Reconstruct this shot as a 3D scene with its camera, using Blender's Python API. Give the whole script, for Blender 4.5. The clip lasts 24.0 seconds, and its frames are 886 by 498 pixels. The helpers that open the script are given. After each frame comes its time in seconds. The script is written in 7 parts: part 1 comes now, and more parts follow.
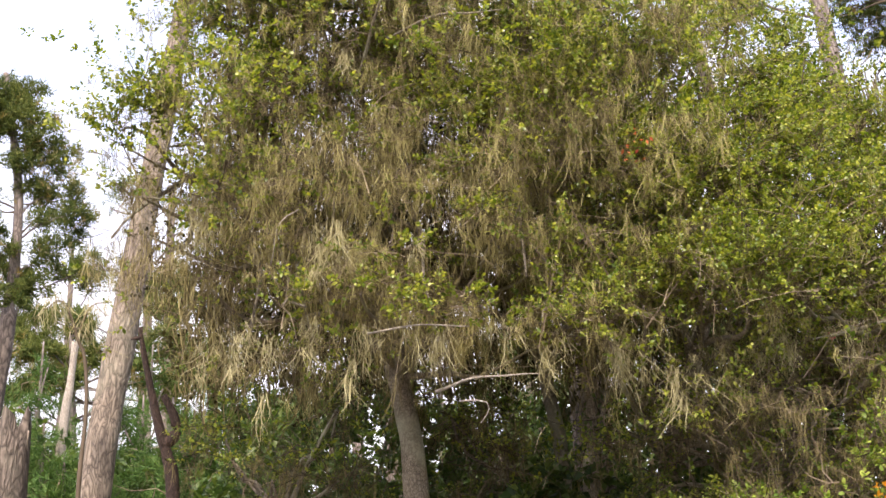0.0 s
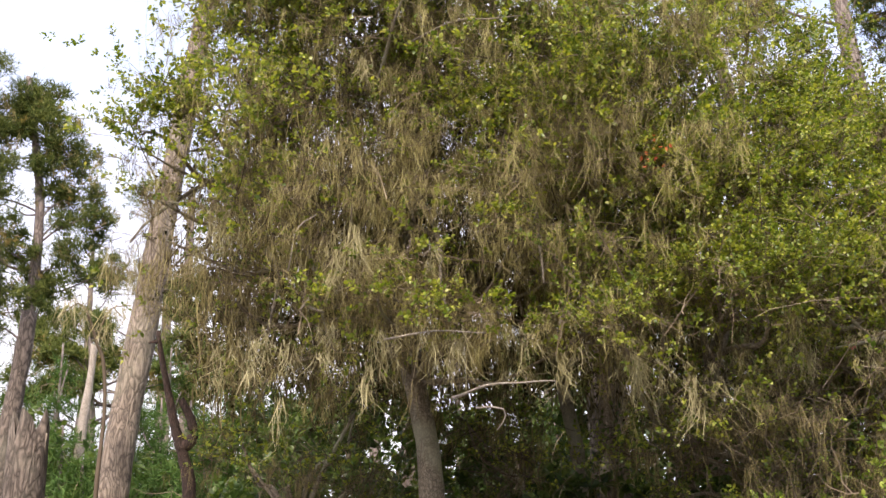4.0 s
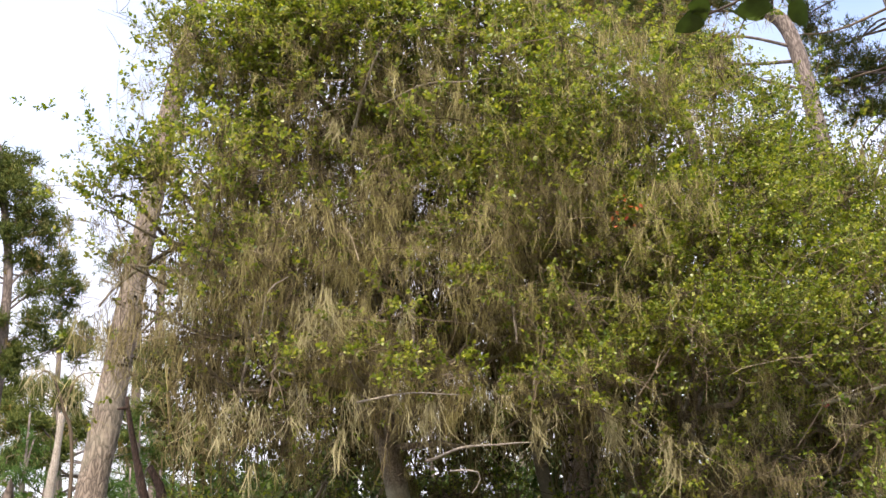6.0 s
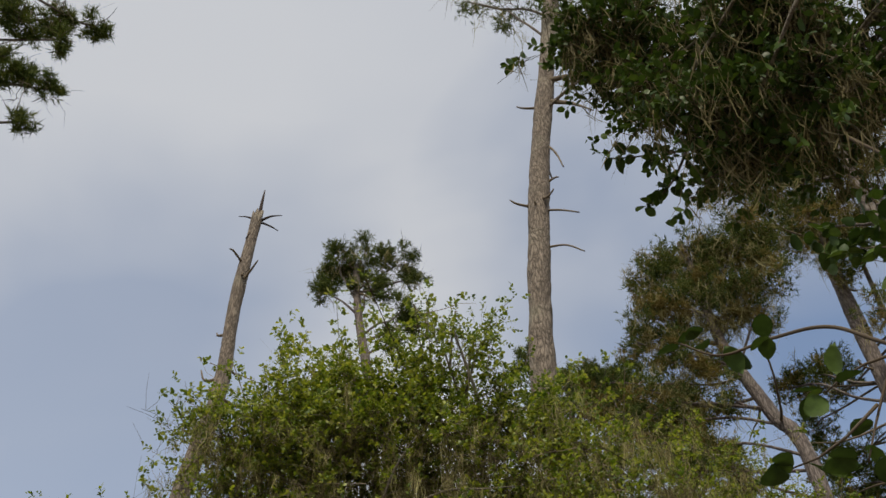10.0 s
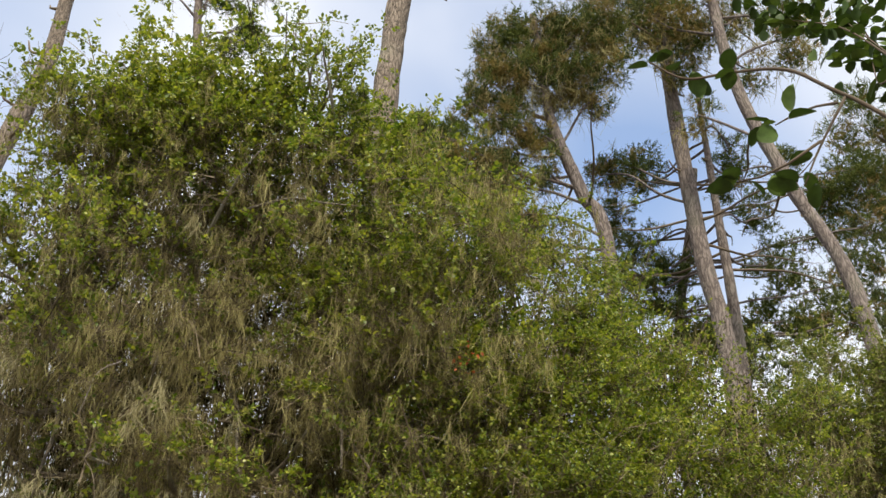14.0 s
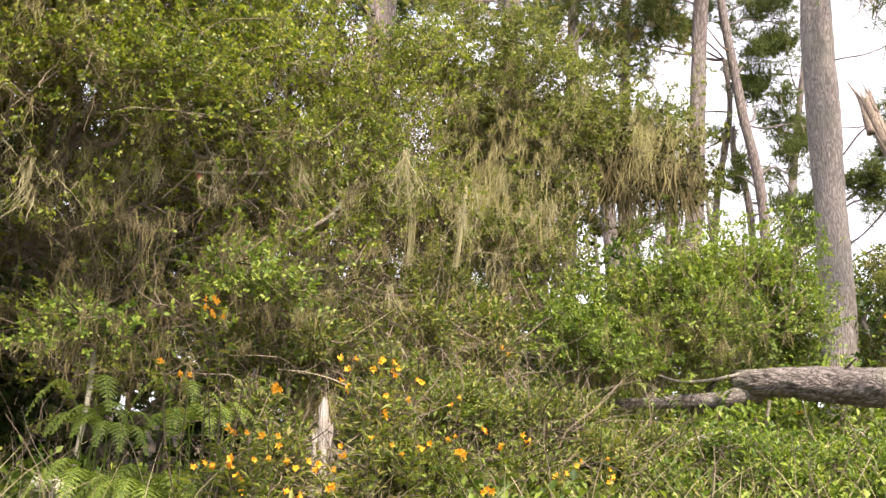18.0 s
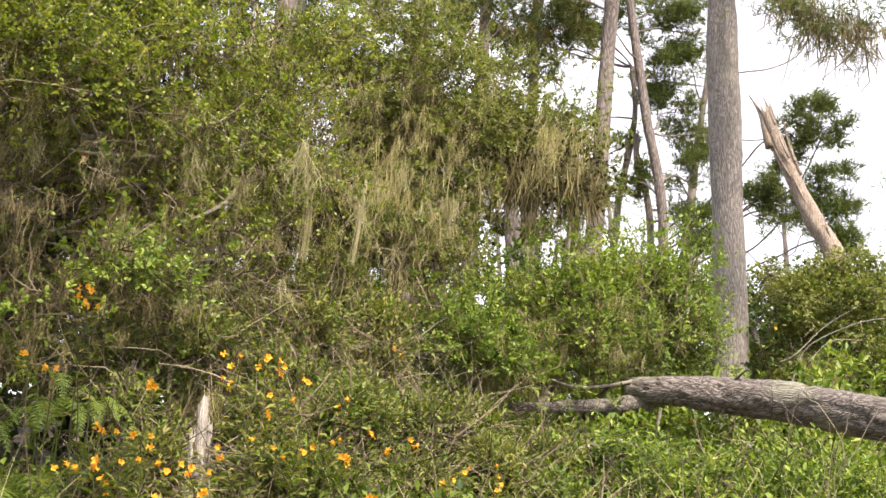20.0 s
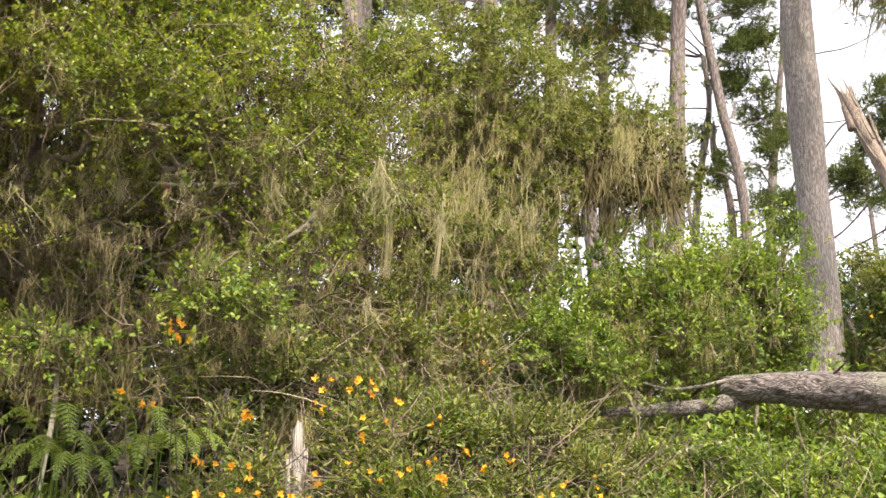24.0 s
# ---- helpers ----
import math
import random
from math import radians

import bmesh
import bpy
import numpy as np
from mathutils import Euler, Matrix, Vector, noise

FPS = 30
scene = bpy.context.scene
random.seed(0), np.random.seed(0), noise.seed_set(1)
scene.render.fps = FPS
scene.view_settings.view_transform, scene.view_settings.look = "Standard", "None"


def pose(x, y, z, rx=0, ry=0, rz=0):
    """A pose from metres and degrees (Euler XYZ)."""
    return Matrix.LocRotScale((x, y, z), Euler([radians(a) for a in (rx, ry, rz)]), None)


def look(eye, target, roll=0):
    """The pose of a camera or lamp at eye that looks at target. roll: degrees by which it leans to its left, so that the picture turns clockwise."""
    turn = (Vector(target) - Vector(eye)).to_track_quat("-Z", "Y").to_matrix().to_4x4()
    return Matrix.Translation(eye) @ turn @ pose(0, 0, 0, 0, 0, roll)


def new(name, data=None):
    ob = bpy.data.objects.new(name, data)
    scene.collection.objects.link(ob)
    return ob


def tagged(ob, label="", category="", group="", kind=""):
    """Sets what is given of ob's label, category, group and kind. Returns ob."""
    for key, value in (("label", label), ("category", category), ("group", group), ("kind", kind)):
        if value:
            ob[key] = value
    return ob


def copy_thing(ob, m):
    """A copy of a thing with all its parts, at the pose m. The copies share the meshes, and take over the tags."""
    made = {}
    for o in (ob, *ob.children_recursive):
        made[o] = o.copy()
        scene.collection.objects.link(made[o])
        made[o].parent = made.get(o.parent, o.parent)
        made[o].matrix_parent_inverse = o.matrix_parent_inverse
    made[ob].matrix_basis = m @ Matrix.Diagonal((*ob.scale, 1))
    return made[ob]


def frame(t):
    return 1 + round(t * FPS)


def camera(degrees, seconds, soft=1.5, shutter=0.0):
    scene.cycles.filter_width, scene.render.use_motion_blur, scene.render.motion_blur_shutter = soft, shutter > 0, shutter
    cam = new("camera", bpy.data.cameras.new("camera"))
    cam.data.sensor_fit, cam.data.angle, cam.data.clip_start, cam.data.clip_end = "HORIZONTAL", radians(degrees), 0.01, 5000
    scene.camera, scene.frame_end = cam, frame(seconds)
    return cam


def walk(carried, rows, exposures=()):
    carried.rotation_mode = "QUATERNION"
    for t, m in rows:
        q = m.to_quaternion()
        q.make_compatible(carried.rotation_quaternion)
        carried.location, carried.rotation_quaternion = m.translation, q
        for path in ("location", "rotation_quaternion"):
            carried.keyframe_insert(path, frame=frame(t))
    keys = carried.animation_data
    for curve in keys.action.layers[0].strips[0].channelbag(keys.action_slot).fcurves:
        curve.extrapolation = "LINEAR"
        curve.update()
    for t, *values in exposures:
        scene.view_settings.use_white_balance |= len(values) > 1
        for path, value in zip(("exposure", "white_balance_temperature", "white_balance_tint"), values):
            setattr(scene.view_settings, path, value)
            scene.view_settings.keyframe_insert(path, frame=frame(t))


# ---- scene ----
cam = camera(44.2, 24.0, soft=1.5)
PATH = [
    (0, (0.000, -0.000, 1.601), (0.0202, 1.8517, 2.3554), -1.58),
    (0.5, (0.009, 0.001, 1.601), (0.0177, 1.8520, 2.3589), -1.43),
    (1, (0.033, 0.009, 1.588), (0.0130, 1.8494, 2.3702), -1.08),
    (1.5, (0.034, 0.016, 1.583), (-0.0054, 1.8488, 2.3814), -1.00),
    (2, (0.014, -0.004, 1.594), (-0.0222, 1.8315, 2.3877), -1.08),
    (2.5, (0.008, -0.002, 1.600), (-0.0243, 1.8368, 2.3870), -1.14),
    (4.5, (0.006, 0.017, 1.610), (-0.0033, 1.8665, 2.3711), -0.77),
    (5, (0.006, 0.045, 1.605), (0.0149, 1.8914, 2.3734), -1.01),
    (5.5, (-0.009, 0.037, 1.610), (0.0550, 1.8649, 2.4200), -1.41),
    (6, (0.007, 0.030, 1.594), (0.0459, 1.8293, 2.4665), -1.96),
    (6.5, (0.036, 0.038, 1.585), (0.0052, 1.8024, 2.5256), -2.76),
    (7, (0.035, 0.023, 1.583), (-0.0141, 1.7335, 2.6172), -2.79),
    (7.5, (0.043, 0.043, 1.609), (-0.0052, 1.6786, 2.7588), -3.73),
    (8, (0.024, 0.002, 1.661), (-0.0211, 1.5541, 2.9220), -4.59),
    (8.5, (0.011, -0.025, 1.674), (-0.0263, 1.4696, 3.0020), -4.74),
    (9, (0.014, -0.023, 1.710), (0.0059, 1.4071, 3.1084), -3.64),
    (9.5, (-0.015, -0.029, 1.695), (0.0132, 1.3556, 3.1379), -0.54),
    (10, (-0.105, -0.010, 1.654), (-0.0661, 1.3720, 3.0989), -0.56),
    (10.5, (-0.133, -0.012, 1.654), (-0.0887, 1.3734, 3.0961), -0.53),
    (12.5, (-0.531, 0.076, 1.647), (-0.4155, 1.4663, 3.0799), 0.22),
    (13, (-0.512, 0.106, 1.638), (-0.3312, 1.5727, 2.9851), -0.30),
    (13.5, (-0.572, 0.081, 1.662), (-0.2446, 1.6563, 2.8506), 0.91),
    (14, (-0.380, 0.027, 1.482), (0.0416, 1.6459, 2.5792), 2.24),
    (14.5, (-0.180, 0.026, 1.331), (0.3575, 1.6663, 2.3419), 2.33),
    (15, (-0.066, 0.100, 1.305), (0.5852, 1.7410, 2.2441), 2.39),
    (15.5, (-0.043, 0.129, 1.303), (0.6809, 1.7737, 2.1804), 2.34),
    (16, (-0.022, 0.211, 1.328), (0.7993, 1.8600, 2.1064), 2.17),
    (16.5, (-0.005, 0.240, 1.347), (0.9161, 1.8779, 2.0307), 1.67),
    (17, (0.008, 0.262, 1.353), (0.9957, 1.8819, 1.9849), 1.60),
    (17.5, (0.037, 0.264, 1.348), (1.0470, 1.8743, 1.9718), 1.76),
    (18, (0.078, 0.297, 1.364), (1.1715, 1.8733, 1.9292), 3.13),
    (18.5, (0.128, 0.348, 1.372), (1.2686, 1.8916, 1.9342), 3.46),
    (19, (0.167, 0.378, 1.382), (1.3508, 1.8867, 1.9517), 4.23),
    (19.5, (0.182, 0.376, 1.401), (1.4239, 1.8366, 1.9707), 4.15),
    (21.5, (0.172, 0.410, 1.464), (1.3524, 1.9320, 2.0028), 3.74),
    (22, (0.170, 0.401, 1.464), (1.3403, 1.9296, 2.0076), 3.40),
    (22.5, (0.168, 0.397, 1.465), (1.3086, 1.9433, 2.0179), 2.93),
    (23, (0.173, 0.403, 1.468), (1.2972, 1.9597, 2.0277), 2.40),
    (23.5, (0.179, 0.412, 1.471), (1.3021, 1.9687, 2.0322), 2.13),
    (24, (0.177, 0.417, 1.472), (1.2992, 1.9736, 2.0360), 1.92),
]
EXPOSURES = [(0.0, 0.95, 6500, 20.0), (1.0, 0.80, 6500, 20.0), (2.0, 0.40, 6500, 20.0), (2.6, 0.40, 6500, 20.0), (4.5, 0.90, 6500, 20.0), (5.0, 1.05, 6500, 20.0), (6.0, 0.70, 6500, 17.5), (7.0, 0.05, 6500, 15.0), (8.0, -0.35, 6500, 12.0), (10.0, -0.80, 6500, 8.5), (12.5, -0.70, 6500, 7.2), (13.0, -0.55, 6500, 7.0), (14.0, 0.05, 6500, 9.0), (15.0, 0.90, 6500, 17.7), (16.0, 1.08, 6500, 22.0), (17.0, 1.18, 6500, 22.0), (19.0, 0.90, 6500, 16.0), (22.0, 0.92, 6500, 16.0), (24.0, 0.98, 6500, 16.0)]
walk(cam, [(t, look(eye, target, roll)) for t, eye, target, roll in PATH], EXPOSURES)

# ---- light: a bright, thinly clouded sky and a veiled sun behind the viewer's shoulder ----
SUN_EL, SUN_AZ = radians(50), radians(193)
world = bpy.data.worlds.new("sky")
scene.world = world
world.use_nodes = True
wn, wl = world.node_tree.nodes, world.node_tree.links
wn.clear()
w_out = wn.new("ShaderNodeOutputWorld")
w_bg = wn.new("ShaderNodeBackground")
w_sky = wn.new("ShaderNodeTexSky")
w_sky.sky_type = "NISHITA"
w_sky.sun_disc = False
w_sky.sun_elevation, w_sky.sun_rotation = SUN_EL, SUN_AZ
w_gain = wn.new("ShaderNodeVectorMath")
w_gain.operation = "SCALE"
w_gain.inputs["Scale"].default_value = 0.28
w_co = wn.new("ShaderNodeTexCoord")
w_map = wn.new("ShaderNodeMapping")
w_map.inputs["Location"].default_value = (3.1, 0.4, 0.9)
w_map.inputs["Scale"].default_value = (1.0, 1.0, 1.5)
w_noise = wn.new("ShaderNodeTexNoise")
w_noise.inputs["Scale"].default_value = 2.3
w_noise.inputs["Detail"].default_value = 4.0
w_noise.inputs["Roughness"].default_value = 0.45
w_noise.inputs["Distortion"].default_value = 0.4
w_ramp = wn.new("ShaderNodeValToRGB")
w_ramp.color_ramp.elements[0].position, w_ramp.color_ramp.elements[1].position = 0.30, 0.54
w_ramp.color_ramp.elements[0].color = (0.84, 0.84, 0.84, 1)
w_mix = wn.new("ShaderNodeMix")
w_mix.data_type = "RGBA"
w_mix.inputs[7].default_value = (1.0, 1.02, 1.085, 1)
wl.new(w_co.outputs["Generated"], w_map.inputs["Vector"])
wl.new(w_map.outputs["Vector"], w_noise.inputs["Vector"])
wl.new(w_noise.outputs["Fac"], w_ramp.inputs["Fac"])
wl.new(w_sky.outputs["Color"], w_gain.inputs[0])
cover = w_ramp.outputs["Color"]
# gaps in the cloud through which the blue shows
for way, size, least in (((0.36, 0.71, 0.61), 0.25, 0.12), ((-0.30, 0.74, 0.61), 0.2, 0.5)):
    w_dist = wn.new("ShaderNodeVectorMath")
    w_dist.operation = "DISTANCE"
    w_dist.inputs[1].default_value = way
    wl.new(w_co.outputs["Generated"], w_dist.inputs[0])
    w_add = wn.new("ShaderNodeMath")
    w_add.operation = "MULTIPLY_ADD"
    w_add.inputs[1].default_value, w_add.inputs[2].default_value = 0.55, -0.27
    wl.new(w_noise.outputs["Fac"], w_add.inputs[0])
    w_sum = wn.new("ShaderNodeMath")
    w_sum.operation = "ADD"
    wl.new(w_dist.outputs["Value"], w_sum.inputs[0])
    wl.new(w_add.outputs[0], w_sum.inputs[1])
    w_edge = wn.new("ShaderNodeMapRange")
    w_edge.inputs["From Min"].default_value, w_edge.inputs["From Max"].default_value = size * 0.25, size * 1.5
    w_edge.inputs["To Min"].default_value, w_edge.inputs["To Max"].default_value = least, 1.0
    wl.new(w_sum.outputs[0], w_edge.inputs["Value"])
    w_mul = wn.new("ShaderNodeMath")
    w_mul.operation = "MULTIPLY"
    wl.new(cover, w_mul.inputs[0])
    wl.new(w_edge.outputs["Result"], w_mul.inputs[1])
    cover = w_mul.outputs[0]
wl.new(cover, w_mix.inputs[0])
wl.new(w_gain.outputs[0], w_mix.inputs[6])
wl.new(w_mix.outputs[2], w_bg.inputs["Color"])
w_bg.inputs["Strength"].default_value = 1.0
wl.new(w_bg.outputs["Background"], w_out.inputs["Surface"])
sun_data = bpy.data.lights.new("sun", "SUN")
sun_data.energy, sun_data.angle, sun_data.color = 5.0, radians(5), (1.0, 0.90, 0.72)
sun = new("sun", sun_data)
sun.matrix_world = look((0, 0, 0), (-math.sin(SUN_AZ) * math.cos(SUN_EL), -math.cos(SUN_AZ) * math.cos(SUN_EL), -math.sin(SUN_EL)))
sun.location = (0, -20, 30)

# ---- materials ----
rng = np.random.default_rng(7)


def nodes_of(name):
    mat = bpy.data.materials.new(name)
    mat.use_nodes = True
    t = mat.node_tree
    bsdf = t.nodes["Principled BSDF"]
    return mat, t.nodes, t.links, bsdf


def ramp_node(n, stops):
    r = n.new("ShaderNodeValToRGB")
    while len(r.color_ramp.elements) < len(stops):
        r.color_ramp.elements.new(0.5)
    for e, (p, c) in zip(r.color_ramp.elements, stops):
        e.position, e.color = p, (*c, 1)
    return r


def leaf_material(name, stops, rough=0.45, through_light=0.35, glow=(1.25, 1.3, 0.6), gloss=0.3):
    """Leaves: each its own shade, a blotchy surface, and light that comes through."""
    mat, n, l, bsdf = nodes_of(name)
    geo = n.new("ShaderNodeNewGeometry")
    tex = n.new("ShaderNodeTexNoise")
    tex.inputs["Scale"].default_value = 1.7
    tex.inputs["Detail"].default_value = 3
    fine = n.new("ShaderNodeTexNoise")
    fine.inputs["Scale"].default_value = 90
    co = n.new("ShaderNodeTexCoord")
    l.new(co.outputs["Object"], tex.inputs["Vector"])
    l.new(co.outputs["Object"], fine.inputs["Vector"])
    mix = n.new("ShaderNodeMath")
    mix.operation = "MULTIPLY_ADD"
    mix.inputs[1].default_value, mix.inputs[2].default_value = 0.55, 0.0
    l.new(geo.outputs["Random Per Island"], mix.inputs[0])
    add = n.new("ShaderNodeMath")
    add.operation = "MULTIPLY_ADD"
    add.inputs[1].default_value = 0.45
    l.new(tex.outputs["Fac"], add.inputs[0])
    l.new(mix.outputs[0], add.inputs[2])
    ramp = ramp_node(n, stops)
    l.new(add.outputs[0], ramp.inputs["Fac"])
    shade = n.new("ShaderNodeMix")
    shade.data_type, shade.blend_type = "RGBA", "MULTIPLY"
    shade.inputs[0].default_value = 0.5
    fr = ramp_node(n, [(0.3, (0.6, 0.6, 0.6)), (0.7, (1.2, 1.2, 1.2))])
    l.new(fine.outputs["Fac"], fr.inputs["Fac"])
    l.new(ramp.outputs["Color"], shade.inputs[6])
    l.new(fr.outputs["Color"], shade.inputs[7])
    l.new(shade.outputs[2], bsdf.inputs["Base Color"])
    bsdf.inputs["Roughness"].default_value = rough
    bsdf.inputs["Specular IOR Level"].default_value = gloss
    if through_light > 0:
        tr = n.new("ShaderNodeBsdfTranslucent")
        tint = n.new("ShaderNodeMix")
        tint.data_type, tint.blend_type = "RGBA", "MULTIPLY"
        tint.inputs[0].default_value = 1.0
        tint.inputs[7].default_value = (*glow, 1)
        l.new(shade.outputs[2], tint.inputs[6])
        l.new(tint.outputs[2], tr.inputs["Color"])
        ms = n.new("ShaderNodeMixShader")
        ms.inputs[0].default_value = through_light
        l.new(bsdf.outputs[0], ms.inputs[1])
        l.new(tr.outputs[0], ms.inputs[2])
        l.new(ms.outputs[0], n["Material Output"].inputs["Surface"])
    return mat


def bark_material(name, dark, mid, pale, scale=9.0, stretch=0.22, lichen=0.0, bump=0.6, grain_way=(1, 1, 0)):
    """Bark: long plates between dark furrows, grain, and blotches of pale lichen."""
    mat, n, l, bsdf = nodes_of(name)
    co = n.new("ShaderNodeTexCoord")
    mp = n.new("ShaderNodeMapping")
    mp.inputs["Scale"].default_value = [1 if g else stretch for g in grain_way]
    l.new(co.outputs["Object"], mp.inputs["Vector"])
    warp = n.new("ShaderNodeTexNoise")
    warp.inputs["Scale"].default_value = scale * 0.8
    warp.inputs["Detail"].default_value = 3
    l.new(mp.outputs["Vector"], warp.inputs["Vector"])
    mixv = n.new("ShaderNodeMix")
    mixv.data_type = "VECTOR"
    mixv.inputs[0].default_value = 0.22
    l.new(mp.outputs["Vector"], mixv.inputs[4])
    l.new(warp.outputs["Color"], mixv.inputs[5])
    vor = n.new("ShaderNodeTexVoronoi")
    vor.feature = "DISTANCE_TO_EDGE"
    vor.inputs["Scale"].default_value = scale * 3.2
    l.new(mixv.outputs[1], vor.inputs["Vector"])
    grain = n.new("ShaderNodeTexNoise")
    grain.inputs["Scale"].default_value = scale * 7
    grain.inputs["Detail"].default_value = 5
    grain.inputs["Roughness"].default_value = 0.7
    l.new(mp.outputs["Vector"], grain.inputs["Vector"])
    furrow = ramp_node(n, [(0.0, tuple(0.6 * a + 0.4 * c for a, c in zip(dark, mid))), (0.08, mid), (0.26, pale)])
    l.new(vor.outputs["Distance"], furrow.inputs["Fac"])
    gr = ramp_node(n, [(0.3, (0.55, 0.52, 0.5)), (0.7, (1.25, 1.22, 1.2))])
    l.new(grain.outputs["Fac"], gr.inputs["Fac"])
    m1 = n.new("ShaderNodeMix")
    m1.data_type, m1.blend_type = "RGBA", "MULTIPLY"
    m1.inputs[0].default_value = 0.8
    l.new(furrow.outputs["Color"], m1.inputs[6])
    l.new(gr.outputs["Color"], m1.inputs[7])
    big = n.new("ShaderNodeTexNoise")
    big.inputs["Scale"].default_value = 2.2
    big.inputs["Detail"].default_value = 6
    l.new(co.outputs["Object"], big.inputs["Vector"])
    br = ramp_node(n, [(0.52, (0, 0, 0)), (0.72, (lichen, lichen, lichen))])
    l.new(big.outputs["Fac"], br.inputs["Fac"])
    m2 = n.new("ShaderNodeMix")
    m2.data_type = "RGBA"
    m2.inputs[7].default_value = (0.36, 0.37, 0.27, 1)
    l.new(br.outputs["Color"], m2.inputs[0])
    l.new(m1.outputs[2], m2.inputs[6])
    l.new(m2.outputs[2], bsdf.inputs["Base Color"])
    bsdf.inputs["Roughness"].default_value = 0.92
    h = n.new("ShaderNodeMath")
    h.operation = "MULTIPLY_ADD"
    h.inputs[1].default_value = 0.8
    l.new(grain.outputs["Fac"], h.inputs[0])
    l.new(vor.outputs["Distance"], h.inputs[2])
    bp = n.new("ShaderNodeBump")
    bp.inputs["Strength"].default_value = bump
    bp.inputs["Distance"].default_value = 0.02
    l.new(h.outputs[0], bp.inputs["Height"])
    l.new(bp.outputs["Normal"], bsdf.inputs["Normal"])
    return mat


def mottled(name, stops, scale=6.0, rough=0.85, island=0.5, bump=0.3, through_light=0.0):
    """A rough natural surface in a few shades, from patch to patch and from piece to piece."""
    mat, n, l, bsdf = nodes_of(name)
    co = n.new("ShaderNodeTexCoord")
    geo = n.new("ShaderNodeNewGeometry")
    tex = n.new("ShaderNodeTexNoise")
    tex.inputs["Scale"].default_value = scale
    tex.inputs["Detail"].default_value = 6
    tex.inputs["Roughness"].default_value = 0.65
    l.new(co.outputs["Object"], tex.inputs["Vector"])
    mx = n.new("ShaderNodeMix")
    mx.inputs[0].default_value = island
    l.new(tex.outputs["Fac"], mx.inputs[2])
    l.new(geo.outputs["Random Per Island"], mx.inputs[3])
    ramp = ramp_node(n, stops)
    l.new(mx.outputs[0], ramp.inputs["Fac"])
    l.new(ramp.outputs["Color"], bsdf.inputs["Base Color"])
    bsdf.inputs["Roughness"].default_value = rough
    bp = n.new("ShaderNodeBump")
    bp.inputs["Strength"].default_value = bump
    bp.inputs["Distance"].default_value = 0.02
    l.new(tex.outputs["Fac"], bp.inputs["Height"])
    l.new(bp.outputs["Normal"], bsdf.inputs["Normal"])
    if through_light > 0:
        tr = n.new("ShaderNodeBsdfTranslucent")
        l.new(ramp.outputs["Color"], tr.inputs["Color"])
        ms = n.new("ShaderNodeMixShader")
        ms.inputs[0].default_value = through_light
        l.new(bsdf.outputs[0], ms.inputs[1])
        l.new(tr.outputs[0], ms.inputs[2])
        l.new(ms.outputs[0], n["Material Output"].inputs["Surface"])
    return mat


OAK_LEAF = leaf_material("oak_leaf", [(0.10, (0.034, 0.068, 0.012)), (0.32, (0.10, 0.151, 0.02)), (0.53, (0.207, 0.258, 0.034)), (0.74, (0.365, 0.385, 0.058)), (0.95, (0.46, 0.41, 0.17))], rough=0.4, gloss=0.5, through_light=0.42)
# Darker copy of the oak leaf: shade under the trees is in the colour.
OAK_LEAF_SHADE = leaf_material("shade_toned_oak_leaf", [(0.2, (0.03, 0.06, 0.02)), (0.5, (0.065, 0.11, 0.03)), (0.8, (0.12, 0.16, 0.04))])
OAK_LEAF_GREY = leaf_material("dull_oak_leaf", [(0.12, (0.05, 0.078, 0.018)), (0.38, (0.12, 0.155, 0.032)), (0.62, (0.225, 0.25, 0.058)), (0.85, (0.37, 0.365, 0.13))], through_light=0.4)
# Backlit undersides are put into the colour: darker, with little light let through.
NEAR_LEAF = leaf_material("leathery_backlit_leaf", [(0.2, (0.03, 0.055, 0.015)), (0.5, (0.06, 0.105, 0.024)), (0.8, (0.11, 0.165, 0.036))], through_light=0.16, gloss=0.2)
SHRUB_LEAF = leaf_material("shrub_leaf", [(0.12, (0.045, 0.09, 0.015)), (0.38, (0.115, 0.185, 0.028)), (0.66, (0.25, 0.325, 0.05)), (0.9, (0.43, 0.46, 0.11))])
FERN_LEAF = leaf_material("fern_leaf", [(0.2, (0.10, 0.155, 0.024)), (0.55, (0.21, 0.28, 0.045)), (0.85, (0.36, 0.40, 0.085))])
HERB_LEAF = leaf_material("herb_leaf", [(0.15, (0.045, 0.075, 0.014)), (0.40, (0.115, 0.165, 0.028)), (0.64, (0.24, 0.275, 0.05)), (0.84, (0.34, 0.26, 0.12))])
NEEDLE = leaf_material("pine_needle", [(0.2, (0.035, 0.058, 0.02)), (0.5, (0.095, 0.13, 0.038)), (0.8, (0.22, 0.235, 0.07))], rough=0.6, through_light=0.2, gloss=0.08)
NEEDLE_YOUNG = leaf_material("young_pine_needle", [(0.2, (0.04, 0.085, 0.024)), (0.55, (0.08, 0.15, 0.04)), (0.85, (0.15, 0.22, 0.065))], rough=0.6, through_light=0.2, gloss=0.08)
NEEDLE_DRY = leaf_material("dry_pine_needle", [(0.2, (0.14, 0.105, 0.04)), (0.55, (0.28, 0.215, 0.085)), (0.85, (0.40, 0.33, 0.14))], rough=0.7, through_light=0.25, gloss=0.05)
LICHEN = mottled("lace_lichen", [(0.2, (0.19, 0.16, 0.06)), (0.5, (0.32, 0.28, 0.112)), (0.8, (0.48, 0.44, 0.20))], scale=1.5, island=0.6, bump=0.0, through_light=0.35)
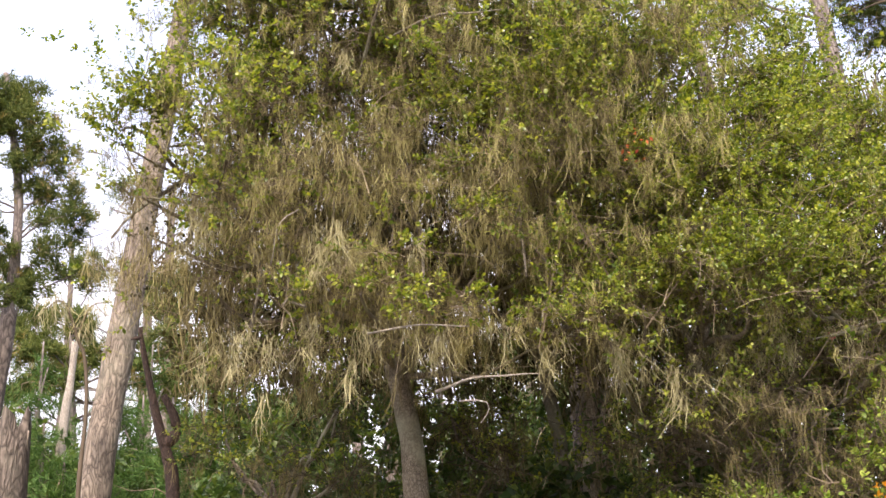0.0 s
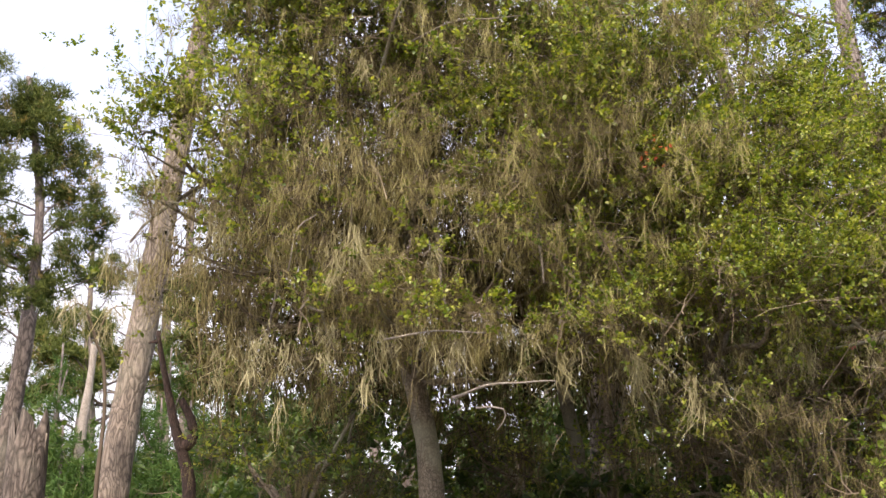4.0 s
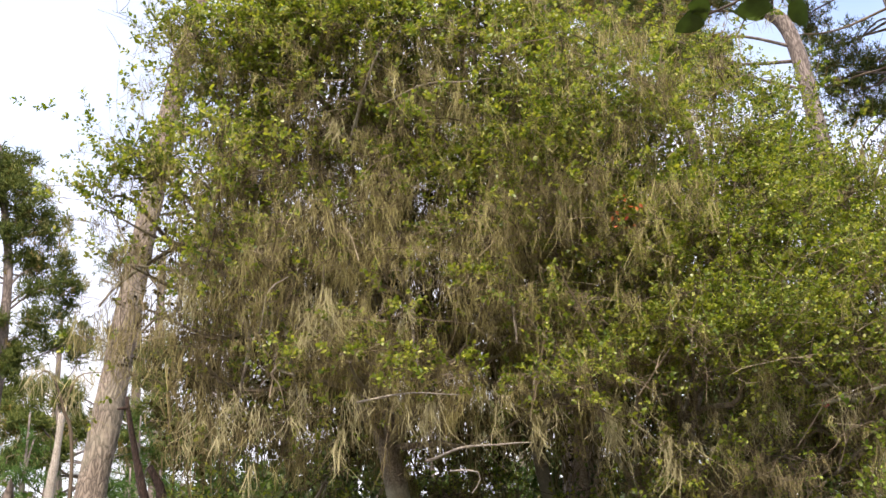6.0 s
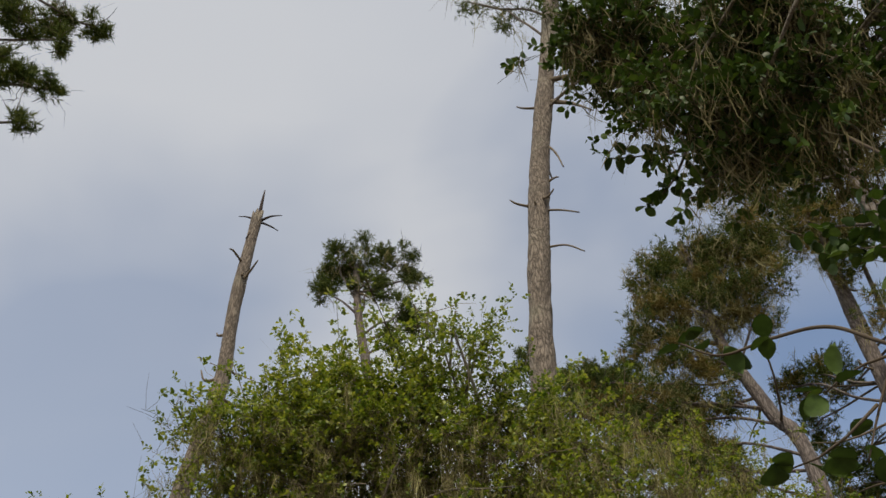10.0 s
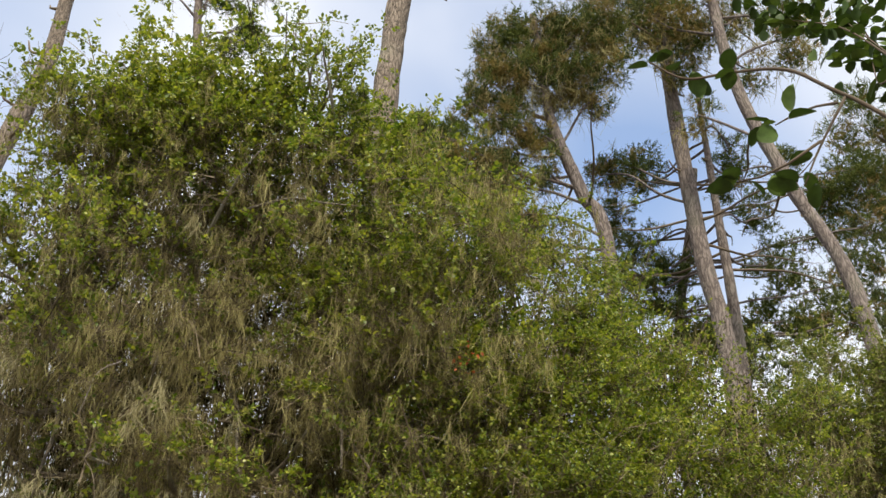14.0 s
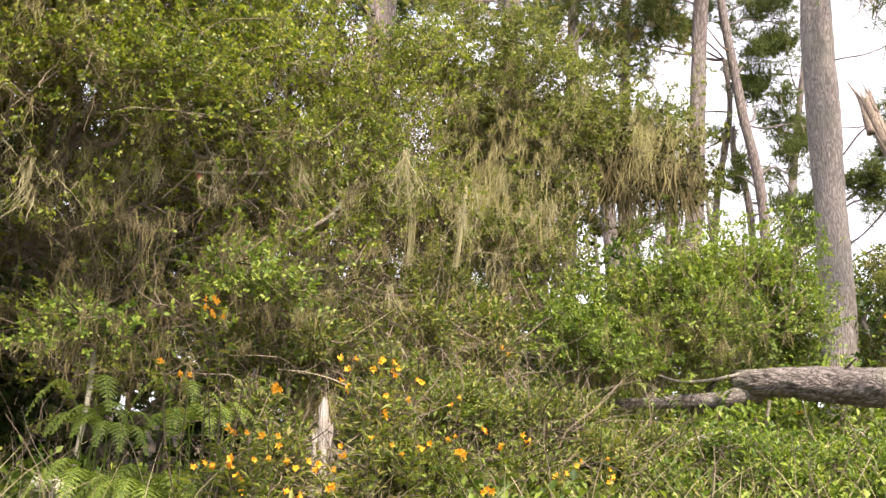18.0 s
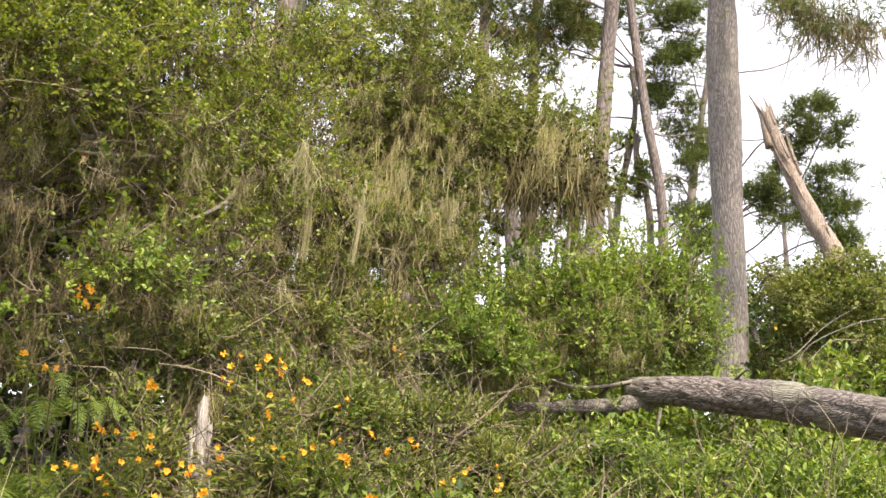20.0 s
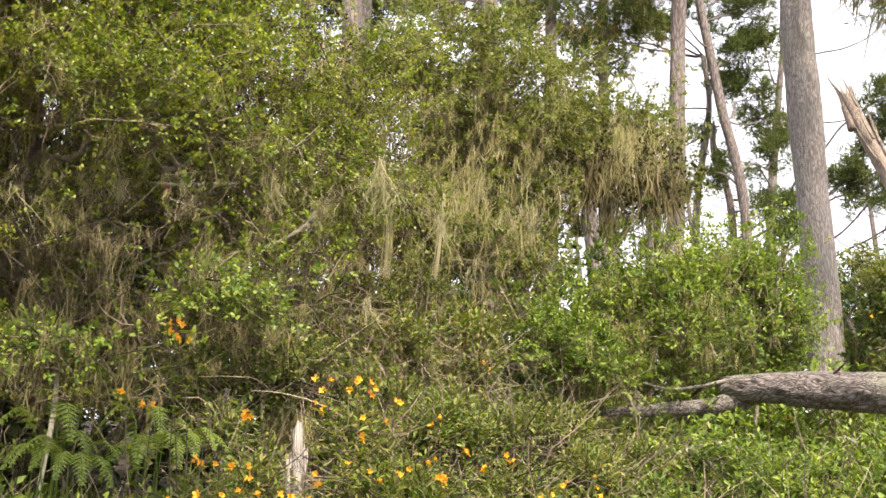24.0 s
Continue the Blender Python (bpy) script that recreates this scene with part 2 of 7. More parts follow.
# Leaves deep in the crowns: the dimness between boughs is put into this colour.
OAK_SHADE_FILL = leaf_material("shade_fill_oak_leaf", [(0.2, (0.022, 0.021, 0.009)), (0.5, (0.05, 0.046, 0.018)), (0.8, (0.095, 0.085, 0.035))], rough=0.7, through_light=0.1, gloss=0.1)
# Browner copy of the lace lichen, with shade put into its colour.
LICHEN_SHADE_BROWN = mottled("shade_brown_lichen", [(0.2, (0.078, 0.062, 0.026)), (0.5, (0.16, 0.132, 0.056)), (0.8, (0.27, 0.23, 0.10))], scale=1.5, island=0.6, bump=0.0, through_light=0.25)
LICHEN_PALE = mottled("pale_lace_lichen", [(0.2, (0.29, 0.26, 0.13)), (0.8, (0.50, 0.46, 0.27))], scale=2, island=0.6, bump=0.0, through_light=0.3)
TWIG = mottled("twig", [(0.2, (0.05, 0.037, 0.024)), (0.5, (0.125, 0.093, 0.06)), (0.8, (0.30, 0.245, 0.17))], scale=5, island=0.6)
# Darker copy of the twig colour holds undergrowth shade and serves dark twigs.
TWIG_DARK = mottled("dark_shade_twig", [(0.2, (0.028, 0.02, 0.013)), (0.5, (0.075, 0.054, 0.035)), (0.8, (0.18, 0.14, 0.095))], scale=5, island=0.6)
PINE_BARK = bark_material("pine_bark", (0.03, 0.025, 0.022), (0.19, 0.158, 0.13), (0.30, 0.255, 0.21), scale=9, stretch=0.28, lichen=0.25, bump=1.0)
PINE_BARK_FAR = bark_material("far_pine_bark", (0.05, 0.042, 0.04), (0.155, 0.13, 0.12), (0.255, 0.22, 0.205), scale=8, stretch=0.25, lichen=0.2, bump=0.8)
PALE_BARK = bark_material("pale_pine_bark", (0.09, 0.078, 0.07), (0.26, 0.232, 0.212), (0.37, 0.34, 0.315), scale=12, stretch=0.2, lichen=0.25, bump=1.0)
STUMP_BARK = bark_material("stump_bark", (0.025, 0.02, 0.017), (0.10, 0.082, 0.07), (0.19, 0.158, 0.135), scale=9, stretch=0.3, lichen=0.2, bump=1.0)
OAK_BARK = bark_material("oak_bark", (0.06, 0.05, 0.04), (0.18, 0.155, 0.12), (0.27, 0.24, 0.19), scale=14, stretch=0.6, lichen=0.75, bump=0.4)
LOG_BARK = bark_material("log_bark", (0.03, 0.025, 0.022), (0.165, 0.142, 0.13), (0.26, 0.23, 0.215), scale=10, stretch=0.4, lichen=0.5, bump=1.0, grain_way=(1, 0, 1))
CHARRED = bark_material("charred_wood", (0.012, 0.009, 0.008), (0.045, 0.028, 0.022), (0.08, 0.05, 0.04), scale=16, stretch=0.3)
RAW_WOOD = bark_material("splintered_wood", (0.08, 0.062, 0.05), (0.28, 0.22, 0.175), (0.48, 0.41, 0.345), scale=22, stretch=0.06, bump=0.5)
GREY_WOOD = bark_material("weathered_wood", (0.12, 0.105, 0.09), (0.33, 0.30, 0.26), (0.50, 0.46, 0.41), scale=26, stretch=0.07, bump=0.5)
SOIL = mottled("soil_and_litter", [(0.25, (0.035, 0.026, 0.018)), (0.5, (0.09, 0.07, 0.045)), (0.75, (0.17, 0.135, 0.085))], scale=9, island=0.0, bump=0.8)
STONE = mottled("pale_stone", [(0.3, (0.38, 0.35, 0.30)), (0.7, (0.62, 0.59, 0.53))], scale=14, island=0.0, bump=0.4)
PETAL = mottled("orange_petal", [(0.2, (0.85, 0.33, 0.01)), (0.8, (0.93, 0.50, 0.025))], scale=40, rough=0.6, island=0.7, bump=0.05, through_light=0.3)
RED_LEAF = mottled("red_leaf", [(0.2, (0.45, 0.08, 0.03)), (0.8, (0.65, 0.20, 0.06))], scale=30, rough=0.6, island=0.7, bump=0.05, through_light=0.3)
PETAL_PINK = mottled("pink_petal", [(0.2, (0.6, 0.06, 0.12)), (0.8, (0.75, 0.14, 0.2))], scale=40, rough=0.6, bump=0.05, through_light=0.3)
DRY_LEAF = mottled("dry_leaf", [(0.2, (0.14, 0.085, 0.05)), (0.8, (0.34, 0.24, 0.15))], scale=20, island=0.7, bump=0.1, through_light=0.15)
DRY_GRASS = mottled("dry_grass", [(0.2, (0.25, 0.21, 0.11)), (0.8, (0.48, 0.42, 0.25))], scale=4, island=0.7, bump=0.0, through_light=0.25)


# ---- building blocks ----
def mesh_of(name, verts, faces, mat, smooth=False):
    """A mesh from arrays of corners and of faces that all have the same number of corners."""
    verts, faces = np.asarray(verts, np.float32), np.asarray(faces, np.int32)
    me = bpy.data.meshes.new(name)
    k = faces.shape[1]
    me.vertices.add(len(verts))
    me.vertices.foreach_set("co", verts.ravel())
    me.loops.add(faces.size)
    me.loops.foreach_set("vertex_index", faces.ravel())
    me.polygons.add(len(faces))
    me.polygons.foreach_set("loop_start", np.arange(0, faces.size, k, dtype=np.int32))
    me.polygons.foreach_set("loop_total", np.full(len(faces), k, np.int32))
    if smooth:
        me.polygons.foreach_set("use_smooth", np.ones(len(faces), bool))
    me.materials.append(mat)
    me.update(calc_edges=True)
    me.validate()
    return me


def part(name, shape, material, parent=None, label="", smooth=False):
    """Links one mesh (corners, faces) as an object under a thing or a part."""
    ob = new(name, mesh_of(name, shape[0], shape[1], material, smooth))
    ob.parent = parent
    if parent is not None:
        ob.matrix_parent_inverse = parent.matrix_world.inverted()
    return tagged(ob, label, kind="stuff" if name in MANY else "")


MANY = ("crown", "twigwork", "lichen", "dry_needles", "inner_leaves", "leaves", "leaf_spray")


def thing(name, place, label, category, group="", kind=""):
    """A thing's root: an Empty at its base."""
    ob = new(name)
    ob.location = place
    ob.matrix_world = Matrix.Translation(place)
    return tagged(ob, label, category, group, kind)


def unit(v):
    return v / np.maximum(np.linalg.norm(v, axis=-1, keepdims=True), 1e-9)


def join(*shapes):
    verts, faces, n = [], [], 0
    for v, f in shapes:
        if len(v):
            verts.append(v)
            faces.append(np.asarray(f) + n)
            n += len(v)
    return np.concatenate(verts), np.concatenate(faces)


def vnoise(p, seed=0):
    """Smooth value noise, about -1 to 1, at points p."""
    p = np.asarray(p, float)
    i = np.floor(p).astype(np.int64)
    f = p - i
    f = f * f * (3 - 2 * f)
    out = 0
    for dx in (0, 1):
        for dy in (0, 1):
            for dz in (0, 1):
                h = (i[..., 0] + dx) * 374761393 + (i[..., 1] + dy) * 668265263 + (i[..., 2] + dz) * 2147483647 + seed * 974711
                h = (h ^ (h >> 13)) * 1274126177
                val = ((h ^ (h >> 16)) & 0xFFFF) / 32767.5 - 1
                w = (f[..., 0] if dx else 1 - f[..., 0]) * (f[..., 1] if dy else 1 - f[..., 1]) * (f[..., 2] if dz else 1 - f[..., 2])
                out = out + w * val
    return out


def curve(points, n):
    """n points on a smooth curve through the given ones."""
    p = np.asarray(points, float)
    if len(p) == 2:
        return p[0] + np.linspace(0, 1, n)[:, None] * (p[1] - p[0])
    q = np.concatenate([[2 * p[0] - p[1]], p, [2 * p[-1] - p[-2]]])
    s = np.linspace(0, len(p) - 1 - 1e-6, n)
    k = s.astype(int)
    u = (s - k)[:, None]
    a, b, c, d = q[k], q[k + 1], q[k + 2], q[k + 3]
    return 0.5 * (2 * b + (c - a) * u + (2 * a - 5 * b + 4 * c - d) * u**2 + (3 * b - 3 * c + d - a) * u**3)


def stem(points, r0, r1, sides=14, rough=0.0, plates=0.0, step=0.1, jag=0.0, seed=0, wander=0.0, cap=True):
    """A trunk or limb: a round, tapering, uneven tube along a curve. plates: depth of bark furrows; jag: length of splinters at its end."""
    rough_len = np.sum(np.linalg.norm(np.diff(np.asarray(points, float), axis=0), axis=1))
    n = int(min(max(4, rough_len / step), 260))
    line = curve(points, n)
    if wander:
        line = line + wander * np.stack([vnoise(line * 1.3 + 5 * k, seed + k) for k in range(3)], -1) * np.sin(np.linspace(0, np.pi, n))[:, None] ** 0.5
    tan = unit(np.gradient(line, axis=0))
    ref = np.array([0.31, 0.9, 0.2]) if abs(tan[0][2]) > 0.7 else np.array([0, 0, 1.0])
    u = unit(np.cross(tan, ref))
    v = np.cross(tan, u)
    a = np.linspace(0, 2 * np.pi, sides, endpoint=False)
    rad = (r0 + (r1 - r0) * np.linspace(0, 1, n) ** 0.9)[:, None] * np.ones(sides)
    ring = u[:, None] * np.cos(a)[:, None] + v[:, None] * np.sin(a)[:, None]
    base = line[:, None] + ring * rad[..., None]
    rad = rad * (1 + rough * vnoise(base * 2.2, seed + 11) + 0.5 * rough * vnoise(base * 7, seed + 12))
    if plates:
        q = np.concatenate([np.cos(a)[None, :, None] * r0 * np.ones((n, sides, 1)), np.sin(a)[None, :, None] * r0 * np.ones((n, sides, 1)), (np.arange(n) * rough_len / n)[:, None, None] * np.ones((n, sides, 1))], -1)
        ridge = np.abs(vnoise(q * np.array([16, 16, 3.2]), seed + 21)) + 0.5 * np.abs(vnoise(q * np.array([34, 34, 8]), seed + 22))
        rad = rad - plates * np.clip(0.35 - ridge, 0, 1) * 2.2
    verts = line[:, None] + ring * rad[..., None]
    if jag:
        verts[-1] += tan[-1] * (np.abs(vnoise(np.stack([a * 2.2, a * 0 + seed, a * 0], -1), seed + 5)) * jag * 1.6)[:, None]
        verts[-2] += tan[-1] * (np.abs(vnoise(np.stack([a * 1.2, a * 0 + seed, a * 0], -1), seed + 6)) * jag * 0.4)[:, None]
    verts = verts.reshape(-1, 3)
    i, j = np.meshgrid(np.arange(n - 1), np.arange(sides), indexing="ij")
    i, j = i.ravel(), j.ravel()
    k = (j + 1) % sides
    faces = np.stack([i * sides + j, i * sides + k, (i + 1) * sides + k, (i + 1) * sides + j], -1)
    if cap:
        m = len(verts)
        verts = np.concatenate([verts, [line[-1] + tan[-1] * (jag * 0.1 - 0.1 * r1), line[0]]])
        e, k = np.arange(sides), (np.arange(sides) + 1) % sides
        top = np.stack([(n - 1) * sides + e, (n - 1) * sides + k, np.full(sides, m), np.full(sides, m)], -1)
        low = np.stack([k, e, np.full(sides, m + 1), np.full(sides, m + 1)], -1)
        faces = np.concatenate([faces, top, low])
        tri = faces[-2 * sides :, :3]
        quad = faces[: -2 * sides]
        return verts, np.concatenate([np.concatenate([quad[:, :3], quad[:, [0, 2, 3]]]), tri])
    return verts, np.concatenate([faces[:, :3], faces[:, [0, 2, 3]]])


def strips(poly, width, r=rng, sides=2):
    """Many thin ribbons (sides 2) or rods (sides 3): poly is (many, points, 3), width (many, points)."""
    m, k, _ = poly.shape
    tan = unit(np.gradient(poly, axis=1))
    ref = unit(r.normal(size=(m, 1, 3)))
    u = unit(np.cross(tan, ref))
    v = np.cross(tan, u)
    a = np.linspace(0, 2 * np.pi, sides, endpoint=False)
    ring = u[:, :, None] * np.cos(a)[:, None] + v[:, :, None] * np.sin(a)[:, None]
    verts = (poly[:, :, None] + ring * width[:, :, None, None]).reshape(-1, 3)
    b = (np.arange(m) * k * sides)[:, None, None] + (np.arange(k - 1) * sides)[:, None]
    out = []
    for s in range(sides if sides > 2 else 1):
        t = (s + 1) % sides
        out.append(np.stack([b + s, b + t, b + sides + t], -1).reshape(-1, 3))
        out.append(np.stack([b + s, b + sides + t, b + sides + s], -1).reshape(-1, 3))
    return verts, np.concatenate(out)


def leaf_blades(pos, way, up, length, width, fold=0.25):
    """Many small leaves, each folded along its rib and a little curled: arrays of base, way, upper side and size."""
    way = unit(way)
    side = unit(np.cross(way, up))
    top = np.cross(side, way)
    L, W = length[:, None], width[:, None]
    le = pos + way * L * 0.5 + side * W * 0.5 + top * W * fold
    ri = pos + way * L * 0.5 - side * W * 0.5 + top * W * fold
    tip = pos + way * L + top * L * -0.1
    m = len(pos)
    verts = np.stack([pos, le, ri, tip], 1).reshape(-1, 3)
    b = (np.arange(m) * 4)[:, None]
    return verts, np.concatenate([b + np.array([0, 3, 1]), b + np.array([0, 2, 3])])


def oval_leaves(pos, way, up, length, width):
    """Small oval leaves of six corners, bent down towards the tip and cupped."""
    way = unit(way)
    side = unit(np.cross(way, up))
    top = np.cross(side, way)
    L, W = length[:, None], width[:, None]
    low, high = pos + way * L * 0.3 + top * L * 0.06, pos + way * L * 0.74 + top * L * 0.03
    tip = pos + way * L - top * L * 0.10
    verts = np.stack([pos, low + side * W * 0.47, low - side * W * 0.47, high + side * W * 0.40, high - side * W * 0.40, tip], 1).reshape(-1, 3)
    b = (np.arange(len(pos)) * 6)[:, None]
    return verts, np.concatenate([b + np.array(f) for f in ((0, 2, 1), (1, 2, 4), (1, 4, 3), (3, 4, 5))])


def sprays(pts, out, r, leafy, mossy, size=0.027, slim=0.62, length=0.34, subs=9, leaves=9, strands=8, hang=(0.06, 0.30)):
    """Boughs' ends: a drooping branchlet with side twigs, leaf rosettes at the tips of a share (leafy) of them, and lichen
    hanging from a share (mossy) of them. Returns leaves, twigs and the points from which lichen hangs."""
    m = len(pts)
    flat = out * np.array([1, 1, 0.45])
    axis = unit(flat + r.normal(size=(m, 3)) * np.array([0.5, 0.5, 0.25]) + np.array([0, 0, 0.22]))
    ln = length * (0.55 + 0.9 * r.random(m))
    s = np.linspace(0, 1, 5)
    bend = np.cumsum(r.normal(size=(m, 5, 3)) * 0.035, 1)
    main = pts[:, None] + axis[:, None] * ((s - 0.45) * ln[:, None])[..., None] - np.array([0, 0, 1.0]) * (0.28 * s**2 * ln[:, None])[..., None] + bend * ln[:, None, None]
    across = unit(np.cross(axis, np.array([0, 0, 1.0])))
    k = r.random((m, subs)) * 0.8 + 0.2
    idx = np.minimum((k * 4).astype(int), 3)
    rows = np.arange(m)[:, None]
    f = (k * 4 - idx)[..., None]
    start = main[rows, idx] * (1 - f) + main[rows, idx + 1] * f
    hand = np.where(np.arange(subs) % 2, 1.0, -1.0)[:, None]
    way = unit(axis[:, None] * 0.55 + across[:, None] * hand * (0.3 + 0.7 * r.random((m, subs, 1))) + np.array([0, 0, 0.22]) + r.normal(size=(m, subs, 3)) * 0.3)
    sl = ln[:, None] * (0.22 + 0.32 * r.random((m, subs)))
    end = start + way * sl[..., None]
    has = r.random((m, subs)) < leafy[:, None]
    e, w, l = end[has], way[has], sl[has]
    n = len(e)
    u = unit(np.cross(w, r.normal(size=(n, 3))))
    v = np.cross(w, u)
    ang = np.arange(leaves) * 2.4 + r.random((n, 1)) * 6.28
    side = u[:, None] * np.cos(ang)[..., None] + v[:, None] * np.sin(ang)[..., None]
    q = (np.arange(leaves) + 0.5) / leaves
    lp = (e[:, None] + w[:, None] * ((q - 0.8) * np.minimum(0.75 * l, 0.075)[:, None])[..., None]).reshape(-1, 3) + r.normal(size=(n * leaves, 3)) * 0.004
    lw = (side * 0.9 + w[:, None] * (0.25 + 0.8 * q)[:, None] + r.normal(size=(n, leaves, 3)) * 0.2).reshape(-1, 3)
    lu = (w[:, None] * 0.5 + np.array([0, 0, 0.75]) + r.normal(size=(n, leaves, 3)) * 0.35).reshape(-1, 3)
    L = size * (0.6 + 0.65 * r.random(n * leaves)) * np.repeat(0.8 + 0.4 * r.random(n), leaves)
    leaf = oval_leaves(lp, lw, lu, L, L * slim * (0.8 + 0.4 * r.random(n * leaves)))
    twig = join(strips(main, 0.0022 * np.linspace(1.2, 0.4, 5) * np.ones((m, 1)), r), strips(np.stack([start, (start + end) / 2 + r.normal(size=start.shape) * 0.008, end], 2).reshape(-1, 3, 3), np.tile([0.0012, 0.0010, 0.0006], (m * subs, 1)), r))
    wet = r.random((m, subs)) < mossy[:, None]
    moss = (start + (end - start) * r.random((m, subs, 1)))[wet]
    return leaf, twig, moss


def broad_leaves(pos, way, up, length, width):
    """Leaves near the eye: an oval rim of ten corners round a rib, cupped."""
    way = unit(way)
    side = unit(np.cross(way, up))
    top = np.cross(side, way)
    s = np.array([0.0, 0.14, 0.38, 0.64, 0.87, 1.0])
    w = np.array([0.0, 0.30, 0.50, 0.47, 0.26, 0.0])
    m = len(pos)
    rib = pos[:, None] + way[:, None] * (s * length[:, None])[..., None] - top[:, None] * (0.16 * length[:, None] * (s - 0.3) ** 2)[..., None]
    le = rib + side[:, None] * (w * width[:, None])[..., None] + top[:, None] * (0.28 * w * width[:, None])[..., None]
    ri = rib - side[:, None] * (w * width[:, None])[..., None] + top[:, None] * (0.28 * w * width[:, None])[..., None]
    verts = np.concatenate([rib, le, ri], 1).reshape(-1, 3)
    b = (np.arange(m) * 18)[:, None]
    faces = []
    for i in range(5):
        for o, flip in ((6, False), (12, True)):
            q = [i, i + 1, o + i + 1, o + i]
            q = q[::-1] if flip else q
            faces += [b + np.array([q[0], q[1], q[2]]), b + np.array([q[0], q[2], q[3]])]
    return verts, np.concatenate(faces)


def broken(lobes, r, k=5, f=0.45):
    """Each lobe broken into k smaller ones round its skin, so that the outline is uneven and has gaps."""
    lobes = np.repeat(np.asarray(lobes, float), k, 0)
    d = unit(r.normal(size=(len(lobes), 3)))
    rad = lobes[:, 3] * f * (0.6 + 0.8 * r.random(len(lobes)))
    return np.concatenate([lobes[:, :3] + d * (lobes[:, 3] * (0.45 + 0.45 * r.random(len(lobes))))[:, None], rad[:, None]], 1)


def veil(a, b, c, d, nu, nv, size, seed, deep=0.3):
    """Small round lobes strewn over the open side of a crown, between its upper two and lower two corners."""
    r = np.random.default_rng(seed)
    a, b, c, d = (np.array(q, float) for q in (a, b, c, d))
    out = []
    for i in range(nu):
        for j in range(nv):
            u, v = (i + r.random()) / nu, (j + r.random()) / nv
            p = (a + (b - a) * u) * (1 - v) + (c + (d - c) * u) * v
            out.append((*(p * np.array([1, 1, 1]) + np.array([p[0], p[1], 0]) / math.hypot(p[0], p[1]) * deep * r.normal()), size * (0.6 + 0.8 * r.random())))
    return out


def in_lobes(lobes, count, r, low=0.55, lift=0.35, flat=1.0, face=0.0):
    """Points near the skins of round lobes (x, y, z, radius), with the ways out of them; more on larger lobes, and by lift and face on their upper and open sides."""
    lobes = np.asarray(lobes, float)
    w = lobes[:, 3] ** 2
    k = r.choice(len(lobes), count, p=w / w.sum())
    d = unit(r.normal(size=(count, 3)) + np.array([-0.4 * face, -0.9 * face, lift]))
    rad = lobes[k, 3] * (low + (1.05 - low) * r.random(count) ** 0.7)
    rad = rad * (1 + 0.25 * vnoise(d * 2.2 + lobes[k, :3] * 3, 3))
    return lobes[k, :3] + d * rad[:, None] * np.array([1, 1, flat]), d


def sprigs(pts, out, r, leaves=9, length=0.17, size=0.034, slim=0.62, rise=0.45, spread=1.0):
    """Short leafy twigs: leaves in a spiral along each. Returns leaf shape and the twigs as polylines."""
    m = len(pts)
    axis = unit(out * 0.7 + r.normal(size=(m, 3)) * 0.55 + np.array([0, 0, rise]))
    ln = length * (0.6 + 0.8 * r.random(m))
    u = unit(np.cross(axis, r.normal(size=(m, 3))))
    v = np.cross(axis, u)
    s = (np.arange(leaves) + 0.5) / leaves
    ang = np.arange(leaves) * 2.4
    side = u[:, None] * np.cos(ang)[:, None] + v[:, None] * np.sin(ang)[:, None]
    pos = pts[:, None] + axis[:, None] * (s * ln[:, None])[..., None] + r.normal(size=(m, leaves, 3)) * 0.008
    way = side * spread + axis[:, None] * (0.35 + 0.7 * s)[:, None] + r.normal(size=(m, leaves, 3)) * 0.25
    up = axis[:, None] * 0.7 + np.array([0, 0, 0.7]) + r.normal(size=(m, leaves, 3)) * 0.45
    L = size * (0.55 + 0.75 * r.random((m, leaves)))
    k = m * leaves
    leaf = leaf_blades(pos.reshape(k, 3), way.reshape(k, 3), up.reshape(k, 3), L.ravel(), (L * slim * (0.8 + 0.4 * r.random((m, leaves)))).ravel())
    twig = np.stack([pts - axis * ln[:, None] * 0.6, pts, pts + axis * ln[:, None] * 0.95], 1)
    return leaf, twig


def hanging(anchors, r, strands=9, low=0.10, high=0.42, width=0.0011, spread=0.022, gather=0.8, wave=0.2, k=4):
    """Bunches of lace lichen: wavy ribbons that hang from each anchor and draw together lower down."""
    m = len(anchors)
    L = (low + (high - low) * r.random(m) ** 2.2)
    s = np.linspace(0, 1, k)
    off = r.normal(size=(m, strands, 3)) * spread * np.array([1, 1, 0.6])
    ln = L[:, None] * (0.3 + 0.8 * r.random((m, strands)))
    p = anchors[:, None, None] + off[:, :, None] * (1 - gather * s)[:, None]
    sway = r.normal(size=(m, 1, 1, 3)) * 0.06 * np.array([1, 1, 0])
    wig = np.cumsum(r.normal(size=(m, strands, k, 3)) * wave * np.array([1, 1, 0.2]), 2)
    p = p + (np.array([0, 0, -1.0]) * s[:, None] + sway * (s**1.5)[:, None] + wig * s[:, None]) * ln[..., None, None]
    w = width * (0.5 + r.random((m, strands, 1))) * np.interp(s, [0, 0.33, 0.66, 1], [0.7, 1.2, 0.9, 0.2])
    return strips(p.reshape(-1, k, 3), w.reshape(-1, k), r)


